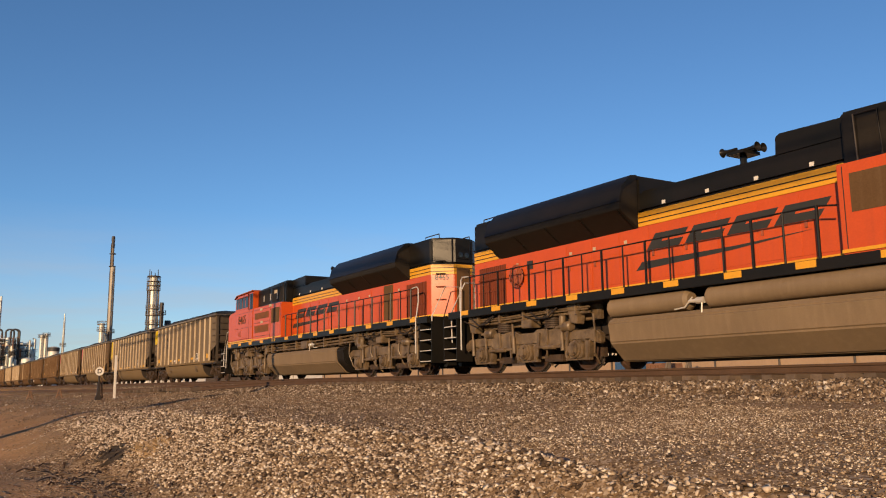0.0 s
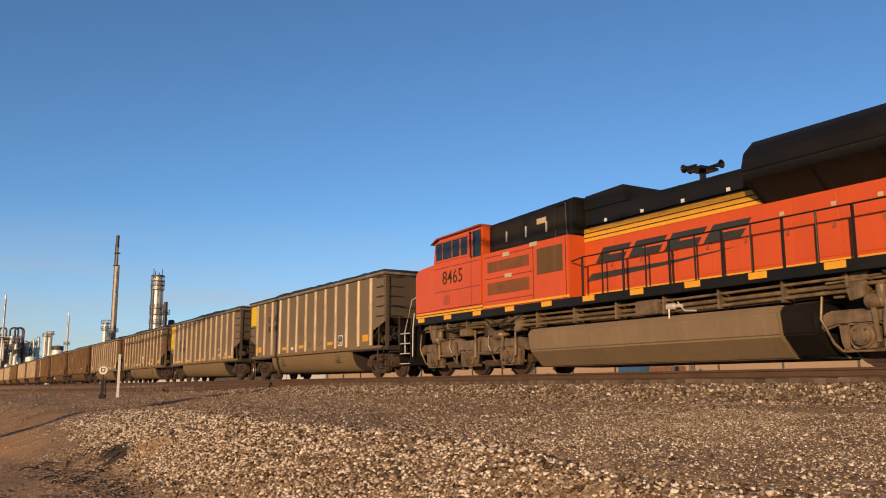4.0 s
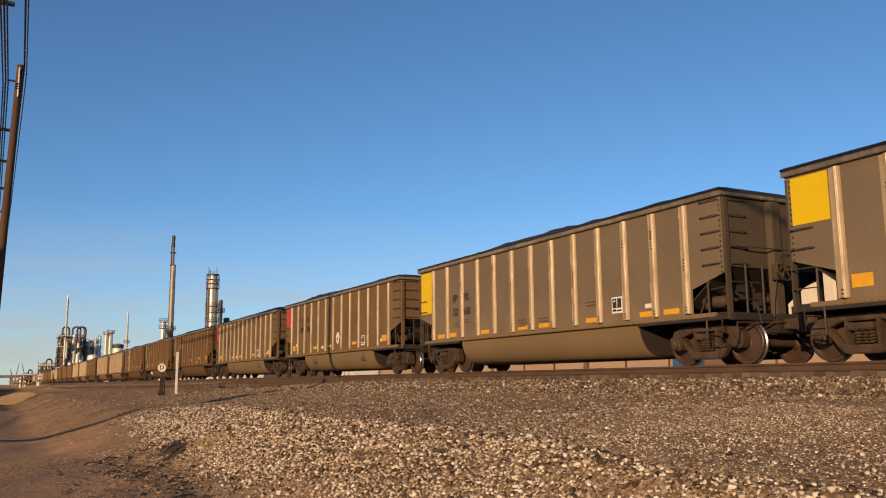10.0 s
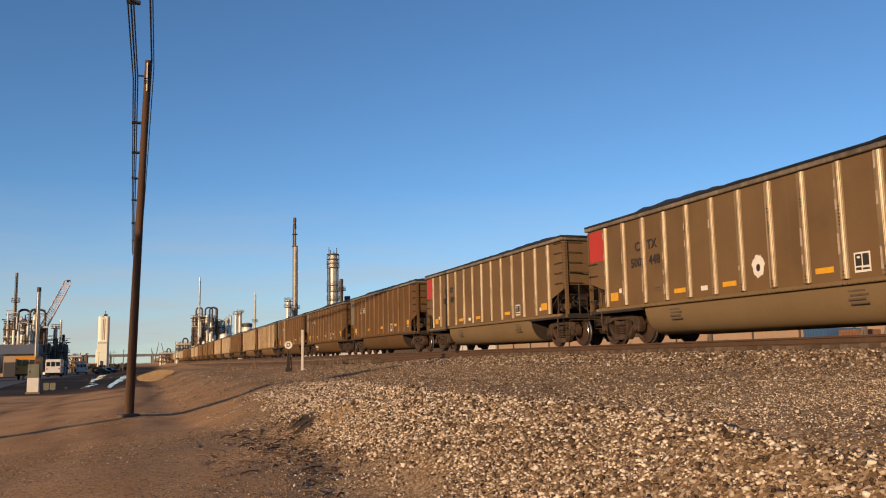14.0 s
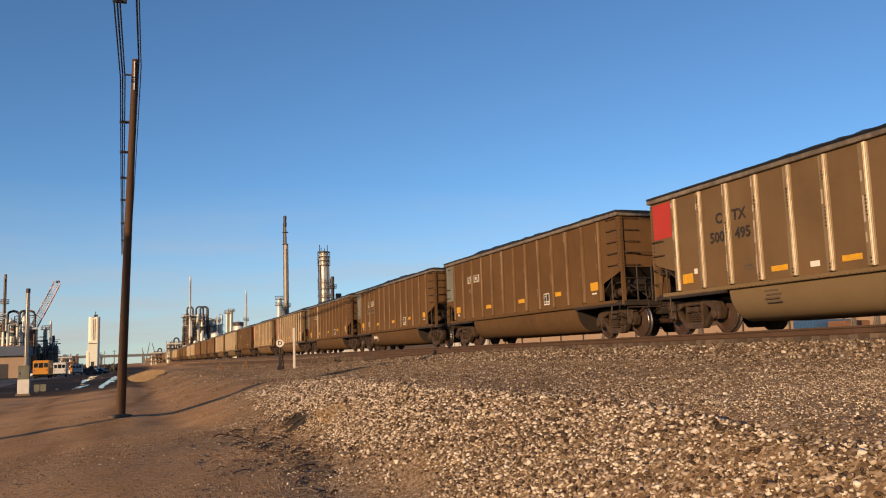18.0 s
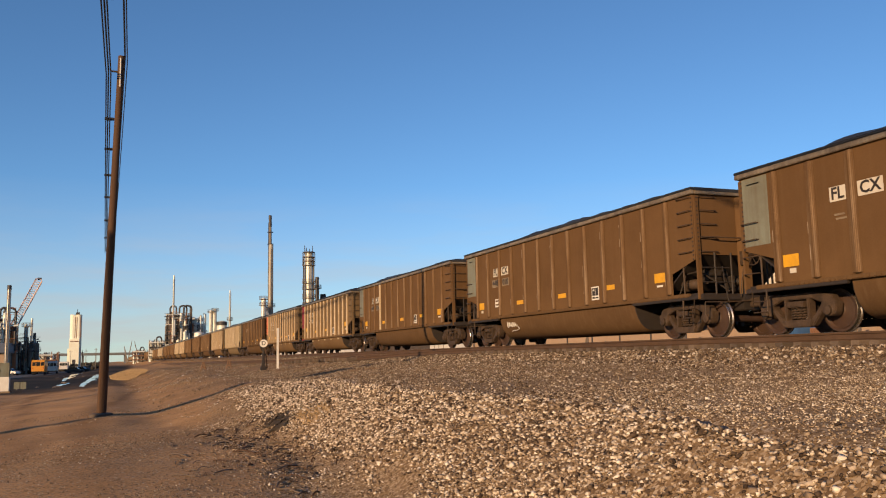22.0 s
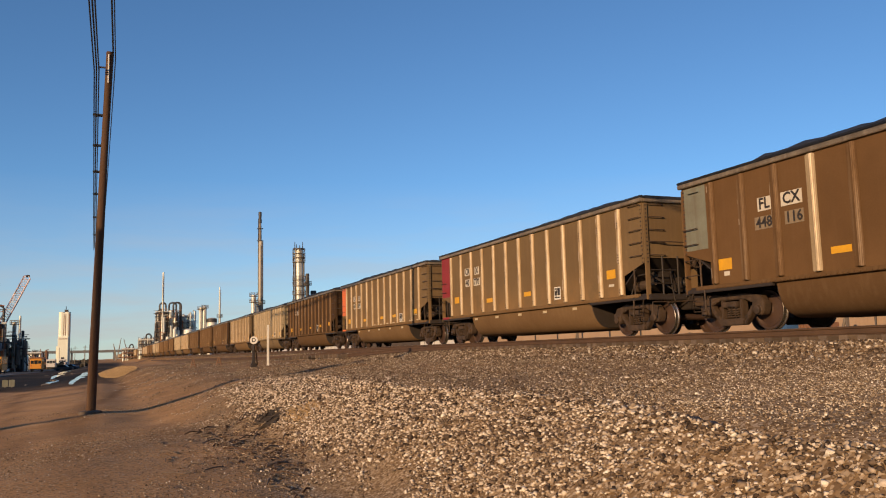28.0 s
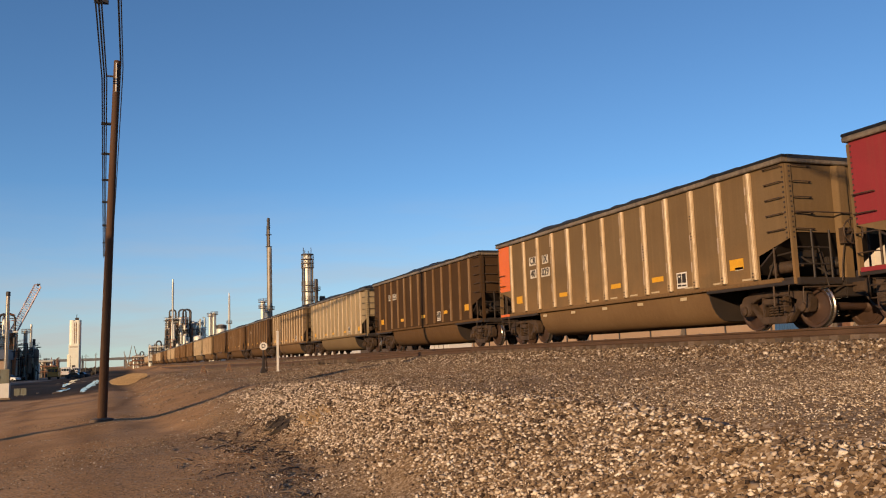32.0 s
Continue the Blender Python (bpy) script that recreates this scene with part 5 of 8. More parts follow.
def loco_truck(loco, x):
    """A three-axle truck: cast frame with pedestal legs, journal boxes, rubber pads, dampers, brake rigging."""
    tr = part("truck", Shape().box(-2.5, 2.5, -0.45, 0.45, 0.55, 0.85).box(-0.3, 0.3, -1.0, 1.0, 0.6, 0.9), M_black, loco, "", 0.02, (x, 0, LIFT))
    outline = [(-2.92, 0.62), (-2.95, 0.86), (-2.72, 0.99), (-1.85, 0.99), (-1.62, 1.10), (-0.5, 1.10), (-0.32, 1.02), (0.32, 1.02), (0.5, 1.10), (1.62, 1.10), (1.85, 0.99), (2.72, 0.99), (2.95, 0.86), (2.92, 0.62),
               (2.55, 0.72), (1.62, 0.72), (1.42, 0.60), (0.64, 0.60), (0.46, 0.70), (-0.46, 0.70), (-0.64, 0.60), (-1.42, 0.60), (-1.62, 0.72), (-2.55, 0.72)]
    for s in (-1, 1):
        part("side_frame", Shape().prism(outline, s * 1.10 - 0.11, s * 1.10 + 0.11), M_gear, tr, "", 0.04)
        for a in (-2.05, 0.0, 2.05):
            for e in (-1, 1):
                leg = Shape().prism([(a + e * 0.30, 0.74), (a + e * 0.50, 0.74), (a + e * 0.46, 0.40), (a + e * 0.40, 0.28), (a + e * 0.31, 0.28)], s * 1.10 - 0.09, s * 1.10 + 0.09)
                part("pedestal", leg, M_gear, tr, "", 0.02)
            part("pedestal_tie", Shape().box(a - 0.46, a + 0.46, s * 1.10 - 0.06, s * 1.10 + 0.06, 0.25, 0.31), M_gear, tr, "", 0.01)
            bx = Shape().prism([(a - 0.27, 0.40), (a - 0.20, 0.30), (a + 0.20, 0.30), (a + 0.27, 0.40), (a + 0.27, 0.64), (a + 0.18, 0.71), (a - 0.18, 0.71), (a - 0.27, 0.64)], s * 1.06, s * 1.22)
            bx.lathe([(0.0, 0), (0.21, 0), (0.21, s * 0.05), (0.17, s * 0.06), (0.17, s * 0.12), (0.12, s * 0.13), (0.12, s * 0.15), (0.0, s * 0.155)], (a, s * 1.215, 0.52), "y", 18)
            jb = part("journal_box", bx, M_gear, tr, "", 0.015)
            for k in range(4):
                th = math.pi / 4 + k * math.pi / 2
                part("bolt", Shape().lathe([(0.0, s * 1.33), (0.025, s * 1.33), (0.025, s * 1.355), (0.0, s * 1.36)], (a + 0.135 * math.cos(th), 0, 0.52 + 0.135 * math.sin(th)), "y", 6), M_under, jb)
        for a in (-1.05, 1.05):
            prof = [(0.10, 1.09)]
            for k in range(5):
                z = 1.10 + k * 0.055
                prof += [(0.25, z), (0.25, z + 0.035), (0.215, z + 0.038), (0.215, z + 0.053)]
            part("rubber_pad", Shape().lathe(prof + [(0.25, 1.375), (0.10, 1.38)], (a, s * 1.06, 0), "z", 18), M_under, tr, "stacked rubber and steel pad")
            part("pad_bracket", Shape().prism([(a - 0.34, 1.38), (a + 0.34, 1.38), (a + 0.24, 1.615), (a - 0.24, 1.615)], s * 0.80, s * 1.20), M_gear, tr, "dusty cast bracket", 0.02)
            part("brake_cylinder", Shape().lathe([(0, -0.26), (0.10, -0.26), (0.135, -0.22), (0.135, 0.06), (0.10, 0.10), (0.06, 0.14), (0.035, 0.36), (0, 0.36)], (a * 1.62, s * 1.22, 1.10), "x", 14), M_gear, tr)
            part("brake_lever", Shape().prism([(a * 1.75 - 0.05, 1.12), (a * 1.75 + 0.05, 1.12), (a * 1.68 + 0.035, 0.40), (a * 1.68 - 0.035, 0.40)], s * 1.24, s * 1.275), M_gear, tr, "", 0.006)
            part("brake_lever", Shape().prism([(a * 0.62 - 0.05, 1.0), (a * 0.62 + 0.05, 1.0), (a * 0.55 + 0.035, 0.38), (a * 0.55 - 0.035, 0.38)], s * 1.24, s * 1.275), M_gear, tr, "", 0.006)
            part("slack_adjuster", Shape().tube([(a * 0.50, s * 1.25, 0.62), (a * 1.55, s * 1.25, 0.60)], 0.035, 8).tube([(a * 0.8, s * 1.25, 0.612), (a * 1.25, s * 1.25, 0.605)], 0.06, 8), M_gear, tr)
        for a in (-2.62, -1.48, -0.58, 0.58, 1.48, 2.62):
            part("brake_shoe", Shape().prism([(a - 0.05, 0.32), (a + 0.05, 0.32), (a + 0.05, 0.70), (a - 0.05, 0.70)], s * 0.70, s * 0.86), M_under, tr, "", 0.015)
        for a in (-1.62, 0.44, 2.42):
            part("damper", Shape().tube([(a, s * 1.26, 0.50), (a + 0.02, s * 1.27, 0.95)], 0.055, 10).tube([(a + 0.02, s * 1.27, 0.92), (a + 0.03, s * 1.28, 1.30)], 0.032, 8), M_gear, tr)
        for a in (-2.78, -0.95, 1.15):
            part("sand_pipe", Shape().tube([(a, s * 1.24, 1.34), (a - 0.05, s * 1.25, 0.85), (a + 0.10, s * 1.15, 0.42), (a + 0.22, s * 0.88, 0.16)], 0.026, 6), M_gear, tr)
        part("brake_rod", Shape().tube([(-2.5, s * 0.98, 0.36), (2.5, s * 0.98, 0.36)], 0.035, 8), M_gear, tr)
        for a in (-1.03, 1.03):
            part("spring_plank", Shape().box(a - 0.36, a + 0.36, s * 1.0 - 0.10, s * 1.0 + 0.10, 0.24, 0.42), M_under, tr, "", 0.02)
    for a in (-2.05, 0.0, 2.05):
        w = part("wheelset", WHEEL_LOCO, None, tr, "grimy steel wheels with polished treads", at=(a, 0, LOCO_R))
        WHEELS.append((w, (a, 0, LOCO_R), LOCO_R))


def locomotive(label, dark_tank_end):
    lo = thing("diesel_locomotive", label, "locomotive", group="locomotives of the coal train")
    deck = part("frame", Shape().box(-10.15, 10.6, -1.5, 1.5, 1.69, 1.90), M_loco_black, lo, "black frame with yellow patches", 0.01)
    for s in (-1, 1):
        for k in range(13):
            x = -9.95 + k * 1.62
            part("yellow_patch", Shape().box(x, x + 0.42, min(s * 1.5, s * 1.504), max(s * 1.5, s * 1.504), 1.76, 1.89), M_yellow, deck)
    part("centre_sill", Shape().box(-10.4, 10.6, -0.5, 0.5, 0.95, 1.69), M_black, lo)
    # nose and cab
    part("nose", Shape().prism([(-10.2, 2.04), (-10.22, 3.30), (-10.12, 3.44), (-9.85, 3.50), (-8.92, 3.56), (-8.92, 2.04)], -1.45, 1.45), M_orange, lo, "", 0.04)
    cab = part("cab", Shape().prism([(-8.96, 2.04), (-9.0, 3.5), (-8.88, 4.20), (-8.6, 4.32), (-6.22, 4.36), (-6.22, 2.04)], -1.5, 1.5), M_orange, lo, "bright orange cab", 0.05)
    part("roof", Shape().prism([(-9.12, 4.20), (-8.75, 4.35), (-6.25, 4.42), (-6.25, 4.36), (-8.72, 4.30), (-9.1, 4.17)], -1.54, 1.54), M_orange_dusty, cab, "dull red cab roof", 0.015)
    for s in (-1, 1):
        def slab(x0, x1, z0, z1, d0=1.5, d1=1.506):
            return Shape().box(x0, x1, min(s * d0, s * d1), max(s * d0, s * d1), z0, z1)
        for x0, x1 in ((-8.78, -8.42), (-8.36, -7.86), (-7.80, -7.42), (-7.34, -6.98)):
            part("window_pane", slab(x0, x1, 3.62, 4.14), M_glass, cab, "dark tinted side window")
        part("window_frame", slab(-8.84, -6.92, 3.56, 3.615, 1.5, 1.52), M_orange, cab)
        part("window_frame", slab(-8.84, -6.92, 4.145, 4.19, 1.5, 1.53), M_orange_dusty, cab)
        part("window_post", slab(-8.415, -8.365, 3.62, 4.14, 1.5, 1.516), M_orange_dusty, cab)
        part("window_post", slab(-7.855, -7.805, 3.62, 4.14, 1.5, 1.516), M_orange_dusty, cab)
        part("rear_window", slab(-6.68, -6.26, 3.48, 4.26), M_glass, cab)
        part("mirror_bracket", Shape().tube([(-6.75, s * 1.5, 4.2), (-6.72, s * 1.58, 4.25), (-6.7, s * 1.58, 3.5), (-6.75, s * 1.5, 3.5)], 0.02, 6), M_loco_black, cab)
        part("stripe", slab(-10.1, -6.25, 1.905, 1.96, 1.44, 1.485), M_yellow, lo)
        part("stripe", slab(-10.1, -6.25, 1.985, 2.035, 1.44, 1.485), M_yellow, lo)
        part("seam", slab(-8.9, -6.3, 2.62, 2.635, 1.5, 1.504), M_mark_dark, cab)
        part("seam", slab(-6.79, -6.775, 2.05, 3.5, 1.5, 1.504), M_mark_dark, cab)
        part("seam", slab(-8.93, -6.3, 3.36, 3.375, 1.5, 1.504), M_mark_dark, cab)
        for k in range(5):
            part("louvre", slab(-8.35, -7.98, 2.22 + k * 0.06, 2.25 + k * 0.06, 1.5, 1.512), M_orange_dusty, cab)
        me = lettering("8465", 0.60, 0.004, 0.004)
        me.materials.append(M_number)
        part("road_number", me, None, cab, "dark road number", at=pose(-7.82, s * 1.506, 3.02, 90, 0, 0 if s < 0 else 180))
    for s in (-1, 1):
        part("nose_rail", Shape().tube([(-9.9, s * 0.9, 3.50), (-9.88, s * 0.9, 3.66), (-9.1, s * 0.9, 3.70), (-9.1, s * 0.9, 3.55)], 0.02, 6), M_loco_black, lo)
    part("nose_hatch", Shape().box(-9.85, -9.15, -1.2, 1.2, 3.50, 3.585), M_loco_black, lo, "black hatch on the nose", 0.02)
    part("windscreen", Shape().prism([(-9.02, 3.62), (-8.92, 4.12), (-8.9, 4.12), (-9.0, 3.62)], -1.3, 1.3), M_glass, cab)
    # equipment cabinets behind the cab
    box_ = part("equipment_cabinet", Shape().box(-6.2, -2.36, -1.48, 1.48, 1.905, 3.50), M_orange, lo, "orange equipment cabinet with dusty grilles", 0.02)
    for s in (-1, 1):
        y0, y1 = s * 1.48, s * 1.488
        for x0, x1, z0, z1, m in ((-5.95, -4.0, 2.92, 3.22, M_screen), (-5.95, -4.0, 2.28, 2.62, M_screen), (-3.65, -2.6, 2.62, 3.30, M_tub_brown)):
            part("grille", Shape().box(x0, x1, min(y0, y1), max(y0, y1), z0, z1), m, box_, "dust-clogged grille")
        for z in (2.74, 3.36, 2.1):
            part("seam", Shape().box(-6.1, -3.8, min(y0, y1), max(y0, y1), z, z + 0.014), M_mark_dark, box_)
        for x in (-3.82, -2.48):
            part("seam", Shape().box(x, x + 0.014, min(y0, y1), max(y0, y1), 2.0, 3.45), M_mark_dark, box_)
        part("stripe", Shape().box(-6.2, -2.36, min(s * 1.48, s * 1.487), max(s * 1.48, s * 1.487), 1.93, 1.99), M_yellow, lo)
        for x, z in ((-5.2, 3.30), (-5.1, 2.70), (-3.95, 3.4)):
            part("placard", Shape().box(x, x + 0.32, min(y0, s * 1.492), max(y0, s * 1.492), z, z + 0.11), M_placard, box_, "small cream placard")
    part("cabinet_top", Shape().prism([(-6.2, 3.50), (-6.2, 4.37), (-2.36, 4.50), (-2.36, 3.50)], -1.25, 1.25), M_loco_black, lo, "", 0.05)
    for s in (-1, 1):
        part("vent_panel", Shape().box(-5.9, -4.5, min(s * 1.25, s * 1.262), max(s * 1.25, s * 1.262), 3.62, 4.3), M_flare, lo)
        part("vent_panel", Shape().box(-4.2, -2.7, min(s * 1.25, s * 1.262), max(s * 1.25, s * 1.262), 3.62, 4.3), M_flare, lo)
        part("placard", Shape().box(-3.9, -3.5, min(s * 1.262, s * 1.268), max(s * 1.262, s * 1.268), 4.02, 4.17), M_placard, lo, "small cream placard")
        part("ladder_frame", Shape().tube([(-3.1, s * 1.26, 3.52), (-3.1, s * 1.30, 4.36), (-2.65, s * 1.30, 4.38), (-2.65, s * 1.26, 3.52)], 0.02, 6), M_black, lo)
        for k in range(3):
            part("door_handle", Shape().box(-5.3 + k * 0.9, -5.26 + k * 0.9, min(s * 1.262, s * 1.29), max(s * 1.262, s * 1.29), 3.75, 4.05), M_silver, lo)
    # long hood in three colours
    plan = [(-2.36, -0.95), (9.93, -0.95), (10.42, -0.36), (10.42, 0.36), (9.93, 0.95), (-2.36, 0.95)]
    hood = part("hood", Shape().prism(plan, 1.905, 3.33, "z"), M_orange, lo, "orange long hood", 0.015)
    part("stripe_band", Shape().prism([(a, b * 1.002) for a, b in plan], 3.33, 3.66, "z"), M_yellow, lo, "yellow band with thin black lines")
    part("hood_top", Shape().prism([(-2.36, -0.95), (3.0, -0.95), (3.0, 0.95), (-2.36, 0.95)], 3.66, 4.17, "z"), M_loco_black, lo, "black hood top", 0.07)
    part("radiator_section", Shape().prism([(3.0, -0.95)] + plan[1:5] + [(3.0, 0.95)], 3.66, 4.55, "z"), M_loco_black, lo, "black rear section over the radiator", 0.07)
    pin = Shape()
    for z in (3.415, 3.53):
        pin.prism([(a * 1.0004 + (0.003 if a > 0 else 0), b * 1.008) for a, b in plan], z, z + 0.022, "z")
    part("pinstripe", pin, M_loco_black, lo)
    part("base_stripe", Shape().prism([(a, b * 1.006) for a, b in plan], 1.94, 2.02, "z"), M_yellow, lo)
    for s in (-1, 1):
        def slab(x0, x1, z0, z1, d0=0.95, d1=0.958):
            return Shape().box(x0, x1, min(s * d0, s * d1), max(s * d0, s * d1), z0, z1)
        for k in range(9):
            x = -2.2 + k * 0.98
            d = part("hood_door", slab(x, x + 0.94, 2.08, 3.26, 0.95, 0.962), M_orange, hood, "", 0.004)
            part("latch", slab(x + 0.82, x + 0.88, 2.6, 2.72, 0.962, 0.985), M_orange_dusty, d)
        if s < 0:
            part("screen_door", slab(6.62, 7.28, 2.05, 3.28, 0.95, 0.968), M_tub_brown, hood, "dark brown screen door")
        part("grille_backing", slab(8.32, 9.66, 2.02, 3.14, 0.95, 0.956), M_grille, hood, "dull red recess behind louvres")
        for k in range(13):
            x = 8.34 + k * 0.102
            part("slat", slab(x, x + 0.06, 2.03, 3.13, 0.956, 0.985), M_grille, hood)
        for z in (2.4, 2.76):
            part("slat", slab(8.32, 9.66, z, z + 0.03, 0.985, 1.0), M_grille, hood)
        for k in range(6):
            part("marker_plate", slab(-1.6 + k * 1.25, -1.5 + k * 1.25, 3.74, 3.82, 0.95, 0.958), M_white, lo)
        for x in (3.4, 4.5, 5.4, 7.7):
            part("placard", slab(x, x + 0.1, 3.0, 3.08, 0.962, 0.97), M_placard, hood)
        # the railway's emblem as slanted plain shapes over a tapering stroke
        sgn = 1 if s < 0 else -1
        base = 0.42
        d0, d1 = min(s * 0.962, s * 0.968), max(s * 0.962, s * 0.968)
        for k in range(4):
            x = base + sgn * (-2.36 + 1.14 * k)
            for a0, a1, z0, z1 in ((0.0, 0.34, 2.74, 3.10), (0.34, 0.98, 2.74, 2.90), (0.34, 0.98, 2.945, 3.10)):
                up = [(x + sgn * (a + (zz - 2.74) * 0.8), zz) for a, zz in ((a0, z0), (a1, z0), (a1, z1), (a0, z1))]
                part("emblem", Shape().prism(up, d0, d1), M_logo, hood, "slanted dark emblem shape")
        part("emblem_stroke", Shape().prism([(base + sgn * -2.72, 2.31), (base + sgn * -2.52, 2.50), (base + sgn * 0.2, 2.50), (base + sgn * 2.0, 2.56), (base + sgn * 0.0, 2.42)], d0, d1), M_logo, hood, "dark tapering stroke")
        # radiator flare
        flare = part("radiator_flare", Shape().prism([(s * 0.94, 3.30), (s * 1.50, 3.72), (s * 1.53, 3.86), (s * 1.42, 4.26), (s * 1.12, 4.54), (s * 0.94, 4.56)], 3.02, 8.52, "x"), M_flare, lo, "dusty black overhanging radiator", 0.012)
        part("radiator_cover", Shape().prism([(s * 1.545, 3.88), (s * 1.435, 4.27), (s * 1.13, 4.56), (s * 0.94, 4.58), (s * 0.94, 4.5), (s * 1.4, 4.2), (s * 1.5, 3.88)], 3.0, 8.54, "x"), M_loco_black, flare, "", 0.008)
        for k in range(5):
            x = 3.1 + k * 1.35
            part("screen_bar", Shape().prism([(s * 1.02, 3.352), (s * 1.49, 3.705), (s * 1.505, 3.72), (s * 1.02, 3.335)], x, x + 0.05, "x"), M_loco_black, flare)
    part("roof_hatch", Shape().box(3.2, 8.3, -0.9, 0.9, 4.55, 4.63), M_loco_black, lo, "", 0.02)
    for s in (-1, 1):
        part("roof_rail", Shape().tube([(9.0, s * 0.6, 4.53), (9.02, s * 0.6, 4.72), (9.9, s * 0.6, 4.72), (9.92, s * 0.6, 4.53)], 0.018, 6), M_black, lo)
    part("duct", Shape().prism([(-2.35, 4.1), (-2.3, 4.50), (-0.90, 4.55), (-0.80, 4.50), (-0.78, 4.1)], -0.98, 0.98), M_loco_black, lo, "raised air duct", 0.03)
    part("exhaust_housing", Shape().prism([(0.6, 4.1), (0.7, 4.24), (1.8, 4.25), (2.3, 4.1)], -0.6, 0.6), M_loco_black, lo, "", 0.02)
    horn = part("horn", Shape().tube([(0.72, 0, 4.15), (0.72, 0, 4.66)], 0.075, 8).box(0.50, 0.94, -0.28, 0.28, 4.62, 4.69), M_loco_black, lo, "black air horn")
    for y, d in ((-0.2, -1), (0.0, -1), (0.2, 1)):
        horn_bell = Shape().lathe([(0.035, 0), (0.04, d * 0.22), (0.06, d * 0.32), (0.105, d * 0.38), (0.10, d * 0.39), (0.0, d * 0.3)], (0.72, y, 4.74), "x", 14)
        part("bell", horn_bell, M_loco_black, horn)
    # rear end
    for k in range(4):
        z = 2.5 + k * 0.42
        for s in (-1, 1):
            part("rung", Shape().tube([(10.05, s * 0.80, z), (10.11, s * 0.86, z), (10.31, s * 0.62, z), (10.25, s * 0.56, z)], 0.015, 6), M_orange_dusty if z < 3.3 else M_loco_black, lo)
    hl = part("headlight", Shape().box(10.42, 10.46, -0.26, 0.26, 3.84, 4.10), M_loco_black, lo, "twin headlight", 0.01)
    for y in (-0.12, 0.12):
        part("lens", Shape().lathe([(0.0, 10.46), (0.09, 10.46), (0.085, 10.475), (0.0, 10.48)], (0, y, 3.97), "x", 16), M_glass, hl)
    part("rear_door", Shape().box(10.42, 10.435, -0.26, 0.26, 2.05, 3.55), M_tub_brown, lo, "", 0.004)
    me = lettering("8465", 0.24)
    me.materials.append(M_logo)
    part("road_number", me, None, lo, at=pose(10.172, -0.667, 3.22, 90, 0, 50.3))
    # walkway handrails
    for s in (-1, 1):
        y = s * 1.44
        xs = [-1.9 + k * 1.42 for k in range(9)]
        part("handrail", Shape().tube([(-2.3, y, 2.80)] + [(x, y, 2.86) for x in xs] + [(9.7, y, 2.86)], 0.018, 7), M_loco_black, lo, "thin black handrail")
        for x in xs:
            part("stanchion", Shape().tube([(x, y, 1.9), (x, y, 2.87)], 0.030, 7), M_loco_black, lo)
        for x in [a + 0.71 for a in xs[:-1]]:
            part("stanchion", Shape().tube([(x, y, 1.9), (x, y, 2.86)], 0.020, 6), M_loco_black, lo)
        part("grab_rail", Shape().tube([(9.55, y, 2.88), (9.85, y, 2.90), (9.95, y, 2.82), (9.95, y, 2.4), (9.88, s * 1.5, 1.8), (9.88, s * 1.5, 0.75)], 0.022, 8), M_silver, lo, "white grab rail")
        part("grab_rail", Shape().tube([(-10.95, s * 1.42, 0.8), (-10.98, s * 1.42, 1.5), (-10.5, s * 1.42, 2.55), (-10.2, s * 1.42, 2.62)], 0.02, 8), M_silver, lo, "white grab rail")
        part("grab_rail", Shape().tube([(-10.3, s * 1.5, 0.7), (-10.28, s * 1.5, 1.6), (-10.22, s * 1.48, 2.1)], 0.02, 8), M_silver, lo, "white grab rail")
        part("end_rail", Shape().tube([(10.62, s * 1.35, 1.0), (10.66, s * 1.35, 1.9), (10.66, s * 0.85, 2.85), (10.66, s * 0.3, 2.87), (10.66, s * 0.3, 1.9)], 0.02, 8), M_silver, lo, "white end rail")
        for e in (-1, 1):
            x0 = 10.62 if e > 0 else -10.7
            st = part("step_well", Shape().box(x0 - 0.5, x0 - 0.46, min(s * 0.95, s * 1.5), max(s * 0.95, s * 1.5), 0.42, 1.72).box(x0 + 0.22, x0 + 0.26, min(s * 0.95, s * 1.5), max(s * 0.95, s * 1.5), 0.42, 1.72).box(x0 - 0.5, x0 + 0.26, min(s * 0.93, s * 0.95), max(s * 0.93, s * 0.95), 0.42, 1.72), M_loco_black, lo, "", 0.006)
            for k in range(4):
                part("tread", Shape().box(x0 - 0.455, x0 + 0.215, min(s * 0.97, s * 1.49), max(s * 0.97, s * 1.49), 0.46 + k * 0.33, 0.49 + k * 0.33), M_black, st)
                part("tread_edge", Shape().box(x0 - 0.455, x0 + 0.215, min(s * 1.49, s * 1.505), max(s * 1.49, s * 1.505), 0.468 + k * 0.33, 0.494 + k * 0.33), M_silver, st, "white step edge")
    for e in (-1, 1):
        part("pilot", Shape().prism([(e * 10.85, 0.30), (e * 10.95, 0.35), (e * 10.8, 1.9), (e * 10.7, 1.9), (e * 10.72, 0.30)], -0.95, 0.95), M_loco_black, lo, "", 0.01)
        part("coupler", MESH["coupler"], None, lo, at=pose(e * 10.8, 0, 0, 0, 0, 0 if e > 0 else 180))
        for y in (-0.75, -0.6, 0.6, 0.75):
            part("hose", Shape().tube([(e * 10.85, y, 1.35), (e * 11.05, y, 1.1), (e * 11.05, y * 0.95, 0.75), (e * 11.2, y * 0.9, 0.65)], 0.028, 7), M_black, lo, "hanging rubber hose")
    # tank, reservoirs and piping
    sec = [(-1.02, 0.24), (-1.44, 0.66), (-1.5, 1.12), (-1.38, 1.23), (1.38, 1.23), (1.5, 1.12), (1.44, 0.66), (1.02, 0.24)]
    part("fuel_tank", Shape().prism(sec, -4.1, 3.62, "x"), M_tank, lo, "long dusty fuel tank", 0.035)
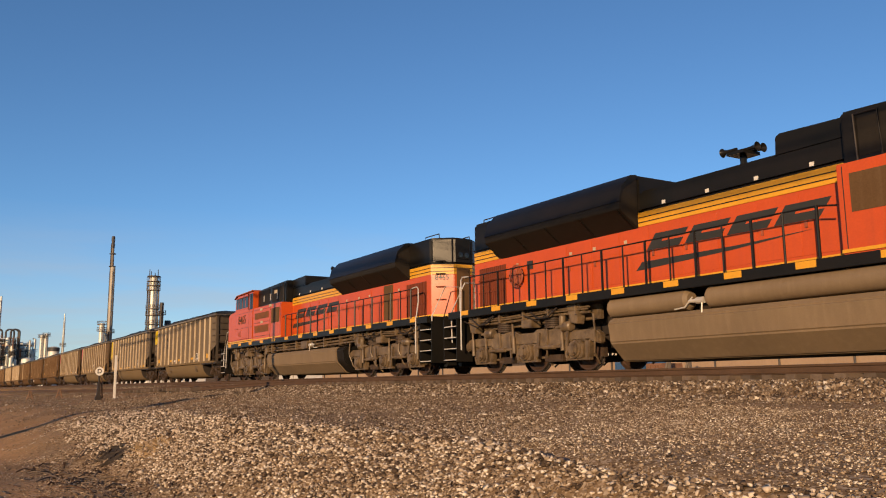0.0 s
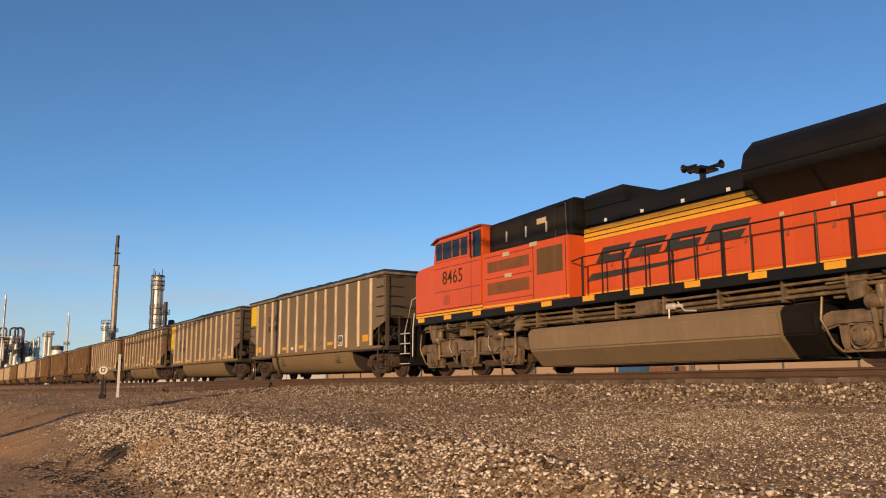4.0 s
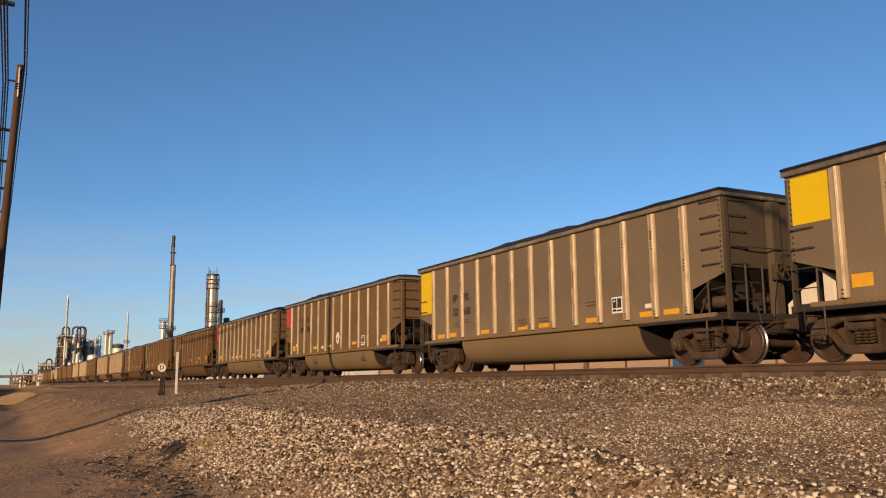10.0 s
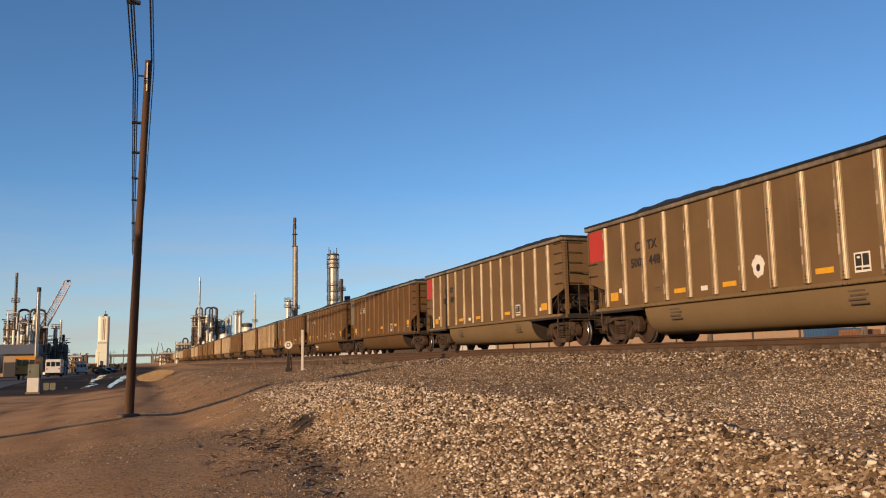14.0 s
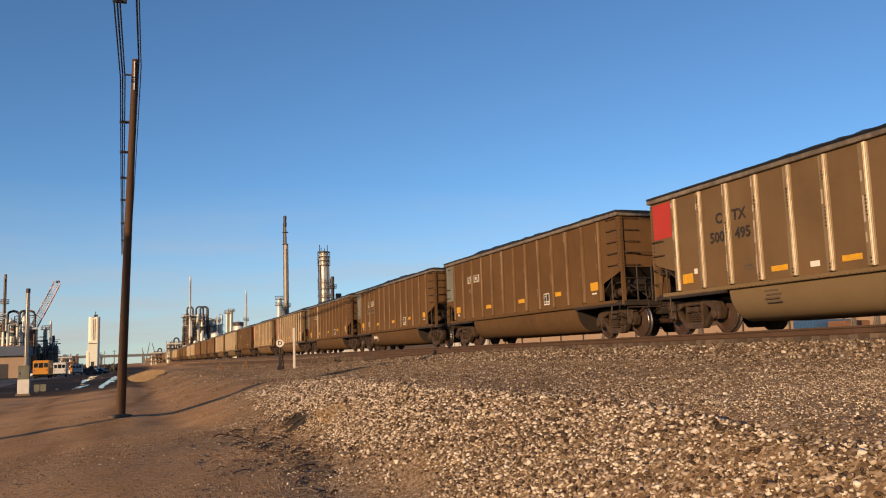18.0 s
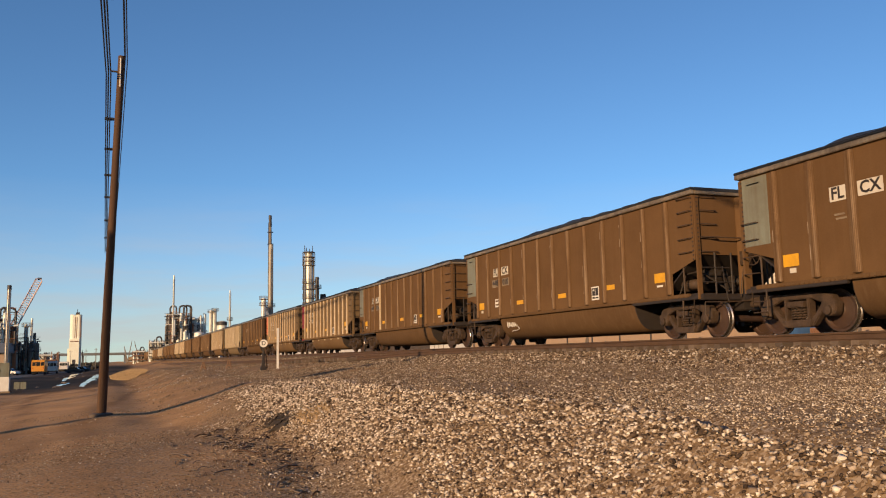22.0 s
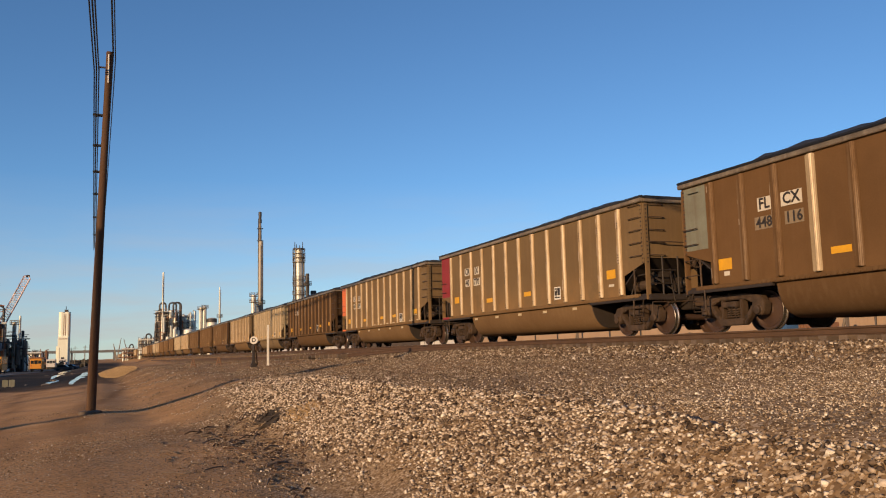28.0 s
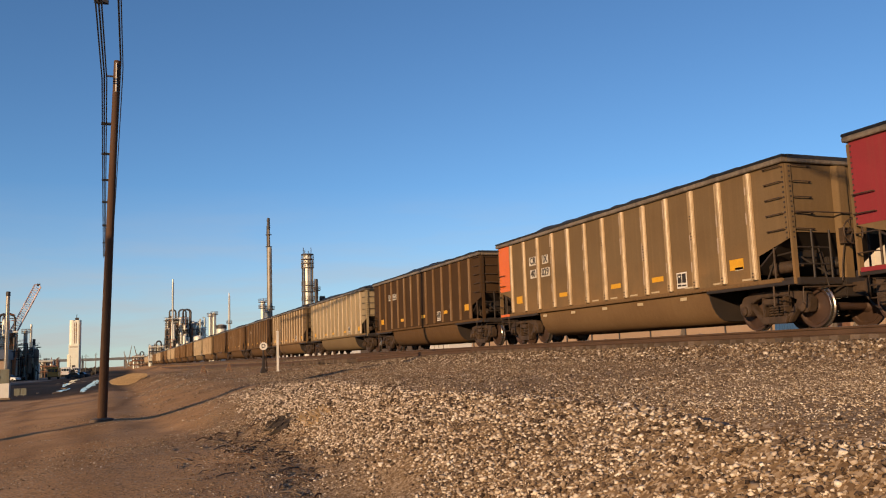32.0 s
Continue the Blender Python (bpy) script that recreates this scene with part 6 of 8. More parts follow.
    if dark_tank_end:
        part("tank_end", Shape().prism([(y * 0.985, 0.26 + (z - 0.24) * 0.97) for y, z in sec], 3.625, 4.3, "x"), M_loco_black, lo, "black end compartment of the tank", 0.03)
    for x0, x1 in ((1.25, 3.7), (-4.6, 0.8)):
        part("air_reservoir", Shape().lathe([(0, x0), (0.15, x0), (0.22, x0 + 0.08), (0.22, x1 - 0.08), (0.15, x1), (0, x1)], (0, 1.26, 1.47), "x", 18), M_tank, lo, "dusty air reservoir")
    for s in (-1, 1):
        for z, y, r in ((1.34, 1.30, 0.03), (1.46, 1.22, 0.045), (1.58, 1.32, 0.028), (1.40, 1.12, 0.05)):
            if s < 0:
                part("pipe", Shape().tube([(-4.6, s * y, z + 0.02), (-1.5, s * y, z), (1.2, s * y, z - 0.01), (4.9, s * y, z + 0.03)], r, 8), M_gear, lo)
        for a in (-8.7, -6.3, 5.6, 8.4):
            part("cable_loop", Shape().tube([(a, s * 1.35, 1.66), (a + 0.3, s * 1.4, 1.45), (a + 0.7, s * 1.4, 1.42), (a + 1.1, s * 1.36, 1.62)], 0.025, 7).tube([(a + 0.2, s * 1.3, 1.64), (a + 0.8, s * 1.36, 1.36), (a + 1.6, s * 1.3, 1.6)], 0.02, 7), M_black, lo)
        for a in (-9.6, -5.0, 4.8, 9.3):
            part("bracket", Shape().prism([(a, 1.69), (a + 0.5, 1.69), (a + 0.38, 1.25), (a + 0.12, 1.2)], min(s * 1.05, s * 1.3), max(s * 1.05, s * 1.3)), M_gear, lo, "", 0.015)
        for x0, x1 in ((-10.0, -4.35), (4.4, 9.9)):
            part("underframe_beam", Shape().box(x0, x1, min(s * 0.86, s * 0.98), max(s * 0.86, s * 0.98), 1.30, 1.685), M_gear, lo, "dusty underframe beam", 0.015)
            for z, y, r in ((1.60, 1.24, 0.03), (1.54, 1.30, 0.022), (1.47, 1.22, 0.035)):
                part("pipe", Shape().tube([(x0 + 0.1, s * y, z), (x0 + 1.7, s * y, z + 0.02), (x0 + 3.6, s * y, z - 0.03), (x1 - 0.1, s * y, z)], r, 8), M_gear, lo)
            for k in range(5):
                a = x0 + 0.5 + k * 1.08
                part("hanger", Shape().box(a, a + 0.05, min(s * 1.16, s * 1.34), max(s * 1.16, s * 1.34), 1.43, 1.685), M_gear, lo)
            part("junction_box", Shape().box(x0 + 2.3, x0 + 2.75, min(s * 1.0, s * 1.34), max(s * 1.0, s * 1.34), 1.22, 1.44), M_gear, lo, "", 0.02)
            part("drain_valve", Shape().lathe([(0.0, 1.16), (0.07, 1.16), (0.09, 1.22), (0.09, 1.42), (0.05, 1.46), (0.0, 1.46)], (x0 + 1.1, s * 1.27, 0), "z", 12), M_gear, lo)
        for k in range(6):
            part("pipe_clamp", Shape().box(-3.9 + k * 1.5, -3.84 + k * 1.5, min(s * 1.05, s * 1.36), max(s * 1.05, s * 1.36), 1.28, 1.685), M_gear, lo)
        part("valve_cluster", Shape().lathe([(0, -0.2), (0.07, -0.2), (0.07, 0.0), (0.04, 0.02), (0.04, 0.2), (0, 0.2)], (1.0, s * 1.4, 1.42), "x", 10).tube([(0.85, s * 1.42, 1.42), (0.86, s * 1.44, 1.10)], 0.018, 6).tube([(1.1, s * 1.42, 1.5), (1.3, s * 1.44, 1.3), (1.6, s * 1.42, 1.28)], 0.018, 6), M_silver, lo)
        part("valve_box", Shape().box(-0.2, 0.5, min(s * 1.1, s * 1.4), max(s * 1.1, s * 1.4), 1.3, 1.62), M_gear, lo, "", 0.02)
    ring = [(7.7 + 0.3 * math.cos(a), 1.06, 2.72 + 0.3 * math.sin(a)) for a in np.linspace(0, 2 * math.pi, 25)]
    hb = part("hand_brake", Shape().tube(ring, 0.022, 7), M_orange_dusty, lo, "dull orange hand brake wheel")
    for a in (0.3, 1.9, 3.5, 5.1):
        part("spoke", Shape().tube([(7.7, 1.06, 2.72), (7.7 + 0.29 * math.cos(a), 1.06, 2.72 + 0.29 * math.sin(a))], 0.016, 6), M_orange_dusty, hb)
    part("gear_case", Shape().box(7.5, 7.9, 0.95, 1.05, 2.5, 2.9), M_orange_dusty, hb, "", 0.02)
    part("notice", Shape().box(7.05, 7.3, 0.96, 0.972, 2.85, 3.08), M_logo, lo)
    for x in (-7.39, 7.15):
        loco_truck(lo, x)
    return lo


lead = locomotive("orange and black diesel locomotive with yellow stripes, cab trailing", True)
LOCOS.append((lead, -6.3, 0))
other = locomotive("orange and black diesel locomotive with yellow stripes, coupled ahead", False)
LOCOS.append((other, 16.17, 180))

# ---- utility pole and cables ----
def place(az, el, d):
    """The point at azimuth az (from +y to -x), elevation el and level distance d from the eye."""
    a, e = radians(az), radians(el)
    return Vector((-math.sin(a) * d, math.cos(a) * d, EYE[2] + math.tan(e) * d))


pole = thing("utility_pole", "tall weathered brown wooden utility pole", "utility pole", group="utility poles")
foot, tip = Vector((-26.75, -0.30, -0.06)), place(90.05, 19.25, 26.6)
part("shaft", Shape().tube([foot + Vector((0, 0, -0.3)), foot.lerp(tip, 0.33), foot.lerp(tip, 0.66), tip], 0.136, 16, 0.094), M_wood, pole)
part("footing", Shape().lathe([(0.34, -0.1), (0.33, 0.06), (0.2, 0.09)], (foot.x, foot.y, float(height(foot.x, foot.y))), "z", 14), M_tie, pole, "dirty concrete collar")
part("bracket", Shape().tube([tip + Vector((0, -0.28, -0.5)), tip + Vector((0, 0.02, -0.5))], 0.03, 8), M_under, pole)
part("lightning_strip", Shape().tube([tip + Vector((0.11, -0.02, -0.1)), tip + Vector((0.12, -0.02, -1.0))], 0.02, 6), M_white, pole)
BEHIND = Vector((24.0, -0.9, 10.4))


def cable(name, start, end, sag, r, label, clamps=()):
    pts = [start.lerp(end, k / 24) - Vector((0, 0, sag * 4 * (k / 24) * (1 - k / 24))) for k in range(25)]
    c = thing(name, label, "cable", group="overhead cables")
    part("strand", Shape().tube(pts, r, 6), M_cable, c)
    for k in clamps:
        p = start.lerp(end, k) - Vector((0, 0, sag * 4 * k * (1 - k)))
        part("spacer", Shape().box(p.x - 0.05, p.x + 0.05, p.y - 0.10, p.y + 0.22, p.z - 0.045, p.z + 0.045), M_cable, c, "", 0.01)
    return c


AFAR = Vector((-62.0, -0.38, 9.6))
for dy, dz, r, cl in ((-0.42, -0.62, 0.020, ()), (-0.36, -0.50, 0.024, (0.12, 0.22, 0.33, 0.45, 0.62, 0.8)), (-0.29, -0.60, 0.020, ()), (0.10, 0.0, 0.026, ()), (0.17, -0.2, 0.016, ())):
    a = tip + Vector((0, dy, dz))
    cable("overhead_cable", a, BEHIND + Vector((0, dy + (0.35 if dy < 0 else 0.0), dz)), 0.35, r, "black overhead cable strung along the track", cl)
    cable("overhead_cable", a, AFAR + Vector((0, dy * 0.9, dz)), 0.45, r, "black overhead cable strung beyond the pole", cl)
for x, y in ((24.0, -0.7), (-62.2, -0.62)):
    p = copy_thing(pole, pose(x - foot.x, y - foot.y, float(height(x, y)) - 0.05))
# stout masts over the road, behind the eye; their long shadows cross the lot
for x, y, r, h in ((-14.1, -16.6, 0.25, 10.6), (-25.2, -26.4, 0.34, 10.0), (-33.6, -30.2, 0.30, 11.0)):
    mast = thing("timber_mast", "stout brown timber mast beside the road", "utility pole", group="masts over the road")
    g = float(height(x, y))
    part("shaft", Shape().tube([(x, y, g - 0.3), (x, y, g + h * 0.5), (x, y, g + h)], r, 14, r * 0.85), M_wood, mast)

# ---- refinery beyond the track ----
M_steel_pale = surface("pale_steel_cladding", (0.64, 0.64, 0.57), 0.5, 0.2, (0.50, 0.49, 0.42), 0.5, 0.6, 0.06, 0.03, 6, (0.36, 0.32, 0.26), 0.3)
M_steel_grey = surface("grey_structural_steel", (0.156, 0.129, 0.101), 0.65, 0.2, (0.101, 0.082, 0.066), 0.5, 0.6, 0.1, 0.05, 6)
M_steel_dark = surface("dark_steel", (0.047, 0.043, 0.043), 0.6, 0.2, (0.031, 0.028, 0.027), 0.5, 0.6, 0.1, 0.05, 6)
M_steel_rust = surface("rust_brown_steel", (0.203, 0.101, 0.055), 0.7, 0.1, (0.133, 0.07, 0.043), 0.5, 0.6, 0.1, 0.05, 6)
M_tower = surface("concrete_tower", (0.686, 0.694, 0.577), 0.85, 0.0, (0.608, 0.601, 0.491), 0.3, 0.6, 0.05, 0.03, 4, (0.484, 0.452, 0.374), 0.3)
M_orange_crane = plain("orange_crane_paint", (0.429, 0.156, 0.055), 0.5)
M_crane_pink = plain("faded_red_and_white_boom", (0.66, 0.50, 0.45), 0.6)
M_asphalt = surface("worn_asphalt", (0.043, 0.039, 0.037), 0.8, 0.0, (0.062, 0.055, 0.048), 0.3, 0.7, 0.12, 0.1)
M_cream = surface("tan_metal_siding", (0.335, 0.234, 0.152), 0.6, 0.0, (0.273, 0.191, 0.121), 0.4, 0.6, 0.05, 0.03, 8, (0.211, 0.148, 0.094), 0.3)
M_roof_grey = surface("grey_blue_roof", (0.117, 0.133, 0.156), 0.6, 0.1, (0.086, 0.094, 0.109), 0.4, 0.6, 0.08, 0.03)
M_blue = plain("blue_panel", (0.039, 0.094, 0.203), 0.5)
M_bus = surface("school_bus_yellow", (0.484, 0.211, 0.023), 0.4, 0.0, (0.546, 0.234, 0.016), 1.0, 0.4, 0.05, 0.02)
M_van = surface("white_vehicle_paint", (0.562, 0.546, 0.515), 0.35, 0.0, (0.468, 0.445, 0.406), 1.0, 0.4, 0.05, 0.02)
M_tyre = plain("tyre_rubber", (0.016, 0.016, 0.016), 0.8)
M_grass = surface("dry_grass", (0.406, 0.281, 0.148), 0.9, 0.0, (0.312, 0.211, 0.109), 1.0, 0.7, 0.15, 0.1, island=0.3)
M_puddle = plain("still_water", (0.039, 0.039, 0.039), 0.05, fine=0.0)


def base_of(p):
    return float(height(p.x, p.y))


def stack_tower(name, az, el, d, r0, r1, material, label, rings=(), cap=None, group="", category="stack"):
    """A round stack or column. rings: elevations at which a grated platform goes round it."""
    p = place(az, el, d)
    z0 = base_of(p) - 0.3
    t = thing(name, label, category, group=group)
    h = p.z - z0
    part("shell", Shape().lathe([(r0, 0), (r0 + (r1 - r0) * 0.5, h * 0.5), (r1, h - 0.4), (r1 * 0.9, h)], (p.x, p.y, z0), "z", 20), material, t)
    if cap:
        part("tip", Shape().lathe([(r1 * 1.1, -0.9), (r1 * 1.12, 0.1), (r1 * 0.8, 0.15)], p, "z", 16), cap, t)
    for e in rings:
        q = place(az, e, d)
        rr = r0 + (r1 - r0) * (q.z - z0) / h
        pl = part("platform", Shape().lathe([(rr, 0), (rr + 0.6, 0), (rr + 0.6, 0.14), (rr, 0.14)], q, "z", 20), M_steel_grey, t)
        for up in (0.55, 1.05):
            part("guard_rail", Shape().tube([(q.x + (rr + 0.58) * math.cos(k * 0.3927), q.y + (rr + 0.58) * math.sin(k * 0.3927), q.z + up) for k in range(17)], 0.045, 5), M_steel_grey, pl)
        for k in range(0, 16, 2):
            c, s = (rr + 0.58) * math.cos(k * 0.3927), (rr + 0.58) * math.sin(k * 0.3927)
            part("post", Shape().box(q.x + c - 0.04, q.x + c + 0.04, q.y + s - 0.04, q.y + s + 0.04, q.z, q.z + 1.1), M_steel_grey, pl)
    lad = Shape()
    for s in (-0.25, 0.25):
        lad.box(p.x + r0 + 0.1, p.x + r0 + 0.18, p.y + s - 0.04, p.y + s + 0.04, z0, z0 + h * 0.96)
    part("ladder", lad, M_steel_grey, t)
    return t


def process_unit(az0, az1, el, d, seed, label, material, depth=9.0, vessels=3, loops=2):
    """A steel rack of posts and beams, crowded with vessels, pipes and bent overhead lines."""
    rng = random.Random(seed)
    a, b = place(az0, el, d), place(az1, el, d)
    z0, z1 = base_of(a) - 0.3, a.z
    t = thing("process_unit", label, "refinery unit", group="refinery")
    u = (b - a)
    w = Vector((u.x, u.y, 0)).length
    u = Vector((u.x, u.y, 0)).normalized()
    v = Vector((-u.y, u.x, 0))
    if v.length and v.dot(Vector((a.x, a.y, 0))) < 0:
        v = -v
    o = Vector((a.x, a.y, z0))
    nx = max(3, int(w / 1.5))
    levels = max(4, int((z1 - z0) / 1.9))
    top = (z1 - z0) * 0.9
    for i in range(nx + 1):
        for j in range(2):
            p = o + u * (w * i / nx) + v * (depth * j)
            part("column", Shape().box(p.x - 0.12, p.x + 0.12, p.y - 0.12, p.y + 0.12, z0, z0 + top * rng.uniform(0.45, 1.0)), rng.choice([M_steel_grey, M_steel_grey, material]), t)
    for k in range(1, levels):
        z = z0 + top * k / levels
        for j in range(2):
            p, q = o + v * (depth * j), o + u * w * rng.uniform(0.6, 1.0) + v * (depth * j)
            part("beam", Shape().tube([(p.x, p.y, z), (q.x, q.y, z)], 0.12, 4), M_steel_grey, t)
            part("pipe", Shape().tube([(p.x, p.y, z + 0.5), (q.x, q.y, z + 0.5)], rng.uniform(0.12, 0.3), 8), rng.choice([M_steel_pale, material, M_steel_dark]), t)
        p, q = o + u * (w * rng.random()), o + u * (w * rng.random()) + v * depth
        part("deck", Shape().prism([(p.x, p.y), (q.x, p.y), (q.x, q.y), (p.x, q.y)], z - 0.06, z + 0.06, "z"), M_steel_dark, t)
    for k in range(nx):
        i, lv = rng.randrange(nx), rng.randrange(levels - 1)
        p, q = o + u * (w * i / nx), o + u * (w * (i + 1) / nx)
        part("brace", Shape().tube([(p.x, p.y, z0 + top * lv / levels), (q.x, q.y, z0 + top * (lv + 1) / levels)], 0.07, 4), M_steel_grey, t)
        part("stair", Shape().tube([(q.x, q.y + 0.4, z0 + top * lv / levels), (p.x, p.y + 0.4, z0 + top * (lv + 1) / levels)], 0.14, 4), M_steel_dark, t)
    for k in range(vessels * 2):
        p = o + u * (w * (k + rng.uniform(0.2, 0.8)) / vessels / 2) + v * rng.uniform(1, depth - 1)
        r, h = rng.uniform(0.35, 0.95), top * rng.uniform(0.4, 1.0)
        part("vessel", Shape().lathe([(0.1, 0), (r, 0.4), (r, h - 0.6), (r * 0.7, h - 0.15), (0.1, h)], (p.x, p.y, z0), "z", 14), rng.choice([M_steel_pale, M_steel_pale, M_steel_pale, M_steel_grey]), t)
    for k in range(loops):
        p = o + u * (w * rng.uniform(0.15, 0.85)) + v * rng.uniform(0, 2)
        span = rng.uniform(1.6, 2.6)
        pts = [(p.x, p.y, z0 + top * 0.3), (p.x, p.y, z1 - 1.2)]
        for s in range(7):
            th = math.pi * s / 6
            c = p + u * (span / 2 * (1 - math.cos(th)))
            pts.append((c.x, c.y, z1 - 1.0 + 0.9 * math.sin(th)))
        c = p + u * span
        pts += [(c.x, c.y, z1 - 1.2), (c.x, c.y, z0 + top * 0.4)]
        part("overhead_line", Shape().tube(pts, 0.29, 8), M_steel_dark, t)
    for k in range(int(14 + w * 6.0)):
        p = o + u * (w * rng.random()) + v * rng.uniform(0, depth)
        za = z0 + top * rng.uniform(0.1, 0.6)
        part("riser", Shape().tube([(p.x, p.y, za), (p.x, p.y, za + top * 0.38), (p.x + u.x * 0.8, p.y + u.y * 0.8, za + top * 0.39)], rng.uniform(0.08, 0.2), 6), rng.choice([M_steel_pale, M_steel_dark, material]), t)
    return t


def plain_tank(az, el, d, r, label, top=None):
    p = place(az, el, d)
    z0 = base_of(p) - 0.3
    t = thing("storage_tank", label, "tank", group="refinery")
    part("shell", Shape().lathe([(r, 0), (r, p.z - z0), (r * 0.5, p.z - z0 + 0.35), (0.05, p.z - z0 + 0.45)], (p.x, p.y, z0), "z", 28), M_steel_pale, t)
    if top:
        part("rim", Shape().lathe([(r + 0.05, -1.2), (r + 0.08, 0.05), (r - 0.2, 0.1)], p, "z", 28), top, t)
    return t


fl = stack_tower("flare_stack", 80.26, 7.6, 260, 0.78, 0.70, surface("dull_stack_steel", (0.328, 0.296, 0.242), 0.6, 0.2, (0.234, 0.203, 0.156), 0.5, 0.6, 0.08, 0.03, 6), "tall pale flare stack with a dark tip", (3.4,), category="flare stack")
q0, q1 = place(80.30, 7.5, 260), place(80.32, 9.35, 260)
part("riser_pipe", Shape().tube([q0, q1], 0.42, 12, 0.36), M_steel_grey, fl, "grey upper riser")
part("tip", Shape().lathe([(0.5, -2.6), (0.52, -1.4), (0.42, -1.3), (0.5, 0.0), (0.48, 0.8), (0.3, 0.9)], q1, "z", 14), M_steel_dark, fl, "sooty flare tip")
part("pilot_line", Shape().tube([place(80.42, 3.0, 260), place(80.42, 9.0, 260), q1], 0.14, 6), M_steel_dark, fl)
for e in (7.6, 8.4):
    part("platform", Shape().lathe([(0.3, 0), (0.95, 0), (0.95, 0.15), (0.3, 0.15)], place(80.31, e, 260), "z", 14), M_steel_dark, fl)
dcol = stack_tower("distillation_column", 77.74, 7.05, 220, 1.12, 1.06, M_steel_pale, "broad silver column ringed with platforms", (3.4, 3.96, 4.55, 4.95, 6.15, 6.45, 6.72), category="column")
top = place(77.74, 7.05, 220)
for k in range(5):
    a = 0.9 + k * 1.1
    part("riser_pipe", Shape().tube([top + Vector((1.42 * math.cos(a), 1.42 * math.sin(a), -17.0)), top + Vector((1.42 * math.cos(a), 1.42 * math.sin(a), -1.5 - 2.0 * (k % 3)))], 0.16, 6), M_steel_dark if k % 2 else M_steel_grey, dcol)
cr = thing("column_head", "cluster of pipes and rails over a silver column", "pipework")
for k in range(7):
    a = 2 * math.pi * k / 7
    part("post", Shape().tube([top + Vector((1.05 * math.cos(a), 1.05 * math.sin(a), -0.6)), top + Vector((1.05 * math.cos(a), 1.05 * math.sin(a), 0.9 + 0.5 * (k % 3)))], 0.09, 6), M_steel_dark, cr)
part("deck", Shape().lathe([(0.2, -0.1), (1.6, -0.1), (1.6, 0.15), (0.2, 0.15)], top, "z", 18), M_steel_dark, cr)
stack_tower("exhaust_stack", 77.18, 5.40, 226, 0.55, 0.5, M_steel_dark, "dark exhaust stack beside a column", (4.6,))
stack_tower("exhaust_stack", 76.78, 4.24, 226, 0.8, 0.8, M_steel_dark, "short dark exhaust stack")
stack_tower("vessel_tower", 80.72, 4.0, 255, 0.75, 0.7, M_steel_pale, "slim pale vessel with a caged ladder", (3.5, 3.9), category="vessel")
stack_tower("vessel_tower", 80.55, 3.4, 258, 0.6, 0.6, M_steel_pale, "slim pale vessel beside a stack", (3.2,), category="vessel")
stack_tower("vent_stack", 86.47, 5.51, 300, 0.36, 0.3, M_steel_pale, "slender silver vent stack")
sb = stack_tower("vent_stack", 82.91, 4.55, 300, 0.6, 0.2, M_steel_pale, "tapering silver vent stack", (2.54,))
process_unit(86.95, 85.45, 3.56, 300, 21, "crowded refinery unit of dark pipes and silver vessels", M_steel_dark, 10, 7, 4)
process_unit(87.9, 86.95, 1.55, 330, 22, "low refinery rack of pipes", M_steel_rust, 8, 3, 1)
process_unit(85.30, 84.40, 3.25, 310, 23, "refinery unit with twin silver vessels", M_steel_pale, 8, 4, 0)
process_unit(88.9, 87.9, 0.9, 420, 24, "distant low pipe racks", M_steel_rust, 8, 3, 1)
stack_tower("vessel_tower", 84.10, 3.2, 300, 0.6, 0.6, M_steel_pale, "slim silver vessel ringed by a platform", (3.05,), category="vessel")
stack_tower("vessel_tower", 83.86, 3.3, 300, 0.65, 0.65, M_steel_pale, "slim silver vessel ringed by a platform", (3.15,), category="vessel")
plain_tank(83.40, 2.45, 300, 1.7, "white tank with a black rim", M_steel_dark)
plain_tank(84.85, 1.75, 290, 1.6, "low white tank beside a unit")
# ---- refinery over the lot ----
stack_tower("chimney", 96.04, 4.70, 210, 0.46, 0.42, surface("galvanised_chimney", (0.312, 0.296, 0.265), 0.4, 0.4, (0.234, 0.211, 0.179), 0.5, 0.6, 0.08, 0.03, 6), "silver chimney with a dark cap", (), M_steel_dark)
stack_tower("vent_stack", 97.30, 5.6, 230, 0.4, 0.34, M_steel_grey, "tall thin grey vent stack", (3.8,))
process_unit(97.9, 95.75, 3.4, 230, 31, "rust-coloured refinery unit of pipes, decks and dark bent lines", M_steel_rust, 12, 6, 3)
process_unit(95.75, 94.3, 1.7, 240, 32, "low rust-coloured pipe racks", M_steel_rust, 10, 5, 0)
process_unit(94.3, 93.2, 0.85, 300, 33, "low dark pipe racks far off", M_steel_rust, 10, 4, 0)
stack_tower("vessel_tower", 95.03, 2.37, 240, 0.5, 0.48, M_steel_pale, "silver vessel over a pipe rack", (2.2,), category="vessel")
stack_tower("vent_stack", 94.73, 2.74, 250, 0.3, 0.28, M_steel_pale, "slender silver vent stack")
stack_tower("vent_stack", 94.56, 1.84, 240, 0.4, 0.36, M_steel_dark, "dark vent stack over racks")
rng = random.Random(9)
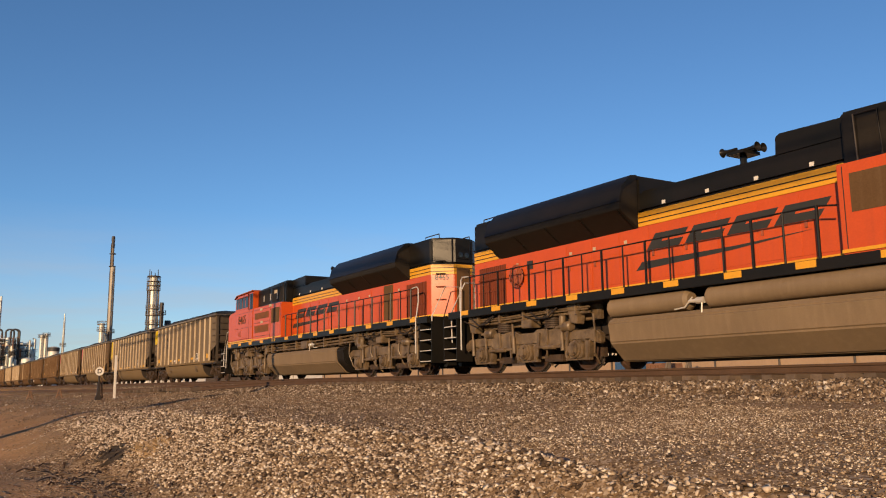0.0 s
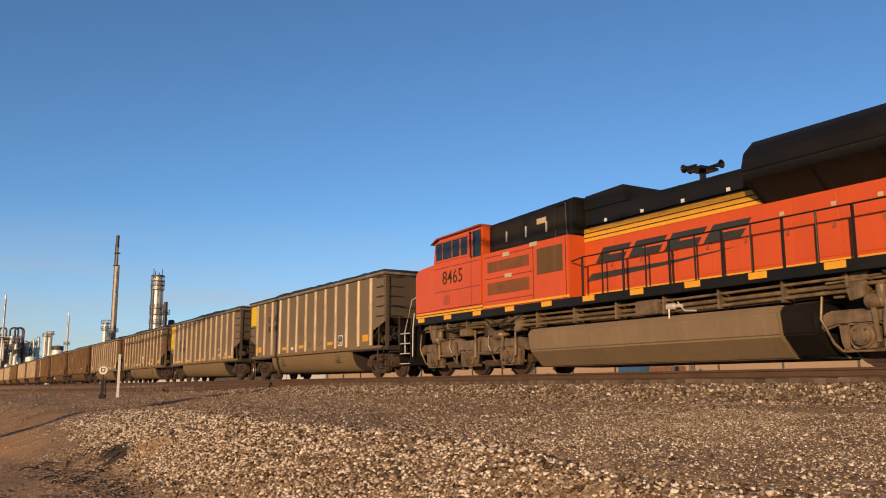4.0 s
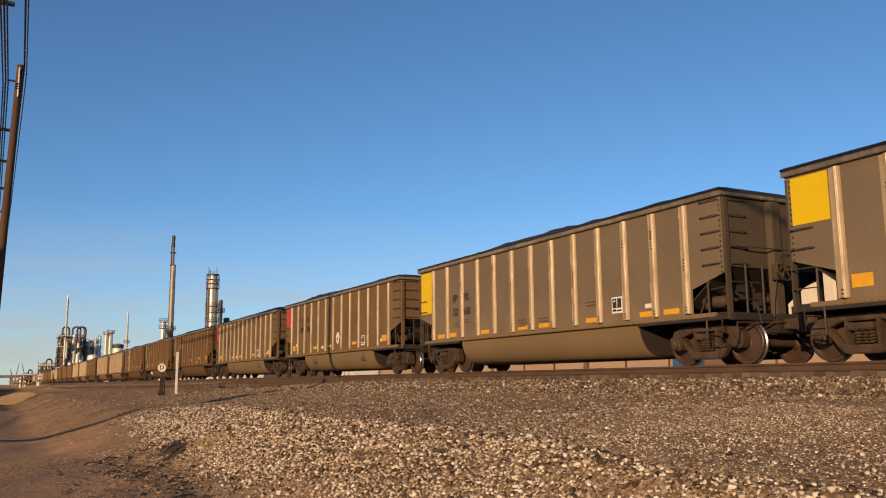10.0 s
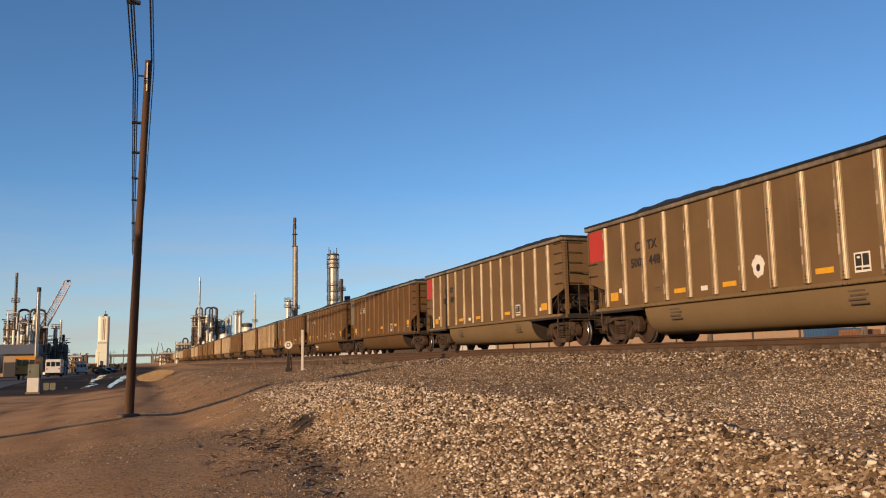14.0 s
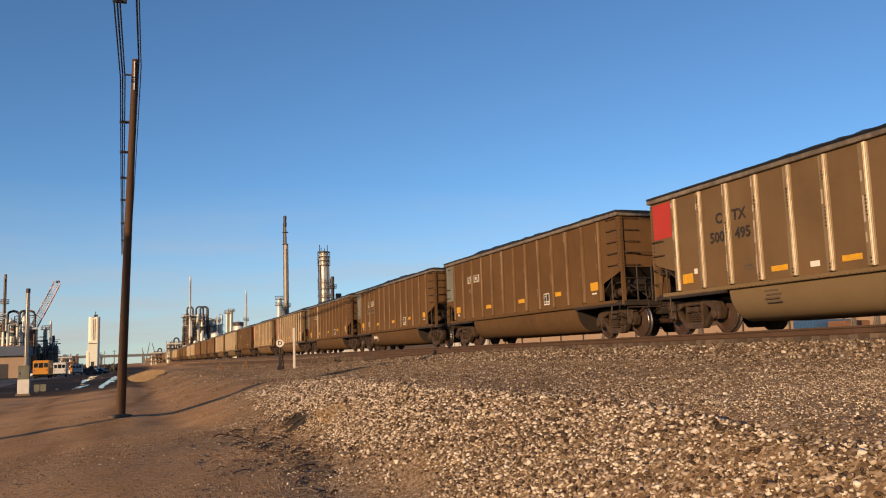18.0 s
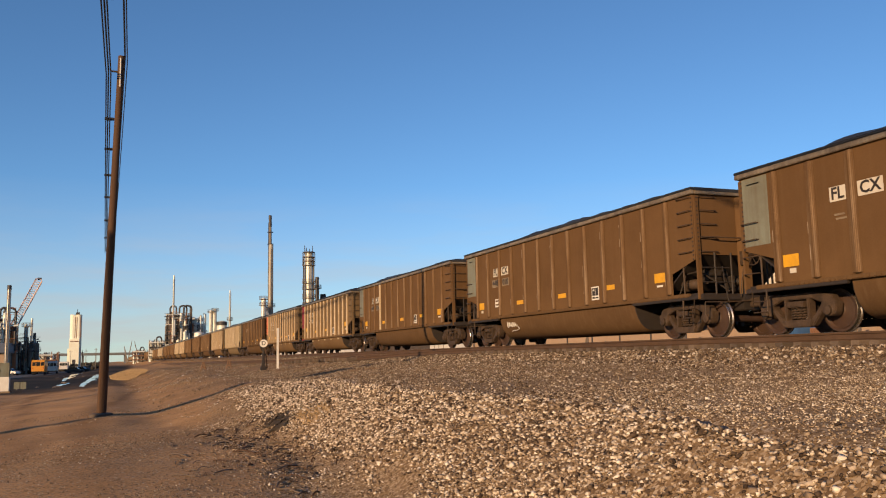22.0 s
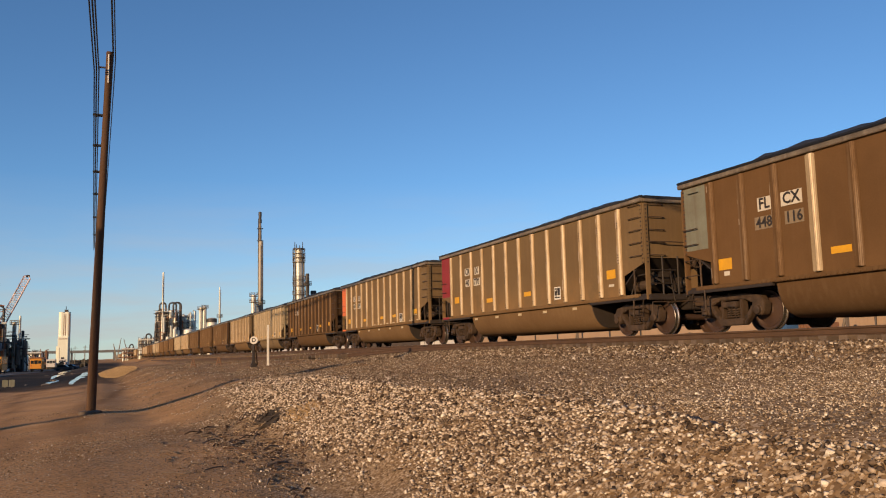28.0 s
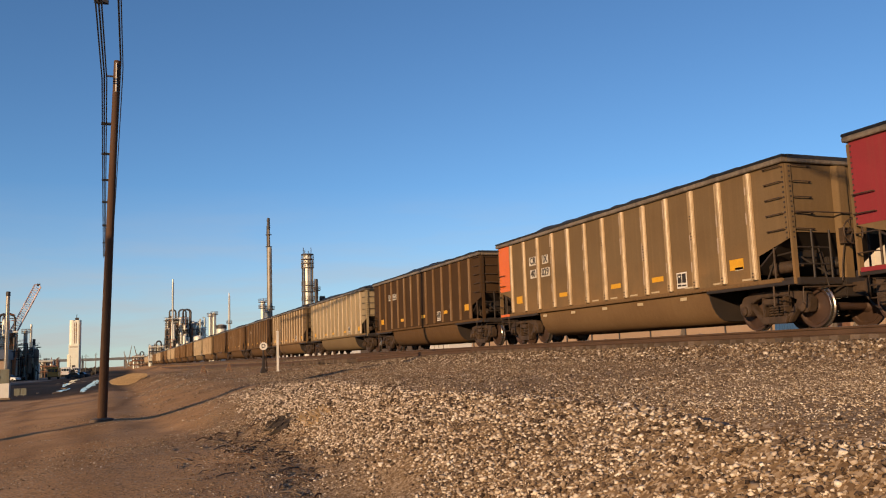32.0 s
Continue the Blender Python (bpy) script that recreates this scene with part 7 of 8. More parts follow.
for az0, az1, el, d, n in ((97.8, 95.8, 3.2, 226, 40), (95.7, 94.3, 1.6, 236, 34), (86.9, 85.5, 3.3, 296, 40), (85.3, 84.4, 3.0, 306, 22)):
    fit_out = thing("pipework", "tangle of pale, rusty and dark pipes on a refinery unit", "pipework", group="refinery")
    for k in range(n):
        az, top = rng.uniform(az1, az0), el * rng.uniform(0.35, 1.0)
        p = place(az, top, d + rng.uniform(-2, 1))
        g = base_of(p)
        m = rng.choice([M_steel_pale, M_steel_pale, M_steel_rust, M_steel_dark, M_orange_crane])
        r = rng.uniform(0.10, 0.34)
        z1 = max(g + 1.0, p.z - rng.uniform(2.0, 9.0))
        if k % 3 == 0:
            part("drum", Shape().lathe([(0.1, z1), (r * 1.8, z1 + 0.3), (r * 1.8, p.z - 0.3), (0.1, p.z)], (p.x, p.y, 0), "z", 12), rng.choice([M_steel_pale, M_steel_pale, M_steel_grey]), fit_out)
        elif k % 3 == 1:
            part("pipe", Shape().tube([(p.x, p.y, z1), (p.x, p.y, p.z), (p.x, p.y + rng.choice([-1, 1]) * rng.uniform(0.6, 2.0), p.z + 0.1)], r, 7), m, fit_out)
        else:
            part("catwalk", Shape().box(p.x - 0.6, p.x + 0.6, p.y - rng.uniform(0.5, 1.6), p.y + rng.uniform(0.5, 1.6), p.z - 0.08, p.z + 0.08), M_steel_dark, fit_out)
            part("guard_rail", Shape().tube([(p.x + 0.6, p.y - 0.9, p.z + 1.0), (p.x + 0.6, p.y + 0.9, p.z + 1.0)], 0.05, 5), M_orange_crane if k % 2 else M_steel_grey, fit_out)
# lattice crane
crane = thing("lattice_crane", "crane with a long faded red and white lattice boom", "crane")
b0, b1 = place(95.75, 2.2, 235), place(94.39, 5.18, 235)
ax = (b1 - b0).normalized()
sx = ax.cross(Vector((1, 0, 0))).normalized()
sy = ax.cross(sx)
chord = [b0 + sx * (0.75 * i) + sy * (0.75 * j) for i in (-1, 1) for j in (-1, 1)]
L = (b1 - b0).length
for c in chord:
    part("chord", Shape().tube([c, c + ax * L * 0.97, b1], 0.11, 6), M_crane_pink, crane)
for k in range(20):
    for i, j in ((0, 1), (1, 3), (3, 2), (2, 0)):
        p, q = chord[i] + ax * (L * k / 21), chord[j] + ax * (L * (k + 1) / 21)
        part("brace", Shape().tube([p, q], 0.06, 4), M_white if k % 3 == 0 else M_crane_pink, crane)
part("head", Shape().box(b1.x - 0.3, b1.x + 0.3, b1.y - 0.4, b1.y + 0.4, b1.z - 0.4, b1.z + 0.2), M_steel_dark, crane)
cb = place(95.9, 0.2, 235)
part("cab_house", Shape().box(cb.x - 3, cb.x + 3, cb.y - 1.6, cb.y + 1.6, base_of(cb) + 1.2, b0.z + 0.5), M_orange_crane, crane, "orange machine house", 0.15)
part("crawler", Shape().box(cb.x - 3.6, cb.x + 3.6, cb.y - 2.6, cb.y + 2.6, base_of(cb) - 0.1, base_of(cb) + 1.25), M_steel_dark, crane, "", 0.2)
# concrete tower
tp = place(92.25, 2.95, 480)
z0 = base_of(tp) - 0.3
tower = thing("concrete_tower", "tall cream concrete tower with a stepped foot", "tower")
for dy in (-1.3, 1.3):
    part("shaft", Shape().lathe([(1.55, 0), (1.55, tp.z - z0), (1.2, tp.z - z0 + 0.1)], (tp.x, tp.y + dy, z0), "z", 24), M_tower, tower)
part("shaft_wall", Shape().box(tp.x - 1.0, tp.x + 1.5, tp.y - 1.6, tp.y + 1.6, z0, tp.z - 0.4), M_tower, tower)
part("lower_block", Shape().box(tp.x + 0.5, tp.x + 4.0, tp.y - 2.9, tp.y + 2.0, z0, place(92.25, 1.42, 480).z), M_tower, tower, "", 0.1)
part("side_block", Shape().box(tp.x - 2.0, tp.x + 3.0, tp.y - 3.6, tp.y - 1.2, z0, place(92.25, 0.85, 480).z), M_tower, tower, "", 0.1)
for dy in (-0.35, 0.45, 2.2):
    part("slot", Shape().box(tp.x + 1.50, tp.x + 1.56, tp.y + dy - 0.16, tp.y + dy + 0.16, place(92.25, 1.5, 480).z, tp.z - 1.2), M_steel_rust, tower, "dark vertical slot")
part("slot", Shape().box(tp.x + 4.0, tp.x + 4.05, tp.y - 2.4, tp.y + 1.6, place(92.25, 1.42, 480).z - 1.3, place(92.25, 1.42, 480).z - 0.9), M_steel_rust, tower)
part("roof_house", Shape().box(tp.x - 0.8, tp.x + 0.8, tp.y - 0.2, tp.y + 1.6, tp.z, tp.z + 1.3), M_steel_dark, tower)
part("mast", Shape().tube([(tp.x, tp.y + 0.5, tp.z + 1.3), (tp.x, tp.y + 0.5, tp.z + 3.0)], 0.15, 6), M_steel_dark, tower)
part("door", Shape().box(tp.x + 4.0, tp.x + 4.05, tp.y - 1.2, tp.y + 0.4, z0 + 0.3, z0 + 4.0), M_steel_dark, tower)
# far cranes, overpass
for az, el, d, lean in ((88.95, 1.3, 620, -2.5), (89.4, 0.95, 640, 2), (88.8, 1.25, 600, 3.5)):
    p = place(az, el, d)
    g = base_of(p)
    c = thing("far_crane", "thin grey crane far off", "crane", group="far cranes")
    part("boom", Shape().tube([(p.x, p.y + lean, g), (p.x, p.y, p.z)], 0.45, 5, 0.2), M_steel_grey, c)
    part("mast", Shape().tube([(p.x, p.y + lean, g), (p.x, p.y + lean * 1.7, g + (p.z - g) * 0.6)], 0.35, 5, 0.2), M_steel_grey, c)
M_over = surface("grey_concrete_deck", (0.125, 0.129, 0.133), 0.85, 0.0, (0.094, 0.098, 0.101), 0.2, 0.6, 0.06, 0.03, 3)
over = thing("road_overpass", "long grey road overpass across the horizon", "overpass")
for y0, y1 in ((-120, 8.5), (8.5, 22.5), (22.5, 90)):
    part("deck", Shape().box(-706, -694, y0, y1 - 0.05, 6.5, 7.7), M_over, over)
for y in (-100, -80, -60, -40, -22, -8, 8, 23, 40, 60, 80):
    part("pier", Shape().box(-703, -697, y - 0.7, y + 0.7, -0.5, 6.49), M_over, over)
part("guard_rail", Shape().box(-694.2, -694, -120, 90, 7.71, 8.4), M_over, over)
# ---- the lot: road, cabinet, vehicles ----
ROAD_Y = -16.5


def strip(name, pts, half, lift, material, label, category):
    sh = Shape()
    rows = []
    for (x, y) in pts:
        rows.append([(x, y + o, float(height(x, y + o)) + lift - (0.25 if abs(o) > half else 0)) for o in (-half - 0.3, -half, -half / 3, half / 3, half, half + 0.3)])
    faces = [(i * 6 + j, (i + 1) * 6 + j, (i + 1) * 6 + j + 1, i * 6 + j + 1) for i in range(len(rows) - 1) for j in range(5)]
    sh.add([p for r in rows for p in r], faces)
    return single(name, sh, material, label, category, kind="structure")


strip("road", [(60 - k * 6, ROAD_Y) for k in range(125)], 4.2, 0.05, M_asphalt, "dark worn asphalt road", "road")
for k in range(16):
    x = -62 - k * 9
    single("lane_line", Shape().box(x, x + 3.0, ROAD_Y - 0.06, ROAD_Y + 0.06, float(height(x, ROAD_Y)) + 0.056, float(height(x, ROAD_Y)) + 0.062), M_reflect, "faded yellow lane line on the road", "road marking", group="lane lines")
cp = place(96.13, -1.35, 74)
cp.z = base_of(cp)
cab_box = thing("electrical_cabinet", "tall pale grey electrical cabinet with a white lower half", "cabinet")
part("plinth", Shape().box(cp.x - 0.5, cp.x + 0.5, cp.y - 0.52, cp.y + 0.52, cp.z - 0.1, cp.z + 0.12), M_stone_grey, cab_box)
part("lower_box", Shape().box(cp.x - 0.38, cp.x + 0.38, cp.y - 0.42, cp.y + 0.42, cp.z + 0.12, cp.z + 1.22), M_white, cab_box, "", 0.02)
part("upper_box", Shape().box(cp.x - 0.36, cp.x + 0.36, cp.y - 0.41, cp.y + 0.41, cp.z + 1.225, cp.z + 2.3), M_patch_grey, cab_box, "", 0.02)
part("latch", Shape().box(cp.x + 0.36, cp.x + 0.39, cp.y - 0.3, cp.y - 0.22, cp.z + 1.6, cp.z + 1.8), M_steel_dark, cab_box)
sp_ = place(95.24, -1.30, 80)
small = thing("low_sign", "low white board on two short posts", "sign")
gz = base_of(sp_)
for o in (-0.25, 0.25):
    part("post", Shape().box(sp_.x - 0.03, sp_.x + 0.03, sp_.y + o - 0.03, sp_.y + o + 0.03, gz - 0.1, gz + 0.7), M_steel_grey, small)
    part("board", Shape().box(sp_.x + 0.03, sp_.x + 0.06, sp_.y + o - 0.22, sp_.y + o + 0.22, gz + 0.1, gz + 0.68), M_patch_grey, small)


def wheels_of(t, xs, half, r):
    for x in xs:
        for s in (-1, 1):
            w = part("wheel", Shape().lathe([(0.05, -0.13), (r * 0.7, -0.14), (r, -0.1), (r, 0.1), (r * 0.7, 0.14), (0.05, 0.13)], (0, 0, 0), "y", 16), M_tyre, t, at=(x, s * half, r))


def bus(name, label, paint, length=9.5, hood=True):
    """A bus, driving towards +x of its own space; its rear has windows, an emergency door and lamps."""
    t = thing(name, label, "bus")
    L2 = length / 2
    nose = L2 - (1.3 if hood else 0.0)
    part("body", Shape().prism([(-L2, 0.55), (-L2, 2.75), (-L2 + 0.25, 3.0), (nose - 0.3, 3.0), (nose, 2.7), (nose, 0.55)], -1.2, 1.2), paint, t, "", 0.08)
    if hood:
        part("bonnet", Shape().prism([(nose - 0.05, 0.55), (nose - 0.05, 1.75), (L2 - 0.2, 1.5), (L2, 1.2), (L2, 0.55)], -1.0, 1.0), paint, t, "", 0.08)
    for s in (-1, 1):
        for k in range(int((length - 2.6) / 0.85)):
            x = -L2 + 0.45 + k * 0.85
            part("window", Shape().box(x, x + 0.72, min(s * 1.2, s * 1.206), max(s * 1.2, s * 1.206), 1.85, 2.55), M_glass, t)
        for z in (1.0, 1.55):
            part("rub_rail", Shape().box(-L2 + 0.1, nose - 0.1, min(s * 1.2, s * 1.21), max(s * 1.2, s * 1.21), z, z + 0.06), M_loco_black, t)
        part("tail_lamp", Shape().box(-L2 - 0.02, -L2, s * 0.95 - 0.1, s * 0.95 + 0.1, 1.3, 1.5), M_patch_red, t)
        part("rear_window", Shape().box(-L2 - 0.008, -L2, s * 0.75 - 0.3, s * 0.75 + 0.3, 1.85, 2.55), M_glass, t)
        part("headlamp", Shape().box(L2 if hood else nose, (L2 if hood else nose) + 0.03, s * 0.75 - 0.12, s * 0.75 + 0.12, 0.9, 1.1), M_silver, t)
    part("rear_door", Shape().box(-L2 - 0.008, -L2, -0.35, 0.35, 1.8, 2.6), M_glass, t)
    part("windscreen", Shape().box(nose, nose + 0.01, -1.05, 1.05, 1.8, 2.6), M_glass, t)
    part("bumper", Shape().box(-L2 - 0.12, -L2, -1.15, 1.15, 0.5, 0.75), M_loco_black, t)
    wheels_of(t, (-L2 + 2.2, L2 - 1.6), 1.02, 0.48)
    return t


def driven(ob, rows, y, turn):
    """Along the road: rows of seconds and distance from the eye."""
    out = []
    for t, d in rows:
        x = -math.sqrt(d * d - y * y)
        out.append((t, pose(x, y, float(height(x, y)) + 0.06, 0, 0, turn)))
    MOVERS.append((ob, out))


driven(bus("yellow_bus", "yellow bus driving away along the road", M_bus, 8.5, False), [(0, 34), (9, 78), (12, 106), (14, 126), (17, 150), (18, 158), (19, 168), (20.5, 181), (22, 191), (24, 200), (27, 212), (32, 235)], -14.0, 180)
driven(bus("white_van", "white boxy van driving away along the road", M_van, 6.0, False), [(0, 50), (9, 112), (12, 144), (13, 152), (14, 161), (17, 186), (18, 195), (19, 206), (20.5, 219), (22, 229), (24, 248), (25, 256), (32, 290)], -14.0, 180)
driven(bus("white_truck", "white box truck driving slowly along the road", M_van, 6.5, False), [(0, 150), (9, 215), (12, 228), (14, 234), (17, 246), (18, 255), (20.5, 269), (22, 281), (24, 305), (25, 318), (32, 370)], -14.0, 180)
driven(bus("school_bus", "yellow school bus coming along the road", M_bus, 10.5, True), [(0, 520), (10, 400), (18, 300), (22, 245), (24, 215), (25, 200), (28, 168), (32, 140)], -17.3, 0)


def parked(x, y, turn, paint, label):
    c = thing("parked_car", label, "car", pose(x, y, float(height(x, y)), 0, 0, turn), group="parked cars")
    part("body", Shape().prism([(-2.2, 0.35), (-2.25, 0.8), (-1.9, 0.95), (1.1, 0.98), (2.1, 0.85), (2.2, 0.4)], -0.88, 0.88), paint, c, "", 0.06)
    part("cabin", Shape().prism([(-1.7, 0.95), (-1.2, 1.45), (0.4, 1.48), (1.1, 0.97)], -0.76, 0.76), M_glass, c, "", 0.05)
    part("roof", Shape().prism([(-1.2, 1.45), (-1.1, 1.5), (0.3, 1.53), (0.4, 1.48)], -0.74, 0.74), paint, c)
    wheels_of(c, (-1.35, 1.35), 0.8, 0.32)
    return c


for x, y, turn, paint, lab in ((-150, -24, 12, M_van, "white parked car on the lot"), (-300, -12, 80, M_steel_dark, "dark parked car on the lot"), (-185, -30, 15, M_van, "white parked car on the lot"), (-330, -20, 20, M_van, "white parked pickup on the lot"), (-205, -21, 60, M_van, "white parked car on the lot"), (-290, -8.2, 20, M_steel_dark, "dark parked car on the lot"), (-270, -9.2, 75, M_van, "white parked car on the lot"), (-232, -9.0, 82, M_steel_dark, "dark parked car on the lot"), (-250, -8.0, 70, M_steel_dark, "dark parked car on the lot"), (-240, -22, 10, M_steel_rust, "rust-red parked car on the lot"), (-262, -21, 5, M_van, "white parked car on the lot")):
    parked(x, y, turn, paint, lab)
shed = thing("low_warehouse", "long low warehouse with a grey-blue roof and tan wall", "building")
part("wall", Shape().box(-250, -215, -44, -23.2, -2.2, 4.0), M_cream, shed)
part("roof", Shape().prism([(-251, 4.0), (-214, 4.0), (-217, 6.3), (-248, 6.3)], -45, -22.7), M_roof_grey, shed, "", 0.1)
for k in range(4):
    part("dock_door", Shape().box(-214.99, -214.95, -42 + k * 4.2, -39 + k * 4.2, -1.5, 2.2), M_steel_dark, shed)
tr = thing("box_trailer", "tan box trailer parked on the lot", "trailer")
tz = float(height(-118, -15.5))
part("box", Shape().box(-124, -114, -19.5, -17.0, tz + 0.9, tz + 3.3), M_cream, tr, "", 0.04)
part("chassis", Shape().box(-123.5, -114, -18.9, -17.6, tz + 0.55, tz + 0.9), M_steel_dark, tr)
for x in (-122, -121, -115):
    part("wheel", Shape().lathe([(0.05, -19.4), (0.5, -19.4), (0.5, -17.1), (0.05, -17.1)], (x, 0, tz + 0.5), "y", 14), M_tyre, tr)
# street furniture along the road
for x, y, h in ((-250, -8.0, 6), (-300, -8.5, 7), (-330, -11, 7), (-390, -17, 8), (-360, -6.5, 8), (-430, -8, 9), (-310, -17.5, 6), (-270, -5, 5), (-460, -13, 9), (-38.4, -17.5, 8)):
    lp = thing("street_pole", "thin grey street pole beside the road", "pole", group="street poles")
    g = float(height(x, y))
    part("shaft", Shape().tube([(x, y, g - 0.2), (x, y, g + h)], 0.09, 8, 0.07), M_steel_grey, lp)
    part("arm", Shape().tube([(x, y - 0.7, g + h - 0.7), (x, y + 0.7, g + h - 0.7)], 0.04, 6), M_steel_grey, lp)
for x, y, w in ((-230, -8.0, 0.6),):
    rs = thing("road_sign", "small white square sign on a post", "sign")
    g = float(height(x, y))
    part("post", Shape().tube([(x, y, g - 0.2), (x, y, g + 2.2)], 0.03, 6), M_steel_grey, rs)
    part("board", Shape().box(x + 0.03, x + 0.05, y - w / 2, y + w / 2, g + 1.5, g + 2.2), M_white, rs)
for x0, x1, y, half in ((-74, -128, -2.3, 0.45), (-128, -176, -5.7, 0.55), (-100, -122, -5.2, 0.35), (-84, -92, -4.6, 0.35)):
    rows, n = [], 22
    for k in range(n + 1):
        u = k / n
        x, h = x0 + (x1 - x0) * u, half * max(math.sin(math.pi * u), 0.03) ** 0.5
        c = y + 0.15 * math.sin(u * 7 + y) + (0.4 * u if half < 0.5 else 0)
        rows.append([(x, c + o * h * (1 + 0.10 * math.sin(k * 0.9 + o)), float(height(x, c)) + 0.012) for o in (-1, -0.4, 0.4, 1)])
    single("puddle", Shape().add([p for r in rows for p in r], [(i * 4 + j, (i + 1) * 4 + j, (i + 1) * 4 + j + 1, i * 4 + j + 1) for i in range(n) for j in range(3)]), M_puddle, "long shallow puddle shining on the dark lot", "puddle", None, "puddles")
rng = np.random.default_rng(77)
for k in range(9):
    x = -76 - 50 * rng.random()
    y = -3.0 - 4.5 * rng.random()
    r = rng.uniform(0.2, 0.6)
    ring = [(r * (1.6 + 0.5 * math.sin(3 * a + k)) * math.cos(a), r * (1 + 0.3 * math.cos(2 * a)) * math.sin(a)) for a in [0.524 * i for i in range(12)]]
    g = float(height(x, y))
    single("dirt_clod", Shape().loft([[(x + p, y + q, g - 0.1) for p, q in ring], [(x + p * 0.8, y + q * 0.8, g + 0.05 * r + 0.02) for p, q in ring], [(x + p * 0.3, y + q * 0.3, g + 0.12 * r + 0.03) for p, q in ring]]), M_tank if k % 3 else M_tub, "low heap of brown dirt on the dark lot", "dirt heap", group="dirt heaps")
# ---- behind the train ----
M_siding = surface("cream_metal_siding", (0.546, 0.484, 0.367), 0.55, 0.0, (0.468, 0.406, 0.304), 0.4, 0.6, 0.05, 0.03, 8, (0.39, 0.328, 0.242), 0.25)
ware = thing("metal_warehouse", "large cream metal-sided warehouse behind the track", "building")
part("wall", Shape().box(-58, -14, 52, 80, -0.4, 11.0), M_siding, ware)
part("roof", Shape().prism([(51, 11.0), (66, 12.6), (81, 11.0), (81, 11.2), (66, 12.9), (51, 11.2)], -58.5, -13.5, "x"), M_roof_grey, ware)
for k in range(22):
    part("siding_rib", Shape().box(-57.5 + k * 2.0, -57.4 + k * 2.0, 51.94, 51.995, 0.0, 10.9), M_siding, ware)
fen = thing("boundary_fence", "low tan boundary wall with thin dark posts", "fence")
for k in range(24):
    part("panel", Shape().box(-95 + k * 4.0, -91.02 + k * 4.0, 36, 36.15, 0.0, 2.75), M_cream, fen)
    part("post", Shape().tube([(-95 + k * 4.0, 35.9, 0.0), (-95 + k * 4.0, 35.9, 3.4)], 0.05, 6), M_steel_dark, fen)
berm = Shape().loft([[(x, 58.0, -1.0), (x, 64.0, h), (x, 66.0, h + 0.3), (x, 72.0, -1.0)] for x, h in [(-70 - 20 * k, 4.6 + 0.7 * math.sin(k * 1.3) + 0.012 * 20 * k) for k in range(42)]])
single("earth_embankment", berm, surface("brown_embankment", (0.066, 0.045, 0.028), 0.95, 0.0, (0.039, 0.027, 0.017), 0.4, 0.8, 0.3, 0.3, 3), "low brown earth embankment far behind the track", "embankment", kind="structure")
for x, l in ((-118, 6.5), (-126.5, 6.5), (-135, 7.0), (-160, 9.0), (-78, 5.0)):
    wt = thing("white_trailer", "white box trailer parked behind the track", "trailer", group="white trailers")
    g = float(height(x, 30))
    part("box", Shape().box(x, x + l, 29, 31.4, g + 0.9, g + 3.2), M_van, wt, "", 0.04)
    part("chassis", Shape().box(x + 0.2, x + l - 0.2, 29.5, 30.9, g + 0.55, g + 0.895), M_steel_dark, wt)
    for wx in (x + 0.8, x + 1.7, x + l - 1.0):
        part("wheel", Shape().lathe([(0.05, 29.1), (0.48, 29.1), (0.48, 31.3), (0.05, 31.3)], (wx, 0, g + 0.48), "y", 14), M_tyre, wt)
    for k in range(3):
        part("side_post", Shape().box(x + l * (k + 1) / 4, x + l * (k + 1) / 4 + 0.08, 28.97, 28.998, g + 0.95, g + 3.15), M_steel_grey, wt)
blue = thing("blue_container", "blue steel container by the boundary fence", "container")
part("box", Shape().box(-35.6, -34.0, 33.0, 35.4, 0.2, 2.62), M_blue, blue, "", 0.03)
for k in range(8):
    part("corrugation", Shape().box(-35.5 + k * 0.19, -35.4 + k * 0.19, 32.95, 33.0, 0.35, 2.5), M_blue, blue)
crate = thing("rust_red_container", "small rust-red container by the boundary fence", "container")
part("box", Shape().box(-33.8, -32.6, 33.6, 35.2, 0.2, 2.5), M_steel_rust, crate, "", 0.03)
for k in range(6):
    part("corrugation", Shape().box(-33.7 + k * 0.19, -33.6 + k * 0.19, 33.55, 33.6, 0.35, 2.4), M_steel_rust, crate)
for x in (-31.6, -30.2, -55.0, -43.5):
    rack = thing("braced_post", "grey post with a slanting brace behind the track", "post", group="braced posts")
    part("post", Shape().box(x, x + 0.12, 33.0, 33.12, 0.0, 3.2), M_steel_grey, rack)
    part("brace", Shape().tube([(x + 0.06, 33.06, 2.9), (x - 0.9, 33.06, 0.3)], 0.07, 6), M_steel_grey, rack)
for x, y, turn in ((-118, 31, 0), (-127, 31, 0), (-136, 30.5, 5)):
    parked(x, y, turn, M_van, "white parked car behind the track")
# ---- beside the track: derail sign, white post, wheel stops ----
ds = place(80.72, 1.0, 46)
g = base_of(ds)
derail = thing("derail_sign", "round white sign with a dark letter D on a dark stand", "sign")
part("post", Shape().tube([(ds.x, ds.y, g - 0.1), (ds.x, ds.y, ds.z)], 0.045, 8), M_black, derail)
part("stand", Shape().prism([(-0.17, 0), (0.17, 0), (0.15, 0.2), (0.08, 0.32), (0.05, 0.95), (-0.05, 0.95), (-0.08, 0.32), (-0.15, 0.2)], -0.12, 0.12, "x"), M_black, derail, "", 0.02, (ds.x, ds.y, g - 0.05))
part("lever", Shape().tube([(ds.x, ds.y + 0.2, g + 0.1), (ds.x, ds.y + 0.12, ds.z - 0.3)], 0.035, 6), M_rust, derail)
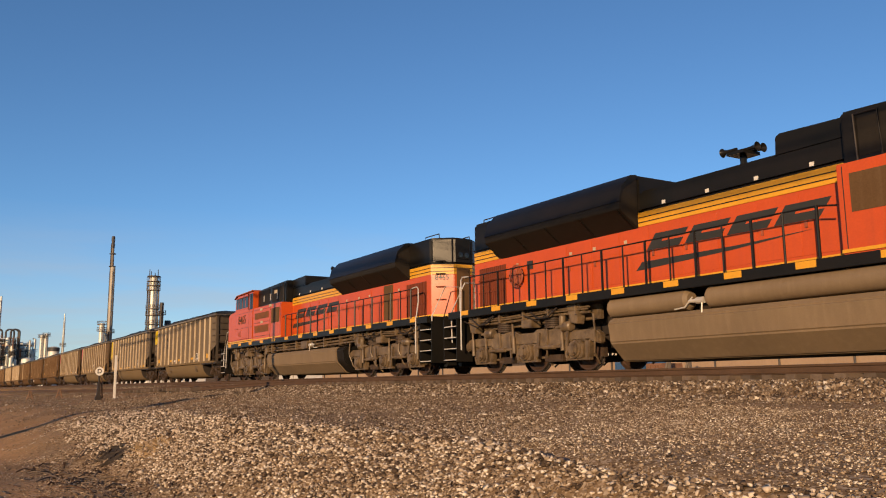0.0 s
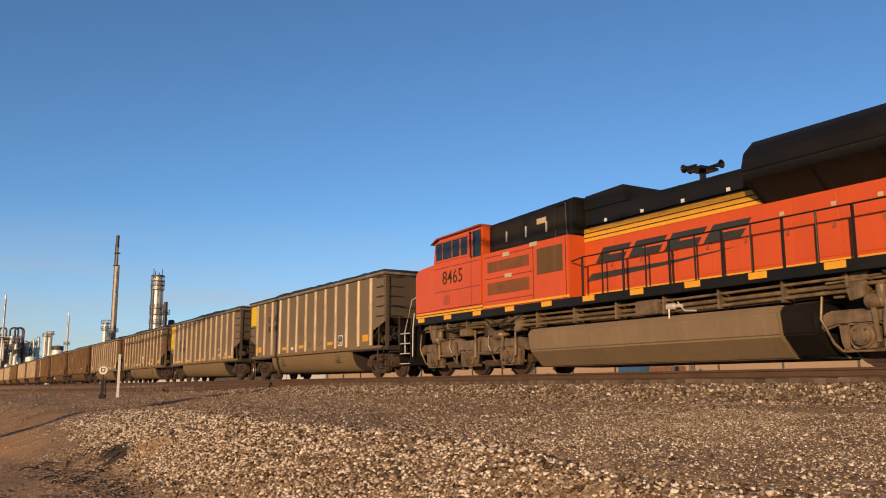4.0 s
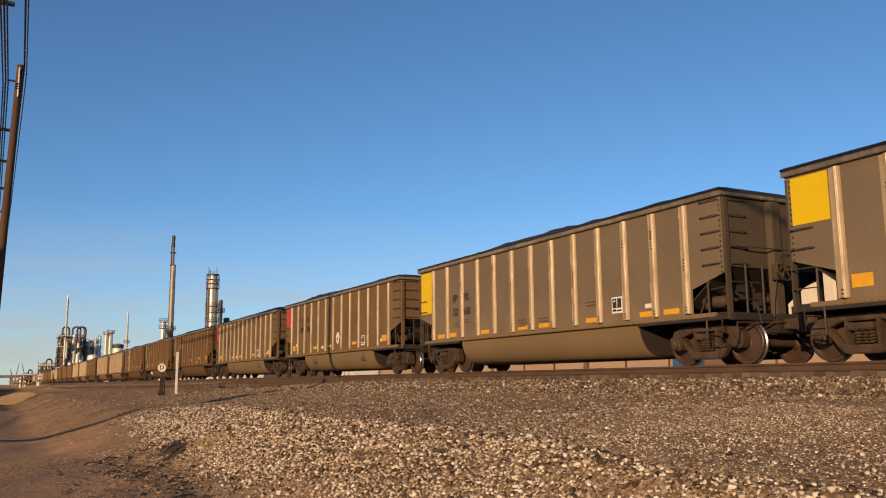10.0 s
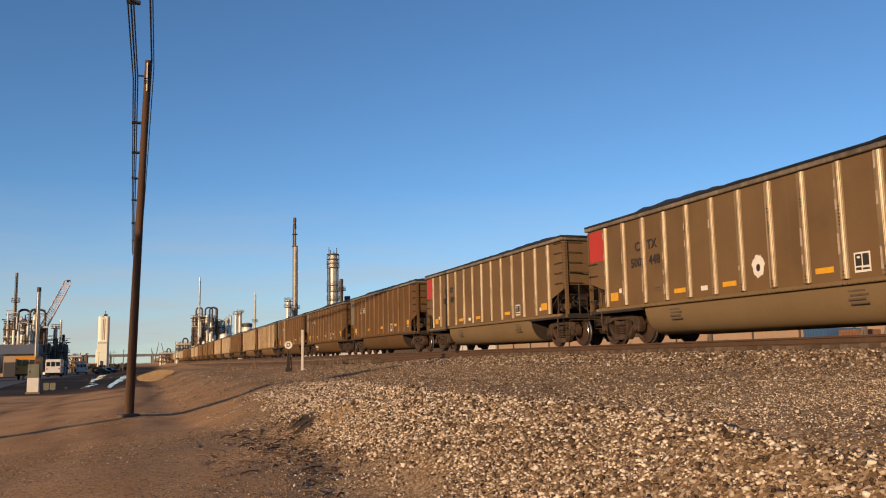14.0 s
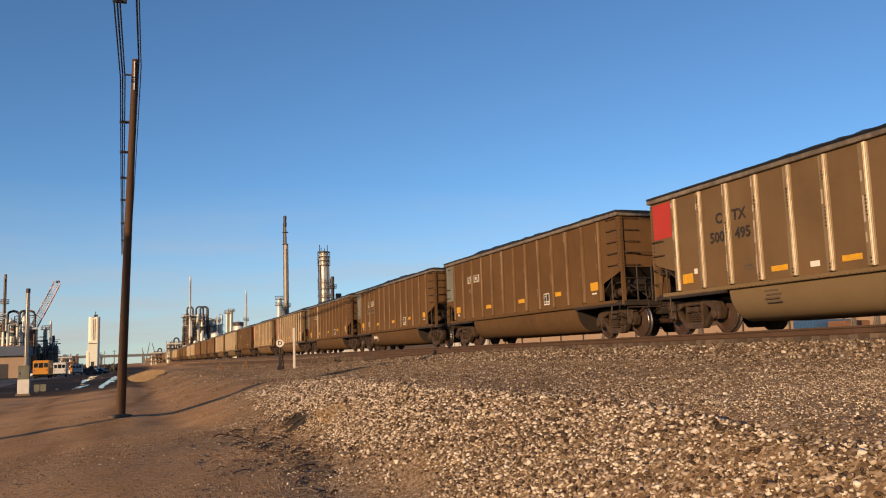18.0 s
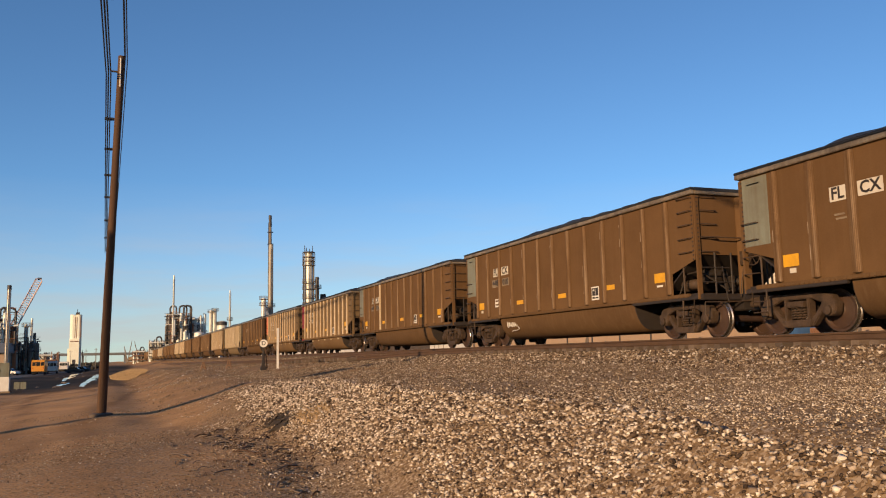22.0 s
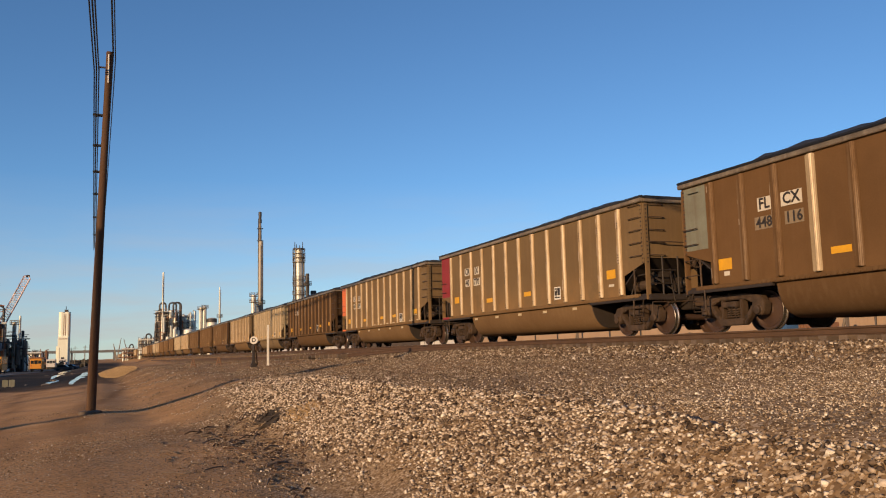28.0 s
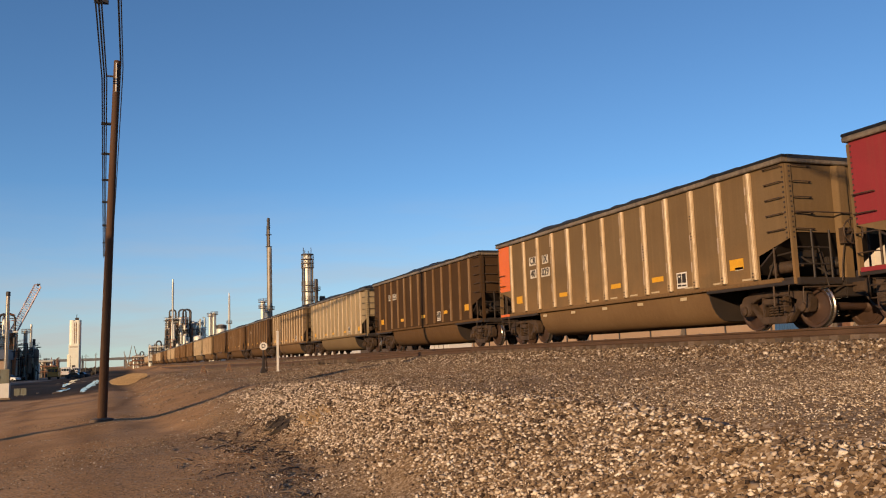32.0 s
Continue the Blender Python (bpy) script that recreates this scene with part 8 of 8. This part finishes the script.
face = Matrix.Translation((ds.x + 0.06, ds.y, ds.z)) @ pose(0, 0, 0, 0, 0, 90 - 9)
part("disc", Shape().lathe([(0.0, 0.0), (0.205, 0.0), (0.205, 0.02), (0.0, 0.02)], (0, 0, 0), "y", 24), M_white, derail, at=face)
me = lettering("D", 0.31)
me.materials.append(M_mark_dark)
part("letter", me, None, derail, at=face @ pose(0, -0.006, 0, 90, 0, 0))
wp = place(79.78, 2.0, 45)
single("white_post", Shape().box(wp.x - 0.055, wp.x + 0.055, wp.y - 0.055, wp.y + 0.055, base_of(wp) - 0.2, wp.z), M_white, "tall white-painted wooden post", "post", bevel=0.01)
M_stop = surface("rusty_brown_iron", (0.15, 0.085, 0.05), 0.75, 0.1, (0.22, 0.14, 0.09), 6.0, 0.7, 0.1, 0.1, spec=0.2)
for az, el, d in ((84.55, -0.53, 62), (82.93, -0.45, 60)):
    p = place(az, el, d)
    g = base_of(p)
    ws = thing("wheel_stop", "small rusty orange iron wheel stop", "wheel stop", group="wheel stops")
    for s in (-1, 1):
        part("leg", Shape().tube([(p.x, p.y + s * 0.19, g - 0.05), (p.x, p.y + s * 0.04, g + 0.5)], 0.045, 6), M_stop, ws)
    part("crossbar", Shape().box(p.x - 0.05, p.x + 0.05, p.y - 0.15, p.y + 0.15, g + 0.14, g + 0.22), M_stop, ws)
    part("cap", Shape().box(p.x - 0.06, p.x + 0.06, p.y - 0.08, p.y + 0.08, g + 0.47, g + 0.56), M_stop, ws)
# siding that leaves the main line
spur = thing("siding_track", "rusty siding rails half buried in dirt", "railway track", kind="structure")


def spur_y(x, off):
    return MID + off - 5.2 * float(ease(-22, -75, x))


for off in (-0.753, 0.753):
    sh = Shape()
    rings = [[(x, spur_y(x, off) + a, max(float(height(x, spur_y(x, off))) + 0.10, 1.0) + b - 0.06) for a, b in RAIL_OUTLINE] for x in [-30 - k * 2.5 for k in range(60)]]
    part("rail", sh.loft(rings), M_rust, spur)
for k in range(120):
    x = -44 - k * 0.62
    part("tie", TIE, None, spur, at=pose(x, spur_y(x, 0), max(float(height(x, spur_y(x, -1.0))), float(height(x, spur_y(x, 1.0)))) - 0.035, 0, 0, rng_tie.uniform(-2, 2)))
# dry grass, sticks and litter
rng = np.random.default_rng(40)


def tuft(name, cx, cy, rx, ry, n, hgt, label):
    sh = Shape()
    for _ in range(n):
        a, r = rng.uniform(0, 2 * math.pi), rng.random() ** 0.5
        x, y = cx + rx * r * math.cos(a), cy + ry * r * math.sin(a)
        z = float(height(x, y)) - 0.02
        h, lx, ly, w = hgt * rng.uniform(0.4, 1.1), rng.normal() * 0.12, rng.normal() * 0.12, rng.uniform(0.012, 0.03)
        sh.add([(x, y - w, z), (x, y + w, z), (x + lx * 0.4, y + ly * 0.4 + w * 0.7, z + h * 0.6), (x + lx, y + ly, z + h), (x + lx * 0.4, y + ly * 0.4 - w * 0.7, z + h * 0.6)], [(0, 1, 2, 4), (4, 2, 3)])
    return single(name, sh, M_grass, label, "grass", kind="stuff", smooth=0)


tuft("dry_grass", -86, 1.35, 8.0, 1.6, 9000, 0.26, "dry golden grass on the edge of the bank")
tuft("dry_grass", -14.6, 3.25, 0.7, 0.25, 150, 0.10, "dry grass flattened at the foot of the bank")
for k in range(70):
    x, y = rng.uniform(-15.5, -7.0), rng.uniform(0.7, 2.5)
    a, l = rng.uniform(-0.9, 0.9), rng.uniform(0.08, 0.42)
    z = float(height(x, y)) + 0.012
    single("stick", Shape().tube([(x, y, z), (x + l * 0.5, y + l * 0.5 * a, z + 0.02), (x + l, y + l * a, float(height(x + l, y + l * a)) + 0.012)], rng.uniform(0.004, 0.011), 6), M_tie if k % 5 else M_wood, "broken stick lying on the dirt", "stick", group="sticks")
for k in range(110):
    x, y = rng.uniform(-18.0, -10.5), rng.uniform(1.6, 3.0)
    a, l = rng.uniform(-1.2, 1.2), rng.uniform(0.06, 0.34)
    z = float(height(x, y)) + 0.014
    single("stick", Shape().tube([(x, y, z), (x + l * 0.5, y + l * 0.5 * a, z + 0.03), (x + l, y + l * a, float(height(x + l, y + l * a)) + 0.012)], rng.uniform(0.005, 0.014), 6), M_tie if k % 4 else M_wood, "broken dark stick among the stones", "stick", group="sticks")
sh = Shape()
n, m = 18, 9
verts = []
for i in range(n):
    for j in range(m):
        x, y = -16.6 + 1.3 * i / (n - 1) + 0.1 * math.sin(j), 2.72 + 0.34 * j / (m - 1) + 0.10 * math.sin(i * 0.8)
        verts.append((x, y, float(height(x, y)) + 0.012 + 0.05 * abs(math.sin(i * 1.1 + j * 0.7)) * abs(math.cos(j * 1.3 - i * 0.4))))
sh.add(verts, [(i * m + j, (i + 1) * m + j, (i + 1) * m + j + 1, i * m + j + 1) for i in range(n - 1) for j in range(m - 1)])
single("plastic_sheet", sh, surface("dirty_plastic", (0.023, 0.018, 0.013), 0.9, 0.0, (0.101, 0.078, 0.058), 4.0, 0.7, 0.2, 0.2, spec=0.08), "crumpled dark plastic sheet half buried in stones", "litter")
sh = Shape()
for i in range(12):
    x = -4.80 + 0.6 * i / 11
    y0 = float(crest_line(x)) - 0.02 + 0.015 * math.sin(i)
    sh.v += [(x, y0, float(height(x, y0)) + 0.012), (x, y0 + 0.05, float(height(x, y0 + 0.05)) + 0.022 + 0.010 * math.sin(i * 1.7)), (x, y0 + 0.12, float(height(x, y0 + 0.12)) + 0.008)]
sh.f += [(3 * i + j, 3 * i + 3 + j, 3 * i + 4 + j, 3 * i + 1 + j) for i in range(11) for j in range(2)]
single("plastic_strip", sh, M_black, "dark plastic strip sticking out of the gravel", "litter")
# dark scrub between the road and the overpass
rng = np.random.default_rng(55)
x, y = rng.uniform(-640, -300, 900), rng.uniform(-75, 4, 900)
k = y < -3 - 0.010 * (-x - 300)
x, y = x[k], y[k]
s = rng.uniform(0.5, 1.5, len(x))
pebbles("scrub", np.stack([x, y, height(x, y) + s * 0.4], -1), s, surface("dark_scrub", (0.047, 0.039, 0.023), 0.95, 0.0, (0.027, 0.023, 0.016), 0.6, 0.8, 0.3, 0.5, 5, island=0.4), "dark winter scrub far along the road", 57, True, "scrub")

# ---- motion of the train ----
RUN = [(0, -27.15), (2, -17.27), (4, -7.39), (6, 2.46), (8, 12.25), (10, 22.04), (12, 31.95), (14, 42.0), (16, 52.1), (18, 62.21), (20, 72.35), (22, 82.54), (24, 92.7), (26, 102.87), (28, 113.2), (30, 123.68), (32, 134.26)]


def motions():
    for k, car in enumerate(CARS):
        s = -25.80 - CAR * k
        walk(car, [(t, pose(s + d, MID, RAIL - LIFT)) for t, d in RUN])
    for loco, s, turn in LOCOS:
        walk(loco, [(t, pose(s + d, MID, RAIL - LIFT, 0, 0, turn)) for t, d in RUN])
    ts = np.arange(0, 32.01, 0.125)
    run = np.interp(ts, [r[0] for r in RUN], [r[1] for r in RUN])
    for w, place, r in WHEELS:
        sign = -1 if w.parent.parent in [l[0] for l in LOCOS if l[2]] else 1
        walk(w, [(t, pose(*place, 0, sign * math.degrees(d / r), 0)) for t, d in zip(ts, run)])
    for ob, rows in MOVERS:
        walk(ob, rows)


motions()
